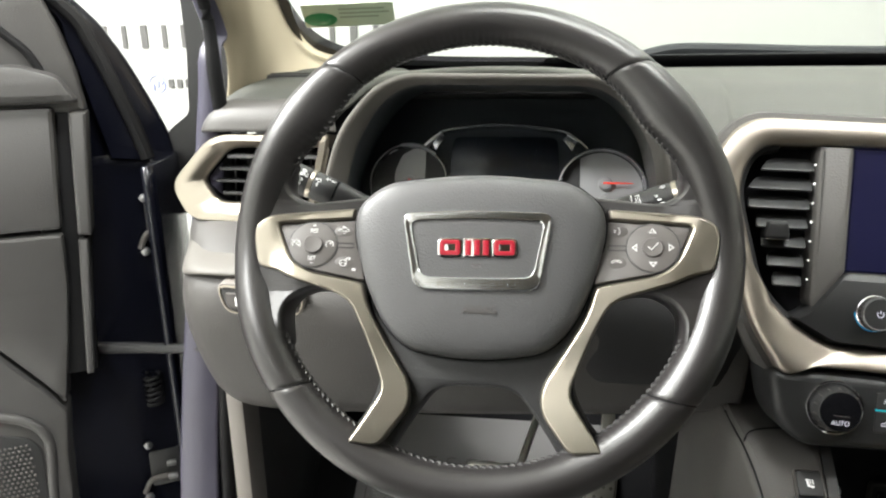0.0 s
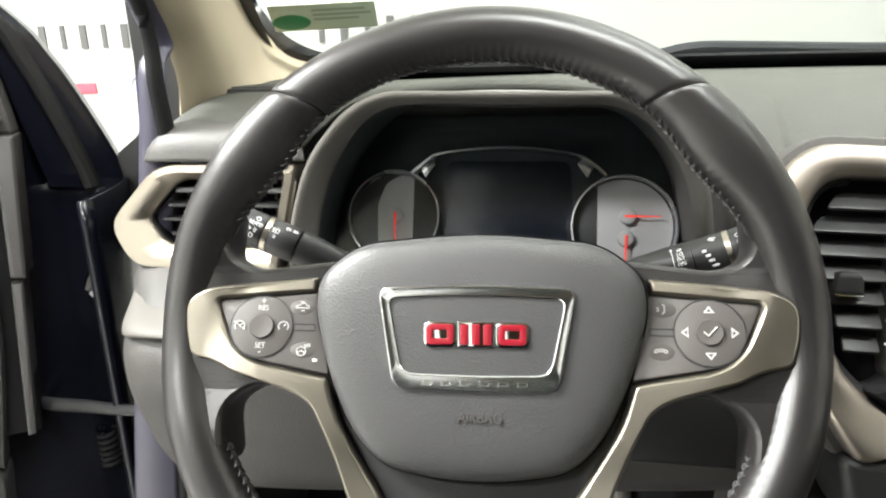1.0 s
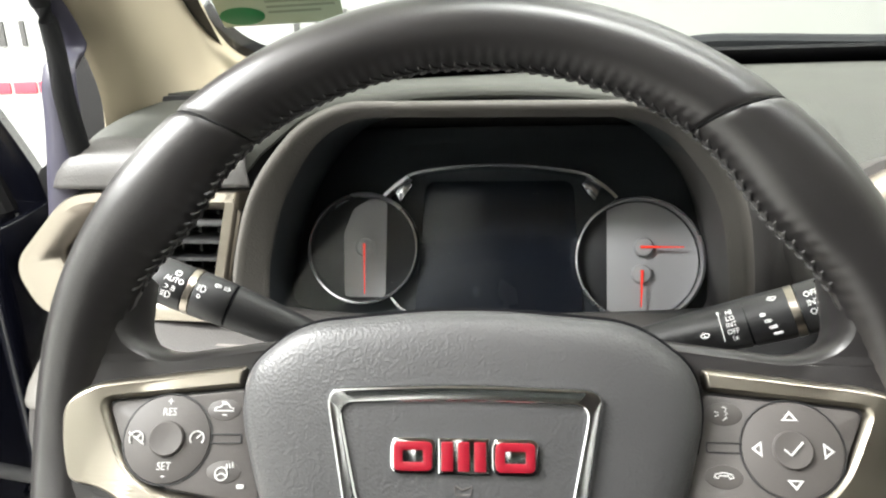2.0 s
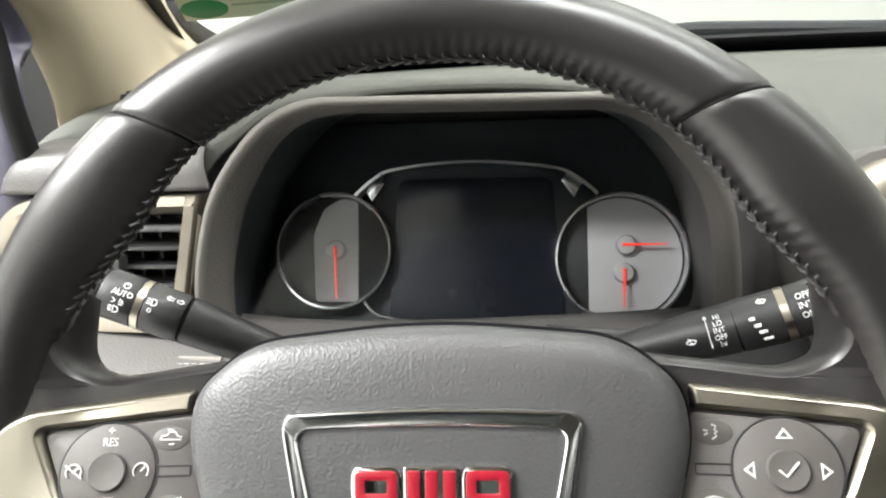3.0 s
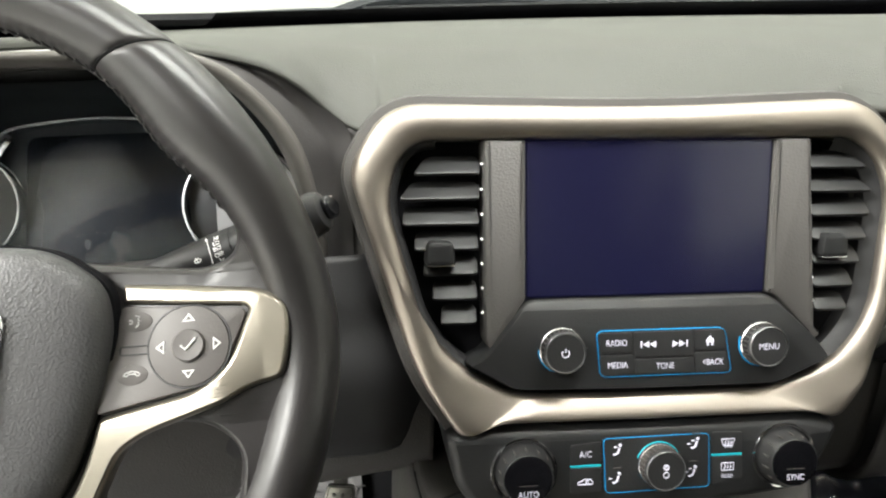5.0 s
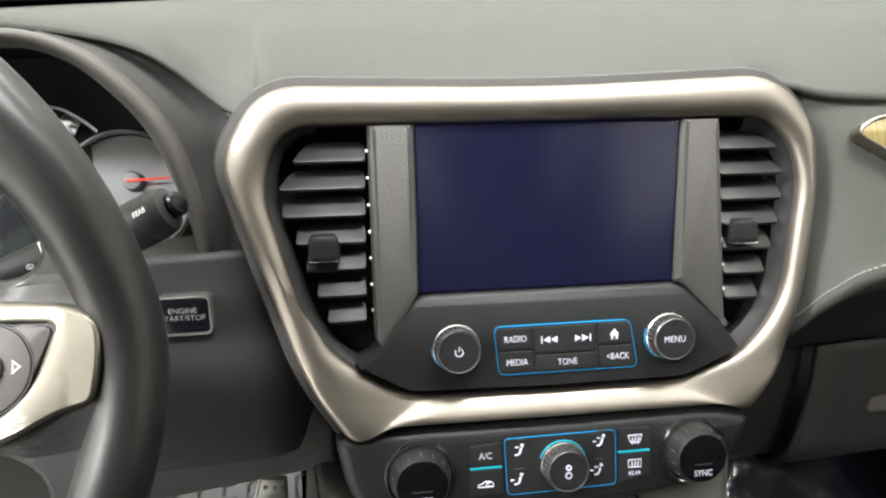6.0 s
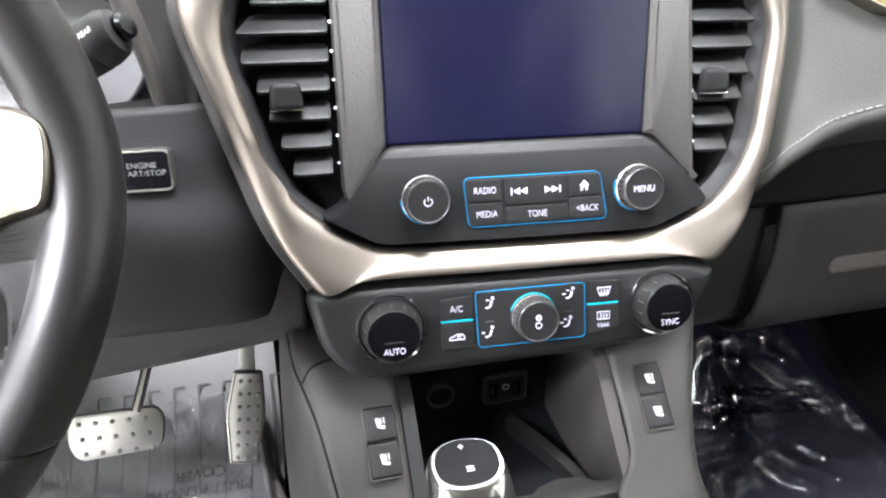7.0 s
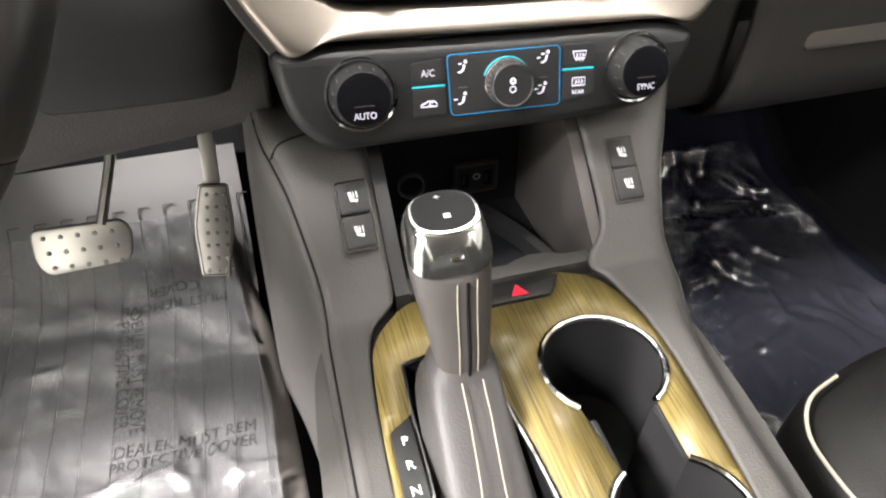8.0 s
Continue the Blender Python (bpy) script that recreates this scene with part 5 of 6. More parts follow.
# ---------------------------------------------------------------- centre stack
S_ROT = pose(0, 0, 0, 0, 0, -2) @ pose(0, 0, 0, 0, 1.9, 0)
tl = radians(15.6)
STACK = Matrix.Translation((0.4165, 0.698, 1.073)) @ S_ROT @ basis((0, 0, 0), (1, 0, 0), (0, math.sin(tl), math.cos(tl)))
stack = thing("centre_stack", STACK, "centre stack with satin bezel, blank display and round air vents", "centre stack")
bo = [(-186, 137, 26), (0, 134, 60), (160, 141, 26), (192, 108, 26), (195, 60, 30), (186, -22, 30), (172, -62, 20), (148, -97, 8), (128, -90, 10), (0, -90, 30), (-117, -89, 10), (-137, -101, 8), (-168, -54, 24), (-205, 64, 30), (-213, 92, 22)]
bi = [(-172, 111, 24), (0, 111, 60), (153, 112, 18), (172, 96, 18), (181, 68, 24), (171, -18, 26), (146, -53, 24), (96, -71, 30), (60, -71, 20), (0, -71, 30), (-60, -70, 20), (-100, -68, 30), (-138, -46, 26), (-162, -18, 24), (-187, 72, 24)]
ro, ri = rounded(bo, 10, 5), rounded(bi, 10, 5)
def between(f):
    """An outline between the outer (0) and the inner (1) edge of the bezel."""
    return [(a[0] * (1 - f) + b[0] * f, a[1] * (1 - f) + b[1] * f) for a, b in zip(ro, ri)]


def bezel_loop(f, n, low):
    """A loop of the bezel: height n above, low along the bottom band."""
    out = []
    for x, y in between(f):
        w = max(0.0, min(1.0, (-42 - y) / 34))
        w = w * w * (3 - 2 * w)
        out.append((x * K, y * K, (n * (1 - w) + low * w) * K))
    return out


bz = part("bezel", skin([at(inset(ro, -1), -26), at(ro, -8)] + [bezel_loop(*q) for q in ((0.03, -2.5, 4.0), (0.08, 1.2, 8.2), (0.14, 3.0, 9.8), (0.22, 4.4, 10.0), (0.36, 5.8, 9.0), (0.50, 6.5, 7.6), (0.62, 6.4, 6.2), (0.76, 5.2, 4.4), (0.88, 3.4, 2.7), (0.945, 1.6, 1.4), (0.985, -1.5, -1.0), (1.0, -5, -5))] + [at(ri, -30)], True), BEZELM, stack, "wide brushed champagne bezel", sharp=50)
bk = inset(ro, -7)
part("housing", skin([at(inset(bk, 10), -130), at(bk, -60), at(bk, -14), at(inset(bk, 2), -8), at(inset(bk, 9), -7), at(inset(bk, 9), -20)], True, True, False), SOFT, stack, "dark grey moulded housing")
part("face_panel", plate(inset(ri, -2), -30, -22, 1), DEEP, stack)

# moulded rims inside the bezel, round the outer side of each vent
for side in (-1, 1):
    pick = [i for i, p in enumerate(ri) if side * p[0] > 112 and p[1] > -58]
    i1, i2 = inset(ri, 3 if side < 0 else 5), inset(ri, 5 if side < 0 else 9)
    pick = sorted(pick, key=lambda i: math.atan2(ri[i][1] - 40, abs(ri[i][0]) - 100))
    part("vent_rim", skin([[(ri[i][0] * K, ri[i][1] * K, -0.0035) for i in pick], [(i1[i][0] * K, i1[i][1] * K, -0.006) for i in pick], [(i2[i][0] * K, i2[i][1] * K, -0.010) for i in pick], [(i2[i][0] * K, i2[i][1] * K, -0.028) for i in pick]], False), BLACKP, stack, "black moulded vent rim")
# display and its side fillers
part("display", plate(rounded([(-88, 0, 2), (88, 0, 2), (92, 110, 2), (-88, 110, 2)], 2, 3), -20, -1.5, 0.6), SCREEN, stack, "blank dark navy display")
for pts in ([(-119, 112), (-89, 112), (-89, -1), (-100, -18), (-114, -40), (-119, -30)], [(93, 112), (121, 112), (129, -38), (118, -26), (97, -4), (89, -1)]):
    part("side_filler", plate(rounded(pts, 2.5, 3), -24, 2.0, 5.0), SOFT, stack, "plain grey filler strip")
# control panel under the display, swelling outwards
cpn = [(-89, -1), (89, -1), (99, -6), (128, -34), (140, -50), (96, -69), (0, -69), (-98, -67), (-136, -45), (-122, -40), (-99, -12)]
o = rounded(cpn, 8, 5)
part("control_panel", skin([at(o, -24), at(o, -3), at(inset(o, 1), 0.5), [(x * K, y * K, (2.0 + 6.0 * min(1, max(0, -y - 4) / 25)) * K) for x, y in inset(o, 3)]], True, True, True), PANELB, stack, "black control panel")
PF = 8.3


def knob(parent, x, y, r, h, base_r, face_text="", size=0.006, material=KEYPL, light=None, n0=PF):
    kb = part("knob", lathe([(r * 1.05 * K, 0), (r * 1.05 * K, h * 0.25 * K), (r * K, h * 0.35 * K), (r * 0.97 * K, h * 0.9 * K), (r * 0.9 * K, h * K), (0.0, h * K)], 40), BLACKP if r < 14.9 else material, parent, "round black knob", pose(x * K, y * K, n0 * K, 0, 0, 0))
    part("knob_ring", lathe([(r * 0.985 * K, h * 0.80 * K), (r * 1.0 * K, h * 0.88 * K), (r * 0.985 * K, h * 0.97 * K), (r * 0.93 * K, h * 1.03 * K), (r * 0.885 * K, h * 1.0 * K)], 40), LIPM, kb, "dull metal lip")
    part("knob_band", lathe([(r * 1.04 * K, h * 0.06 * K), (r * 1.075 * K, h * 0.10 * K), (r * 1.075 * K, h * 0.24 * K), (r * 1.03 * K, h * 0.30 * K)], 40), RINGM, kb, "chrome band at the foot")
    part("knob_face", lathe([(r * 0.885 * K, h * 0.98 * K), (r * 0.88 * K, (h + 0.08) * K), (0.0, (h + 0.1) * K)], 32), BLACKP, kb)
    bm = bmesh.new()
    for i in range(28):
        a = 2 * math.pi * i / 28
        block(-0.0004, 0.0004, -0.0004, 0.0004, h * 0.36 * K, h * 0.82 * K, 0, bm)
        for v in bm.verts[-8:]:
            v.co += Vector((r * 0.99 * K * math.cos(a), r * 0.99 * K * math.sin(a), 0))
    part("knob_ribs", bm, KEYPL, kb)
    if light is not None:
        arc = [((r + 1.4) * K * math.cos(radians(a)), (r + 1.4) * K * math.sin(radians(a)), 0.0012) for a in range(light[1], light[2], 8)]
        part("light_ring", tube(arc, 0.00045, 6), light[0], kb, "lit blue ring")
    if face_text:
        lettering("knob_text", face_text, size, LIT, kb, pose(0, 0, (h + 0.2) * K), 0.0001, squash=0.9)
    return kb


k1 = knob(stack, -66.5, -35.5, 14.8, 13, 15, "", light=(BLUE, 180, 300))
part("power_mark", tube([(0.0026 * math.sin(radians(a)), 0.0026 * math.cos(radians(a)) - 0.0002, 0.0133) for a in range(35, 330, 20)], 0.0004, 5), LIT, k1)
part("power_mark", tube([(0, 0.0004, 0.0133), (0, 0.0034, 0.0133)], 0.0004, 5), LIT, k1)
knob(stack, 80.5, -36, 14.8, 13, 15, "MENU", 0.0062, light=(BLUE, 160, 290))
ro2 = rounded([(-41, -23.5), (54, -23.5), (60, -57), (-38, -57)], 5, 5)
pad = part("key_pad", plate(ro2, 0, PF + 0.6, 0.6), BLACKP, stack)
part("light_line", ring(ro2, inset(ro2, 0.45), 5, PF + 0.9, 0.3), BLUE, stack, "thin lit blue outline")
for pts in ([(-39, -25), (-15.5, -25), (-14.8, -39.5), (-38, -39.5)], [(-37.8, -41), (-14.6, -41), (-14, -55.6), (-36.8, -55.6)], [(-13.5, -25), (29, -25), (30, -43), (-12.6, -43)], [(-12.4, -44.6), (31, -44.6), (31.6, -55.6), (-12, -55.6)], [(31, -25), (52.5, -25), (54.2, -39.5), (31.6, -39.5)], [(31.8, -41), (54.6, -41), (57.6, -55.6), (32.4, -55.6)]):
    part("key", plate(rounded(pts, 1.2, 2), PF - 1, PF + 1.5, 0.4), BLACKP, pad)
ZT = (PF + 1.7) * K
for x, y, tx in ((-26.5, -32.5, "RADIO"), (-25.5, -48.5, "MEDIA"), (9.5, -50, "TONE"), (45, -48.5, "<BACK")):
    lettering("key_text", tx, 0.0063, LIT, pad, pose(x * K, y * K, ZT), 0.0001, squash=0.8)


def tri_mark(parent, x, y, s, d):
    part("skip_mark", plate([(x - d * s, y - s), (x + d * s, y), (x - d * s, y + s)], PF + 1.4, PF + 1.8, 0.05), LIT, parent)


for x, d in ((-5, -1), (0, -1), (17, 1), (22, 1)):
    tri_mark(pad, x, -34, 2.4, d)
for x in (-8.4, 25.4):
    part("skip_mark", plate([(x - 0.5, -36.4), (x + 0.5, -36.4), (x + 0.5, -31.6), (x - 0.5, -31.6)], PF + 1.4, PF + 1.8, 0.05), LIT, pad)
part("home_mark", plate([(39, -33), (42.5, -29), (46, -33), (45, -33), (45, -36.3), (43.4, -36.3), (43.4, -34), (41.6, -34), (41.6, -36.3), (40, -36.3), (40, -33)], PF + 1.4, PF + 1.8, 0.02), LIT, pad)

# round-cornered air vents with slats and a slider
for side, x0, x1 in ((-1, -180, -121), (1, 122, 176)):
    vent = thing("air_vent", STACK, "black air vent with louvre slats in the centre stack", "air vent", "centre vents")
    sgn = side
    for i in range(7):
        y = 97 - i * 17.5
        if side < 0:
            out = x0 + (12 if i == 0 else 2 if i == 1 else 4 if i == 2 else 12 + (i - 3) * 6)
            xa, xb = out, -121 - i * 0.5
        else:
            out = x1 - (10 if i == 0 else 5 if i == 1 else 6 if i == 2 else 8 + (i - 3) * 4.5)
            xa, xb = 121 + i * 1.3, out
            y += 2
        tl_, tr_ = (xa + (10 if side < 0 and i < 2 else 2), xb - (10 if side > 0 and i < 2 else 0))
        pts0, pts1 = [(xa, y - 11), (xb, y - 11)], [(tl_, y + 1), (tr_, y + 1)]
        blade = rounded([(xa, 0, 3.5), (xb, 0, 3.5), (tr_, 16.5, 6), (tl_, 16.5, 6)], 4, 4)
        SL = basis((0, (y - 9.2) * K, -0.0015), (1, 0, 0), (0, 0.76, -0.65))
        part("vent_slat", plate(blade, -1.6, 0.9, 0.8), SLAT, vent, "", SL)
        xp = -119.8 if side < 0 else 121.0 + i * 1.3
        part("slat_pin", block((xp - 0.9) * K, (xp + 0.7) * K, (y - 3.2) * K, (y - 1.4) * K, -0.006, -0.0035, 0.0004), WHITE, vent, "small pale pivot pin")
    for i in range(5):
        xv = (x0 + 14 + i * 10) if side < 0 else (x0 + 4 + i * 9)
        part("vent_vane", block(xv * K, (xv + 1.2) * K, -0.022, 0.102, -0.0275, -0.0225, 0.0003), BLACKP, vent)
    tx = -150 if side < 0 else 140
    part("vent_tab", plate(rounded([(tx - 11, 24), (tx + 11, 24), (tx + 9, 42), (tx - 9, 42)], 5), -14, 5, 3.5), SLAT, vent, "black slider tab")
    part("tab_edge", plate(rounded([(tx - 10, 24), (tx + 10, 24), (tx + 9.5, 25.2), (tx - 9.5, 25.2)], 0.5, 2), -4, 3.2, 0.4), CHROME, vent, "thin chrome edge")

# climate panel
ho = [(-150, -94, 10), (-120, -91, 12), (0, -93, 40), (124, -91, 12), (150, -100, 10), (140, -122, 20), (120, -150, 14), (60, -156, 30), (-60, -160, 30), (-116, -162, 14), (-140, -140, 20)]
o = rounded(ho, 10, 5)
part("climate_panel", skin([at(o, -60), at(o, -4), at(inset(o, 1.5), 2), at(inset(o, 5), 5.5), at(inset(o, 9), 7.2)], True, True, True), PANELB, stack, "black climate control panel")
HF = 7.4
for x, y, tx in ((-93, -125, "AUTO"), (101.5, -123, "SYNC")):
    kb = part("knob", lathe([(0.0212, 0.0), (0.0210, 0.003), (0.0200, 0.0045), (0.0182, 0.0150), (0.0172, 0.0162), (0.0, 0.0162)], 48), BLACKP, stack, "round grey-black knob", pose(x * K, (y + 2) * K, (HF - 0.5) * K))
    part("knob_collar", lathe([(0.0213, 0), (0.0237, 0.0008), (0.0243, 0.0024), (0.0237, 0.0040), (0.0223, 0.0036), (0.0213, 0.0014)], 48), CHROME, kb, "thin chrome collar")
    for i in range(14):
        part("knob_rib", block(-0.0005, 0.0005, 0.0184, 0.0196, 0.0060, 0.0130, 0.0001), KEYPL, kb, "", pose(0, 0, 0, 0, 0, i * 360 / 14))
    part("knob_glass", lathe([(0.0174, 0.0158), (0.0168, 0.0170), (0.0150, 0.0173), (0.0, 0.0174)], 40), KNOBG, kb, "gloss black knob face")
    lettering("knob_text", tx, 0.0062, LIT, kb, pose(0, -0.0102, 0.0176), 0.0001, squash=0.85)
    part("knob_mark", block(-0.0065, 0.0065, -0.0040, -0.0036, 0.0173, 0.0176, 0), KEYPL, kb)
bxo = rounded([(-35, -102), (44.5, -101.5), (45.5, -142), (-33, -143)], 4, 5)
cpd = part("key_pad", plate(bxo, 0, HF + 0.6, 0.6), BLACKP, stack)
part("light_line", ring(bxo, inset(bxo, 0.5), 4, HF + 0.9, 0.3), BLUE, stack, "thin lit blue outline")
for pts in ([(-59, -106), (-36.5, -104), (-36.5, -120), (-59, -121)], [(-59, -123), (-36.5, -122.5), (-36, -141), (-59, -142)], [(46.5, -101), (69.5, -101.5), (70, -117), (46.8, -117.5)], [(46.8, -119.5), (70, -119), (70.5, -137), (47.2, -141)]):
    part("key", plate(rounded(pts, 2, 3), HF - 2, HF + 1.2, 0.5), BLACKP, cpd)
part("light_line", block(-0.059, -0.0365, -0.1222, -0.1210, 0.006, (HF + 1.3) * K, 0.0002), TEAL, stack)
part("light_line", block(0.0465, 0.0695, -0.1189, -0.1177, 0.006, (HF + 1.3) * K, 0.0002), TEAL, stack)
HZ = (HF + 1.4) * K
lettering("key_text", "A/C", 0.0066, LIT, cpd, pose(-0.048, -0.113, HZ), 0.0001, squash=0.85)
lettering("key_text", "REAR", 0.0042, LIT, cpd, pose(0.0585, -0.1345, HZ), 0.0001, squash=0.9)


def figure_mark(x, y, arrows):
    """A small seated figure with arrows at the face or the feet."""
    bm = tube([((x - 2.4) * K, (y - 3.2) * K, HZ), ((x - 0.2) * K, (y - 1.8) * K, HZ), ((x + 0.8) * K, (y + 1.8) * K, HZ)], [0.0006, 0.0008, 0.0009], 6)
    tube([((x - 2.4) * K, (y - 3.2) * K, HZ), ((x - 3.6) * K, (y - 2.6) * K, HZ)], 0.0006, 5, bm)
    lathe([(0.0012, -0.0003), (0.0012, 0.0003)], 10, pose((x + 1.4) * K, (y + 3.8) * K, HZ), bm)
    for dx, dy in arrows:
        tube([((x + dx) * K, (y + dy) * K, HZ), ((x + dx - 2.6) * K, (y + dy) * K, HZ)], [0.0002, 0.0007], 5, bm)
    part("air_mark", bm, LIT, cpd)


for x, y, a in ((-24, -111, ((-0.6, 2.6),)), (-24.5, -132, ((-3.6, 0.2),)), (34.0, -109, ((-0.6, 2.6), (-3.6, 0.2))), (32.5, -130, ((-3.6, 0.2), (-0.8, 2.6)))):
    figure_mark(x, y, a)
    part("mark_bar", block((x - 3) * K, (x + 3) * K, (y + 7.6) * K, (y + 8.2) * K, HZ - 0.0006, HZ, 0), KEYPL, cpd)
SCREENF = [[(-5, 3), (5, 3), (3.4, -2), (-3.4, -2), (-5, 3)]] + [[(dx, 1.6), (dx + 0.6, 0), (dx - 0.5, -1.6), (dx + 0.3, -3.6)] for dx in (-2.2, 0, 2.2)]
strokes("screen_mark", SCREENF, LIT, cpd, pose(0.0585, -0.1095, HZ), 0.00042)
SCREENR = [[(-4.6, 3), (4.6, 3), (4.6, -2.4), (-4.6, -2.4), (-4.6, 3)]] + [[(dx, 1.8), (dx + 0.6, 0.2), (dx - 0.4, -1.4)] for dx in (-2.2, 0, 2.2)]
strokes("screen_mark", SCREENR, LIT, cpd, pose(0.0585, -0.1275, HZ), 0.00042)
strokes("recirculation_mark", [[(-5.5, -1.4), (-5.3, 0.4), (-2.6, 0.9), (-0.8, 2.4), (3.6, 2.2), (5.2, 0.4), (5.2, -1.4), (-5.5, -1.4)], arc(1.4, 0.2, 1.2, 30, 330)], LIT, cpd, pose(-0.048, -0.1335, HZ), 0.00048)
fan = knob(stack, 6, -122.5, 15, 15, 17, "", light=(TEAL, 10, 170), n0=HF)
part("fan_mark", ring(circle(0, 2.8, 2.2, 14), circle(0, 2.8, 0.9, 14), 15.1, 15.6, 0.05), LIT, fan)
part("fan_mark", ring(circle(0, -2.6, 2.4, 14), circle(0, -2.6, 1.7, 14), 15.1, 15.6, 0.05), LIT, fan)

# ---------------------------------------------------------------- passenger side of the dashboard
rows = []
for x, prof in ((0.578, [(0.752, 1.208), (0.740, 1.15), (0.728, 1.08), (0.716, 1.015), (0.710, 0.998), (0.716, 0.988), (0.745, 0.98)]),
                (0.602, [(0.746, 1.203), (0.730, 1.15), (0.714, 1.09), (0.697, 1.038), (0.690, 1.022), (0.697, 1.010), (0.735, 1.0)]),
                (0.620, [(0.741, 1.200), (0.722, 1.155), (0.704, 1.10), (0.686, 1.064), (0.678, 1.050), (0.687, 1.034), (0.725, 1.018)]),
                (0.655, [(0.730, 1.192), (0.710, 1.158), (0.691, 1.12), (0.674, 1.088), (0.665, 1.074), (0.676, 1.056), (0.715, 1.032)]),
                (0.80, [(0.706, 1.182), (0.690, 1.16), (0.675, 1.13), (0.662, 1.107), (0.652, 1.095), (0.662, 1.076), (0.70, 1.045)]),
                (1.16, [(0.716, 1.178), (0.70, 1.16), (0.685, 1.14), (0.667, 1.122), (0.656, 1.112), (0.668, 1.096), (0.70, 1.06)])):
    rows.append([(x, *p) for p in prof])
pp = part("passenger_pad", loft(rows, 6, 5), DASHTOP, dash, "grey soft pad with a stitched lower edge")
solid(pp, 0.005)
ridge = spline([(r[4][0], r[4][1] - 0.001, r[4][2] + 0.003) for r in rows], 14)
bm = bmesh.new()
for i in range(len(ridge) - 1):
    a, b = Vector(ridge[i]), Vector(ridge[i + 1])
    steps = max(1, int((b - a).length / 0.005))
    for s in range(steps):
        p, q = a.lerp(b, (s + 0.15) / steps), a.lerp(b, (s + 0.8) / steps)
        tube([p + Vector((0, 0.0035, 0.0045)), q + Vector((0, 0.0035, 0.0045))], 0.0006, 5, bm)
th = part("stitching", bm, SEAMC, dash, "pale thread along the pad edge")
th["kind"] = "stuff"
# wooden strip let into the pad
strip = [(0.616, 1.165), (0.632, 1.174), (1.10, 1.170), (1.10, 1.130), (0.70, 1.131), (0.650, 1.142)]
so = rounded([((x - 0.62) * 1000, (z - 1.16) * 1000) for x, z in strip], 8, 5)
WS = basis((0.638, 0.704, 1.160), (1, -0.10, 0.0), (0, 0.52, 0.85))
part("strip_frame", ring(inset(so, -2), inset(so, 0.5), -8, 3.4, 1.2), SATIN, dash, "thin satin frame", WS)
part("wood_strip", plate(so, -8, 2.0, 1), WOOD, dash, "striped wood strip", WS)

glove = thing("glove_compartment", None, "closed black glove compartment below the passenger pad", "glove compartment")
bm = loft([[(x, 0.700, 1.045 + dz), (x, 0.712, 1.005 + dz * 0.5), (x, 0.72, 0.99)] for x, dz in ((0.565, -0.02), (0.66, 0.01), (0.80, 0.02), (1.16, 0.02))], 4, 3)
solid(part("upper_lip", bm, BLACKP, glove), 0.004)
bm = loft([[(x, 0.722, 0.985), (x, 0.720, 0.93), (x, 0.735, 0.86), (x, 0.80, 0.83), (x, 0.95, 0.83)] for x in (0.652, 0.80, 0.95, 1.15)], 4, 4)
solid(part("lid", bm, KNEE, glove, "black grained lid"), 0.006)
bm = loft([[(x, 0.735, 0.985), (x, 0.735, 0.93), (x, 0.75, 0.86), (x, 0.82, 0.84)] for x in (0.555, 0.60, 0.648)], 4, 4)
solid(part("side_panel", bm, KNEE, glove), 0.006)
part("handle", plate(rounded([(-90, -9), (70, -9), (70, 11), (-90, 11)], 8), 0, 8, 3), GREYP, glove, "smooth grey handle", basis((0.80, 0.721, 0.922), (1, 0, 0), (0, 0.1, 1)))

# ---------------------------------------------------------------- centre console
console = thing("centre_console", None, "grey centre console with wood trim and cup holders", "centre console")
# crown line of the console, from the dashboard back along the wood
CROWN = [(0.86, 0.930), (0.79, 0.922), (0.73, 0.917), (0.700, 0.912), (0.684, 0.904), (0.660, 0.884), (0.62, 0.846), (0.598, 0.829), (0.575, 0.8235), (0.50, 0.8225), (0.30, 0.8225), (-0.10, 0.8225)]
SEAM_X = (0.248, 0.246, 0.246, 0.249, 0.254, 0.262, 0.2705, 0.2715, 0.270, 0.269, 0.267, 0.267)
WOOD_L = (0.3205, 0.3205, 0.3205, 0.3205, 0.3205, 0.3205, 0.3205, 0.3185, 0.2975, 0.2895, 0.2855, 0.2835)
WOOD_R = (0.4865, 0.4865, 0.4865, 0.4865, 0.4865, 0.4865, 0.4860, 0.4680, 0.4800, 0.4885, 0.4745, 0.470)
EDGE_X = (0.660, 0.622, 0.588, 0.570, 0.562, 0.550, 0.538, 0.536, 0.533, 0.514, 0.503, 0.498)
# driver's side: shoulder panel up to its seam, then the flank below
rows = [[(x, y, z - 0.0030), (x + 0.003, y, z - 0.0008), (x + 0.007, y, z + 0.0002), ((x + e) / 2, y, z), (e, y, z)] for x, e, (y, z) in zip(SEAM_X, WOOD_L, CROWN)]
solid(part("shoulder_panel", loft(rows, 5, 4), SOFT, console, "grey-brown grained shoulder panel"), 0.005, -1.0)
rows = [[(x - 0.0012, y, z - 0.0036), (x - 0.005, y, z - 0.010), (x - 0.010, y, z - 0.032), (x - 0.014, y, z - 0.075), (x - 0.018, y, z - 0.14), (x - 0.024, y, max(0.56, z - 0.27))] for x, (y, z) in zip(SEAM_X, CROWN)]
solid(part("flank", loft(rows, 5, 4), SOFT, console, "grey grained flank"), 0.004, -1.0)
part("joint", tube(spline([(x - 0.0004, y, z - 0.0036) for x, (y, z) in zip(SEAM_X[2:], CROWN[2:])], 5), 0.0011, 6), RUBBER, console, "narrow dark joint")
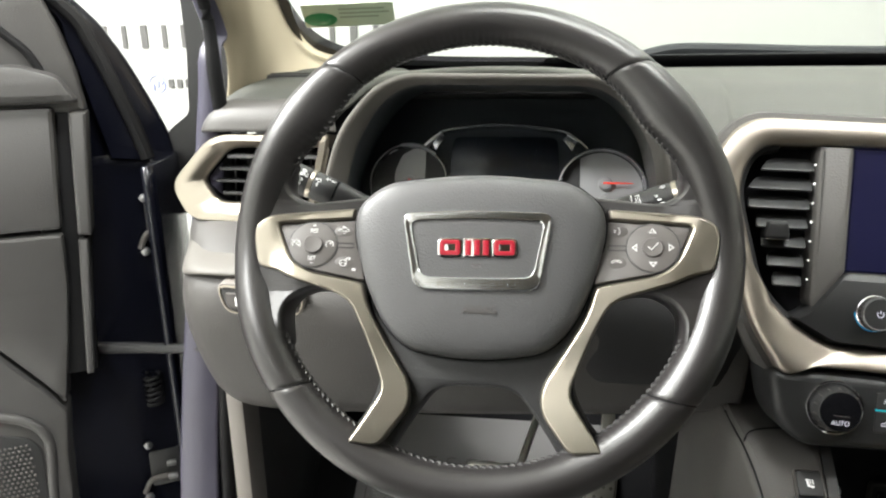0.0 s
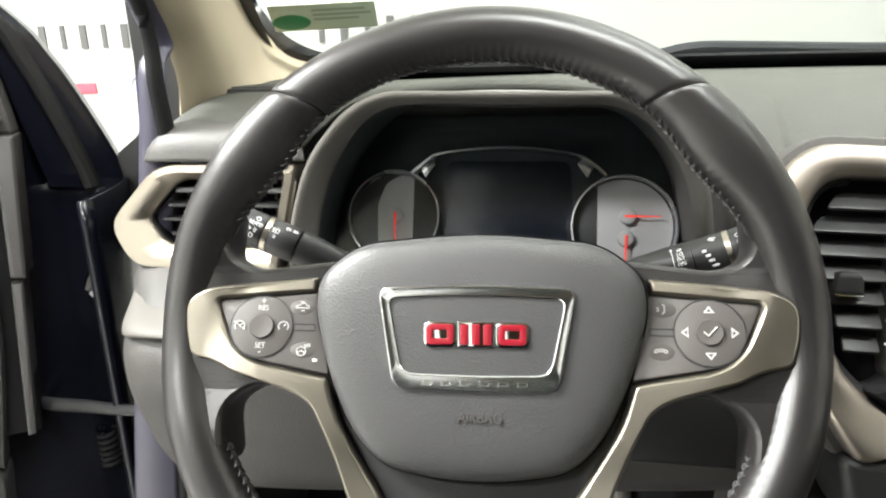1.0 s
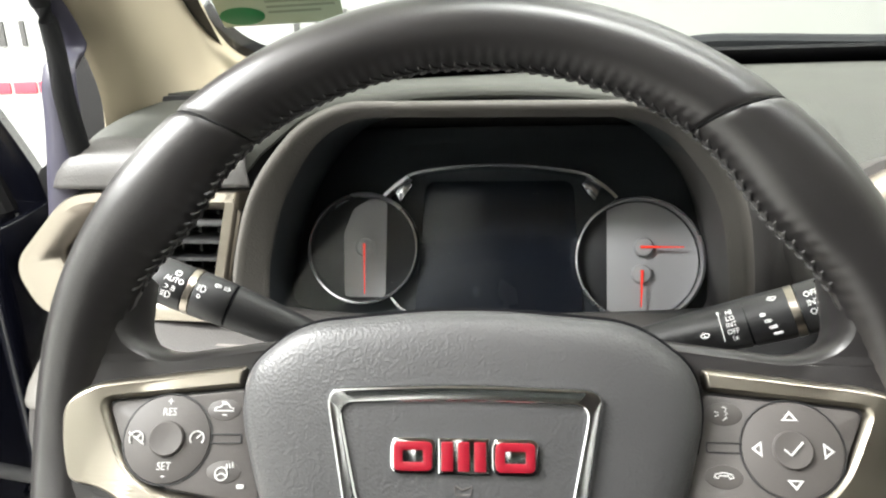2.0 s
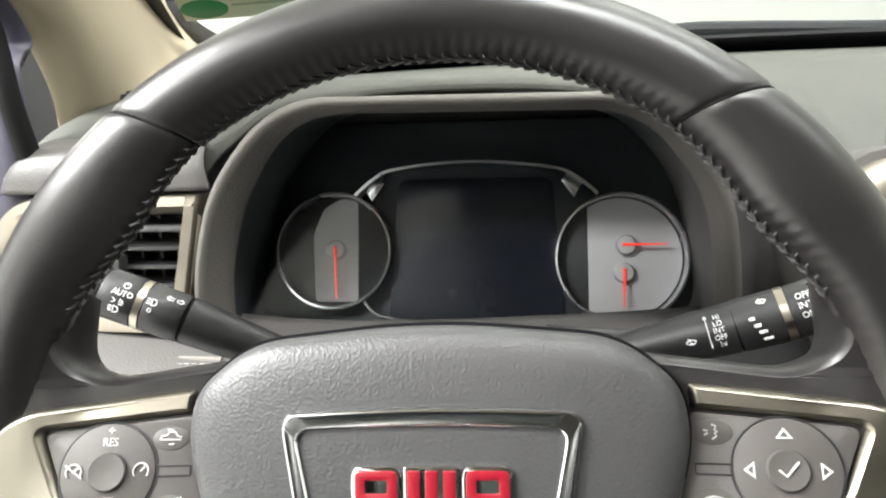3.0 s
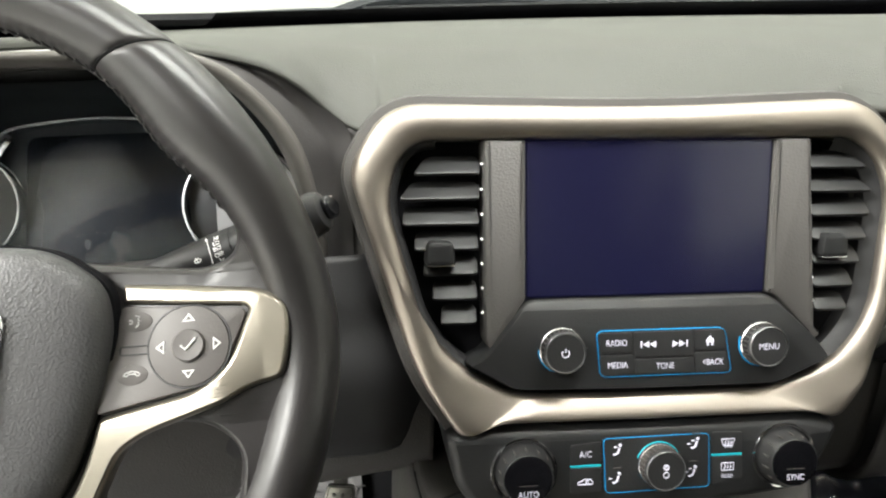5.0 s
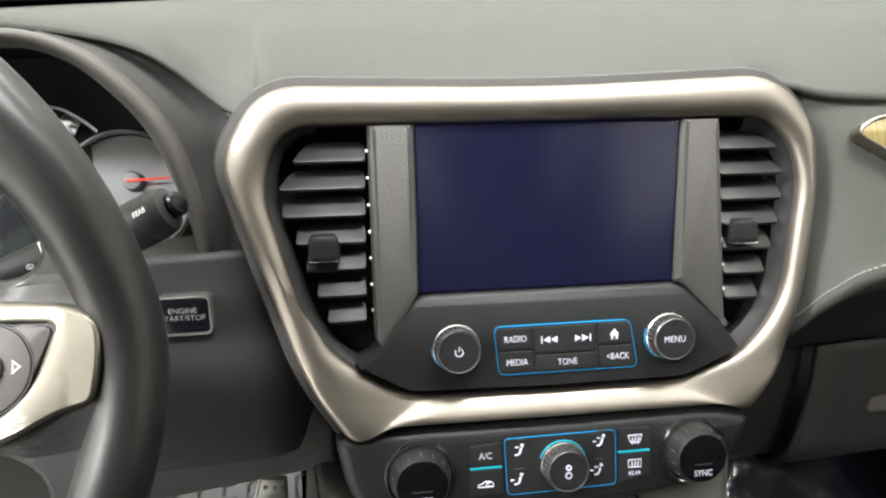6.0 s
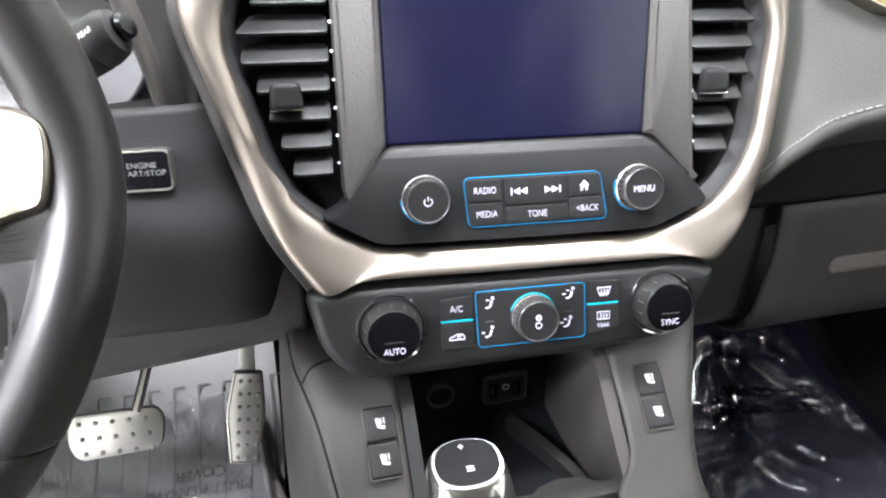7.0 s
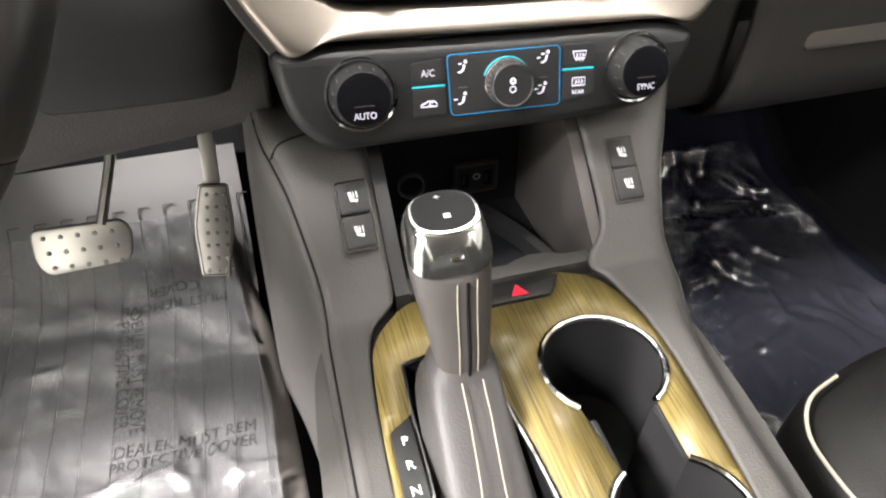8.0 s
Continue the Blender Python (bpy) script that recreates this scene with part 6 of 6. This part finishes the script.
part("joint", tube(spline([(0.2535, 0.686, 0.9052), (0.262, 0.696, 0.9108), (0.285, 0.7015, 0.9128), (0.3205, 0.703, 0.9130)], 6), 0.0010, 6), RUBBER, console, "narrow dark joint")
# passenger's side
rows = [[(e, y, z), ((e + x) / 2, y, z), (x - 0.008, y, z - 0.003), (x, y, z - 0.013), (x + 0.005, y, z - 0.05), (x + 0.006, y, z - 0.12), (x + 0.002, y, z - 0.20)] for x, e, (y, z) in zip(EDGE_X, WOOD_R, CROWN)]
solid(part("flank", loft(rows, 5, 4), SOFT, console, "grey grained flank"), 0.004, 1.0)
part("joint", tube(spline([(0.4975, 0.686, 0.9056), (0.4950, 0.660, 0.8846), (0.4905, 0.62, 0.8466), (0.4875, 0.600, 0.831), (0.480, 0.578, 0.8245)], 6), 0.0009, 6), RUBBER, console, "narrow dark joint")
part("tunnel", block(0.262, 0.512, -0.1, 1.2, 0.44, 0.74, 0.02), CARPET, console, "black carpeted tunnel")
# ramps with the seat heating keys, either side of the tray
RAMP = Vector((0, 0.75, 0.66)).normalized()
for xk0, xk1 in ((0.2940, 0.3155), (0.5030, 0.5235)):
    KM = basis(((xk0 + xk1) / 2, 0.6445, 0.8755), (1, 0, 0), RAMP)
    heat = thing("seat_heater_switch", KM, "pair of black seat heating keys on the console ramp", "switch", "seat heating keys")
    w = (xk1 - xk0) * 500
    bo2 = rounded([(-w - 1.5, -26), (w + 1.5, -26), (w + 1.5, 26), (-w - 1.5, 26)], 3, 3)
    part("key_frame", ring(bo2, inset(bo2, 1.2), -5, 1.6, 0.5), KEYPL, heat)
    for y0, y1 in ((-24, -1), (1, 24)):
        k = part("key", plate(rounded([(-w, y0), (w, y0), (w, y1), (-w, y1)], 2.5, 3), -5, 2.2, 0.8), BLACKP, heat)
        cy = (y0 + y1) / 2
        bm = tube([(-0.0022, (cy + 4) * K, 0.0024), (-0.0012, (cy - 2) * K, 0.0024), (0.0030, (cy - 3) * K, 0.0024)], 0.0013, 6)
        for q in range(2):
            tube([((0.5 + q * 2.2) * K, (cy + 4) * K, 0.0024), ((0.8 + q * 2.2) * K, (cy - 0.5) * K, 0.0024)], 0.0005, 5, bm)
        part("seat_mark", bm, WHITE, k)

# tray between the ramps: floor, sides, back, sockets
part("tray_floor", loft([[(x, 0.612, 0.800), (x, 0.64, 0.782), (x, 0.70, 0.770), (x, 0.79, 0.768)] for x in (0.325, 0.40, 0.485)], 3, 3), LINING, console)
part("tray_back", block(0.32, 0.50, 0.767, 0.80, 0.75, 0.93, 0.003), LINING, console)
for xs, mt in ((0.3215, BLACKP), (0.476, KEYPL)):
    line = [(0.80, 0.75), (0.80, 0.923), (0.70, 0.9125), (0.684, 0.9045), (0.660, 0.8845), (0.62, 0.8465), (0.60, 0.832), (0.60, 0.75)]
    part("tray_side", skin([[(xs, y, z) for y, z in line], [(xs + 0.010, y, z) for y, z in line]], True, True, True), mt, console, "edge strip of the tray")
part("tray_lip", block(0.322, 0.484, 0.604, 0.618, 0.808, 0.826, 0.004), SOFT, console)
line = spline([(0.432, 0.745, 0.778), (0.441, 0.715, 0.786), (0.455, 0.685, 0.786), (0.470, 0.655, 0.780), (0.476, 0.630, 0.776)], 6)
part("tray_divider", skin([[p + Vector((-0.004, -0.002, -0.012)) for p in line], [p + Vector((-0.004, -0.002, 0.004)) for p in line], [p + Vector((0.004, 0.002, 0.005)) for p in line], [p + Vector((0.006, 0.003, -0.012)) for p in line]], False), BLACKP, console, "curved black tray divider")
TB = basis((0.0, 0.766, 0.0), (1, 0, 0), (0, 0, 1))
part("power_socket", ring(circle(371, 804, 12.6), circle(371, 804, 11.5), 0, 5, 0.5), SOCKETM, console, "chrome-rimmed power socket", TB)
part("socket_well", plate(circle(371, 804, 11.1), 0, 1, 0.3), DEEP, console, "", TB)
uo = rounded([(411, 786), (455, 786), (455, 820), (411, 820)], 5, 4)
usb = part("usb_panel", plate(uo, 0, 6, 1.6), KEYPL, console, "dark grey socket panel", TB)
part("usb_face", plate(inset(uo, 3.5), 5, 6.6, 0.5), BLACKP, usb)
for ux in (422, 444):
    part("usb_port", plate(rounded([(ux - 4, 795), (ux + 4, 795), (ux + 4, 811), (ux - 4, 811)], 1, 2), 5.5, 7.0, 0.2), DEEP, usb)
    part("port_tongue", plate([(ux - 2.6, 799), (ux - 0.8, 799), (ux - 0.8, 808), (ux - 2.6, 808)], 6.5, 7.3, 0.2), KEYPL, usb)
part("jack_ring", ring(circle(433, 806, 3.4, 16), circle(433, 806, 2.4, 16), 5.5, 7.4, 0.3), WHITE, usb)
# wood top with holes
ZW = 0.823
wo = rounded([(330, 602, 14), (297, 572, 34), (291, 520, 40), (287, 430, 20), (284, 250, 10), (470, 250, 10), (482, 400, 20), (489, 480, 30), (489, 548, 34), (472, 590, 26), (440, 604, 8), (436, 580, 8), (384, 580, 6), (372, 600, 6)], 8, 6)
cup = [(440 + 41 * math.cos(radians(a)), 511 + 41 * math.sin(radians(a))) for a in range(-62, 238, 12)]
cup2 = [(436 + 41 * math.cos(radians(a)), 398 + 41 * math.sin(radians(a))) for a in range(118, 422, 12)]
hole = cup + cup2
slot = rounded([(314, 545, 5), (364, 543, 6), (376, 400, 10), (374, 270, 8), (306, 270, 8), (306, 446, 3), (294, 450, 3), (294, 496, 4), (310, 506, 3)], 5, 4)
bm = bmesh.new()


def loop_edges(pts, z):
    vs = [bm.verts.new((x * K, y * K, z)) for x, y in pts]
    return [bm.edges.new((vs[i - 1], vs[i])) for i in range(len(vs))]


edges = loop_edges(wo, ZW) + loop_edges(hole, ZW) + loop_edges(slot, ZW)
bmesh.ops.triangle_fill(bm, use_beauty=True, edges=edges)
wt = part("wood_top", bm, WOOD, console, "striped ochre wood veneer")
solid(wt, 0.006)
part("top_base", block(0.262, 0.52, 0.22, 0.60, 0.60, 0.70, 0.002), BLACKP, console)
bm = skin([[(x * K, y * K, ZW - 0.004) for x, y in inset(wo, -1)], [(x * K, y * K, ZW - 0.009) for x, y in inset(wo, -1)], [(x * K, y * K, ZW - 0.016) for x, y in inset(wo, -40)]], True)
part("top_surround", bm, SOFT, console)
# cup wells and their chrome rims
bm = skin([[(x * K, y * K, ZW + 0.0005) for x, y in hole], [(x * K, y * K, ZW - 0.03) for x, y in inset(hole, 2)], [(x * K, y * K, ZW - 0.085) for x, y in inset(hole, 4)]], True, False, True)
part("cup_well", bm, BLACKP, console, "deep black double cup holder")
for arc in (cup, cup2):
    part("cup_rim", tube([(x * K, y * K, ZW + 0.0008) for x, y in arc], 0.0024, 8), CHROME, console, "chrome rim")
for sx in (415, 461):
    part("cup_divider", tube([(sx * K, 0.472, ZW - 0.004), (sx * K, 0.455, ZW - 0.004), (sx * K, 0.436, ZW - 0.004)], 0.004, 8), BLACKP, console)
# gear gate
bm = skin([[(x * K, y * K, ZW + 0.001) for x, y in slot], [(x * K, y * K, ZW - 0.02) for x, y in inset(slot, 1)]], True, False, True)
part("gate_well", bm, DEEP, console)
part("gate_frame", tube([(0.312, 0.545, ZW), (0.340, 0.549, ZW + 0.001), (0.364, 0.544, ZW), (0.373, 0.46, ZW), (0.377, 0.40, ZW), (0.376, 0.27, ZW)], 0.0020, 8), CHROME, console, "chrome gate edge")
part("gate_frame", tube([(0.313, 0.544, ZW), (0.310, 0.50, ZW), (0.309, 0.45, ZW), (0.307, 0.27, ZW)], 0.0014, 8), CHROME, console)
gp = part("gear_plate", plate(rounded([(294, 496), (308, 505), (307, 380), (291, 380)], 3, 3), ZW * 1000 - 6, ZW * 1000 + 1.2, 0.5), BLACKP, console, "black gear position plate")
for i, c in enumerate("PRND"):
    lettering("gear_text", c, 0.0085, WHITE, gp, pose(0.3015 - i * 0.0006, 0.488 - i * 0.0165, ZW + 0.0014), 0.0001)
hz = rounded([(381, 579), (432, 579), (445, 598), (381, 600)], 3, 3)
hb = part("hazard_button", plate(hz, ZW * 1000 - 10, ZW * 1000 + 3, 1.2), BLACKP, console, "black hazard warning button")
part("hazard_mark", plate([(403, 583), (416, 583), (409.5, 594)], ZW * 1000 + 2.8, ZW * 1000 + 3.4, 0.1), glow("hazard_red", (0.75, 0.02, 0.04), 0.35), hb, "red triangle")

# gear lever
lever = thing("gear_lever", None, "leather gear lever with a polished clear-topped knob", "gear lever")


def lev(y, z, x, hw, hd, n=32, p=2.6, slope=0.28):
    out = []
    for i in range(n):
        a = 2 * math.pi * i / n
        c, s = math.cos(a), math.sin(a)
        q = math.copysign(abs(s) ** (2 / p), s)
        out.append((x + hw * math.copysign(abs(c) ** (2 / p), c), y + hd * q, z + slope * hd * q))
    return out


GRIP = [(0.5165, 0.842, 0.3455, 0.0145, 0.0135), (0.5185, 0.853, 0.3450, 0.0160, 0.0148), (0.524, 0.872, 0.3445, 0.0190, 0.0172), (0.530, 0.892, 0.3435, 0.0216, 0.0194), (0.5345, 0.909, 0.3425, 0.0234, 0.0208), (0.538, 0.922, 0.342, 0.0240, 0.0214), (0.540, 0.930, 0.342, 0.0228, 0.0203)]
part("grip", skin([lev(*g) for g in GRIP], True, True, True), KEYPL, lever, "grey leather grip", sharp=60)
head = [lev(0.5395, 0.9265, 0.342, 0.0236, 0.0211, p=3.4, slope=0.30), lev(0.5397, 0.9278, 0.342, 0.0244, 0.0219, p=3.4, slope=0.30), lev(0.5405, 0.9305, 0.342, 0.0243, 0.0217, p=3.3, slope=0.28), lev(0.5430, 0.9375, 0.342, 0.0230, 0.0199, p=3.0, slope=0.20), lev(0.5455, 0.9430, 0.342, 0.0208, 0.0174, p=2.7, slope=0.14), lev(0.5460, 0.9442, 0.342, 0.0198, 0.0165, p=2.6, slope=0.14)]
part("knob_head", skin(head, True, True, True), CRYSTAL, lever, "polished clear and chrome head", sharp=35)
rim_l = [lev(0.5460, 0.9438, 0.342, 0.0200, 0.0167, p=2.5, slope=0.14), lev(0.5460, 0.9450, 0.342, 0.0196, 0.0163, p=2.5, slope=0.14), lev(0.5460, 0.9452, 0.342, 0.0186, 0.0153, p=2.5, slope=0.14)]
part("knob_ring", skin(rim_l, True, True, True), DIMCHROME, lever, "chrome ring")
cap_l = [lev(0.5465, 0.9444, 0.342, 0.0184, 0.0150, p=2.4, slope=0.14), lev(0.5465, 0.9460, 0.342, 0.0180, 0.0146, p=2.4, slope=0.14), lev(0.5465, 0.9464, 0.342, 0.0157, 0.0126, p=2.4, slope=0.14)]
part("knob_cap", skin(cap_l, True, True, True), CAPB, lever, "black cap with pale marks")
CAPU = (0, 1, 0.14)
strokes("cap_mark", [[(-1.6, 0), (1.6, 0)], [(0, -1.6), (0, 1.6)]], WHITE, lever, basis((0.3405, 0.5560, 0.9480), (1, 0, 0), CAPU), 0.0003)
for q in (0, 1):
    part("cap_mark", block(-0.0020, 0.0020, -0.0016 + q * 0.002, -0.0006 + q * 0.002, 0, 0.0002, 0), WHITE, lever, "", basis((0.3425, 0.5410, 0.9460), (1, 0, 0), CAPU))
part("knob_button", plate(rounded([(-4, -1.6), (4, -1.6), (4, 1.6), (-4, 1.6)], 1.2, 3), -1, 1.4, 0.6), CHROME, lever, "small chrome button", basis((0.3430, 0.5225, 0.9300), (1, 0, 0), (0, 0.62, 0.78)))
# three seams down the front of the grip
for d0, d1, mt in ((-0.0050, -0.0005, PIPING), (0.0008, 0.0055, RUBBER), (0.0062, 0.0115, PIPING)):
    line = []
    for i, (gy, gz, gx, hw, hd) in enumerate(GRIP[1:6]):
        d = d0 + (d1 - d0) * i / 4
        f = (1 - (abs(d) / hw) ** 2.6) ** (1 / 2.6)
        line.append((gx + d, gy - hd * f - 0.0002, gz - 0.28 * hd * f))
    part("grip_seam", tube(spline(line, 6), 0.00042 if mt is PIPING else 0.0011, 6), mt, lever, "pale thread seam" if mt is PIPING else "dark middle seam")
bt = [lev(0.455, 0.812, 0.340, 0.028, 0.085, 28, 3.5), lev(0.466, 0.822, 0.341, 0.0258, 0.072, 28, 3), lev(0.492, 0.836, 0.3425, 0.0232, 0.046, 28), lev(0.507, 0.846, 0.3435, 0.0225, 0.030, 28), lev(0.515, 0.852, 0.345, 0.0205, 0.0205, 28), lev(0.5185, 0.856, 0.345, 0.0168, 0.0155, 28), lev(0.519, 0.859, 0.345, 0.0150, 0.014, 28)]
part("boot", skin(bt, True, True, True), HOODIN, lever, "grey leather boot")
for dx in (-0.006, 0.007):
    part("boot_seam", tube([(0.3455 + dx, 0.4985, 0.8525), (0.3445 + dx, 0.478, 0.8425), (0.341 + dx, 0.446, 0.8300), (0.337 + dx * 1.3, 0.41, 0.812)], 0.0004, 6), PIPING, lever, "pale thread seam")

# ---------------------------------------------------------------- footwells
mat_d = thing("floor_mat", None, "grey ribbed rubber mat in the driver's footwell", "floor mat")
part("mat_edge", tube(spline([(0.210, 0.40, 0.462), (0.209, 0.66, 0.464), (0.200, 0.84, 0.466), (0.190, 0.95, 0.468), (0.172, 1.035, 0.472), (0.160, 1.12, 0.500)], 6), [0.014] * 20 + [0.0135 - 0.0010 * i for i in range(11)], 8, flat=0.5), GREYP, mat_d, "raised grey edge of the mat")
part("mat_sheet", loft([[(x, 0.30, 0.448), (x, 0.70, 0.450), (x, 0.98, 0.455), (x, 1.08, 0.475), (x, 1.15, 0.518), (x, 1.20, 0.568), (x, 1.225, 0.600)] for x in (-0.27, -0.1, 0.06, 0.192)], 4, 6), MATGREY, mat_d, "", sharp=80)
for i in range(13):
    x = -0.25 + i * 0.036
    part("mat_rib", tube(spline([(x, 0.32, 0.452), (x, 0.70, 0.454), (x, 0.98, 0.459), (x, 1.08, 0.479), (x, 1.15, 0.522), (x, 1.170, 0.541), (x + 0.006, 1.172, 0.543), (x + 0.016, 1.172, 0.543)], 4), 0.0010, 6), KEYPL, mat_d)

sheet = thing("protective_film", None, "crumpled clear plastic film with black print over the driver's mat", "plastic film")


def crumple(x, y, amp, seed, fine):
    """Height of a crumpled sheet: soft waves with sharp folds between them."""
    v = Vector((x * 6 + seed, y * 6, seed))
    w = v + Vector((0.5 * noise.noise(v * 1.7), 0.5 * noise.noise(v * 1.7 + Vector((9, 0, 0))), 0))
    fold = max(0.0, 1 - 2.2 * abs(noise.noise(w * 1.3))) ** 2 + fine * max(0.0, 1 - 2.4 * abs(noise.noise(w * 2.9 + Vector((4, 2, 0))))) ** 2 + 0.44 * fine * max(0.0, 1 - 2.5 * abs(noise.noise(w * 6.3))) ** 2
    return amp * (0.7 + 0.7 * noise.noise(v) + fold)


def film_sheet(x0, x1, y0, y1, zf, amp, seed, fine=0.5, nx=110, ny=150):
    return skin([[(x0(y0 + (y1 - y0) * j / ny) + (x1(y0 + (y1 - y0) * j / ny) - x0(y0 + (y1 - y0) * j / ny)) * i / nx,
                   y0 + (y1 - y0) * j / ny,
                   zf(y0 + (y1 - y0) * j / ny) + 0.012 + crumple(i / nx * 0.4 + x0(0.5), y0 + (y1 - y0) * j / ny, amp(y0 + (y1 - y0) * j / ny), seed, fine)) for i in range(nx + 1)] for j in range(ny + 1)], False)


def lay_print(ob, x0, x1, zf, amp, seed, fine):
    """Lays print on a crumpled sheet."""
    m, inv = ob.matrix_basis.copy(), ob.matrix_basis.inverted()
    for v in ob.data.vertices:
        p = m @ v.co
        f = (p.x - x0(p.y)) / (x1(p.y) - x0(p.y))
        p.z = zf(p.y) + 0.0128 + crumple(f * 0.4 + x0(0.5), p.y, amp(p.y), seed, fine) + (0.0002 if v.co.z > 0 else 0.0)
        v.co = inv @ p
    return ob


zfloor = lambda y: 0.462 + max(0, y - 1.0) ** 1.6 * 0.9
left_edge, right_edge = (lambda y: -0.24), (lambda y: 0.196 - 0.115 * max(0, y - 0.8))
folds = lambda y: 0.006 + 0.010 * max(0.0, min(1.0, (0.86 - y) / 0.12))
toward(part("film_sheet", film_sheet(left_edge, right_edge, 0.42, 1.16, zfloor, folds, 3.0), CLEAR, sheet, sharp=180), (0, 0, 1))
for x, y, rot, tx, sz in ((0.096, 0.773, -4, "DEALER MUST REM", 0.0225), (0.094, 0.753, -4, "PROTECTIVE COVER", 0.0212), (0.080, 1.0115, 177.7, "MUST REMOVE", 0.025), (0.079, 1.040, 179, "COVER", 0.0255), (0.033, 0.905, -87, "DEALER MUST REMOVE", 0.0234), (0.015, 0.905, -87, "PROTECTIVE COVER", 0.0234)):
    lay_print(lettering("film_print", tx, sz, BLACKINK, sheet, pose(x, y, zfloor(y), 0, 0, rot), 0.0001, squash=0.85), left_edge, right_edge, zfloor, folds, 3.0, 0.5)


brake = thing("brake_pedal", None, "brushed steel brake pedal pad with rubber studs", "pedal")
BP = basis((0.005, 1.0, 0.616), (1, 0, 0.02), (0, 0.42, 0.9))
bo3 = rounded([(-57, 34, 12), (50, 29, 14), (58, 12, 12), (50, -25, 14), (-50, -26, 14), (-60, -6, 12)], 10, 6)
part("pedal_pad", plate(bo3, -9, 0, 3.5), STEEL, brake, "brushed steel pad", BP)
for r in range(3):
    for c in range(5):
        part("pedal_stud", lathe([(0.0030, -0.001), (0.0030, 0.0010), (0.0020, 0.0016)], 12), STUDM, brake, "grey rubber stud", BP @ pose((-43 + c * 19.6 + r * 1.6) * K, (22 - r * 19.5 - c * 1.4) * K, 0))
part("pedal_arm", tube([(0.03, 1.012, 0.640), (0.055, 1.06, 0.70), (0.08, 1.12, 0.80), (0.08, 1.14, 0.93)], 0.0065, 8), STEEL, brake, "dull steel arm")
accel = thing("accelerator_pedal", None, "brushed steel accelerator pedal with raised studs", "pedal")
AP = basis((0.163, 1.025, 0.590), (1, 0.04, 0.03), (0, 0.42, 0.9))
ao = rounded([(-11, 66, 5), (25, 59, 5), (20, 0, 16), (-3, -65, 5), (-37, -57, 5), (-31, 11, 16)], 6, 5)
part("pedal_pad", plate(ao, -8, 0, 2.0), STEEL, accel, "brushed steel pad", AP)
part("pedal_edge", ring(inset(ao, 2.2), inset(ao, 3.6), -1, 1.2, 0.3), KEYPL, accel, "dark edge line", AP)
for r in range(7):
    for c in range(3):
        part("pedal_stud", lathe([(0.0028, -0.001), (0.0028, 0.0010), (0.0018, 0.0018)], 10), STUDM, accel, "raised stud", AP @ pose((-4.5 + c * 11.5 - r * 3.6) * K, (51 - c * 2.4 - r * 17) * K, 0))
part("pedal_arm", plate([(-5, 56), (15, 53), (26, 150), (6, 155)], -14, -7, 1.5), STEEL, accel, "dull steel arm", AP)

mat_p = tagged(part("floor_mat", loft([[(x, -0.1, 0.446), (x, 0.70, 0.452), (x, 1.02, 0.46), (x, 1.14, 0.52), (x, 1.24, 0.64)] for x in (0.66, 0.85, 1.1)], 4, 5), NAVY), "dark navy carpet mat in the passenger footwell", "floor mat")
solid(mat_p, 0.01)
ps = thing("protective_film", None, "crumpled clear plastic film over the passenger mat", "plastic film")
toward(part("film_sheet", film_sheet(lambda y: 0.65, lambda y: 1.05, 0.55, 1.12, zfloor, lambda y: 0.009, 11.0, 0.5), CLEARP, ps, sharp=180), (0, 0, 1))
for py, tx in ((0.98, "MUST REMOVE"), (1.02, "COVER")):
    lay_print(lettering("film_print", tx, 0.026, DEEP, ps, pose(0.93, py, 0.5, 0, 0, 170), 0.0001), lambda y: 0.65, lambda y: 1.05, zfloor, lambda y: 0.009, 11.0, 0.5)

# ---------------------------------------------------------------- passenger seat
seat = thing("passenger_seat", None, "black leather passenger seat with cream piping", "seat")


def seat_loop(z, gx, gy, r):
    pts = rounded([(0.572 - gx, -0.12), (1.08 + gx, -0.12), (1.08 + gx, 0.47 + gy, r), (0.98, 0.520 + gy, r), (0.70, 0.520 + gy, r), (0.572 - gx, 0.475 + gy, r)], 0.06, 6)
    return [(x, y, z) for x, y in pts]


part("cushion", skin([seat_loop(0.50, -0.01, -0.03, 0.06), seat_loop(0.60, 0.0, 0.0, 0.06), seat_loop(0.70, 0.006, 0.010, 0.07), seat_loop(0.735, 0.004, 0.008, 0.07), seat_loop(0.758, -0.015, -0.010, 0.06), seat_loop(0.770, -0.05, -0.05, 0.05), seat_loop(0.772, -0.09, -0.09, 0.05)], True, True, True), SEATL, seat, "black leather cushion", sharp=70)
pip = spline([(0.640, 0.498, 0.757), (0.608, 0.486, 0.756), (0.588, 0.462, 0.756), (0.582, 0.43, 0.757), (0.584, 0.36, 0.758), (0.586, 0.2, 0.758), (0.586, -0.1, 0.758)], 6)
part("piping", tube(pip, 0.0015, 8), PIPING, seat, "cream piping")
part("base", block(0.62, 1.06, -0.1, 0.42, 0.45, 0.55, 0.02), BLACKP, seat)
part("backrest", skin([[(x, y - 0.30 * 0 - 0.18, z) for x, y, z in ((0.60, 0.06, 0.70), (1.09, 0.06, 0.70), (1.09, -0.06, 0.70), (0.60, -0.06, 0.70))], [(x, y, z) for x, y, z in ((0.62, -0.22, 1.30), (1.07, -0.22, 1.30), (1.07, -0.32, 1.30), (0.62, -0.32, 1.30))]], True, True, True), SEATL, seat)
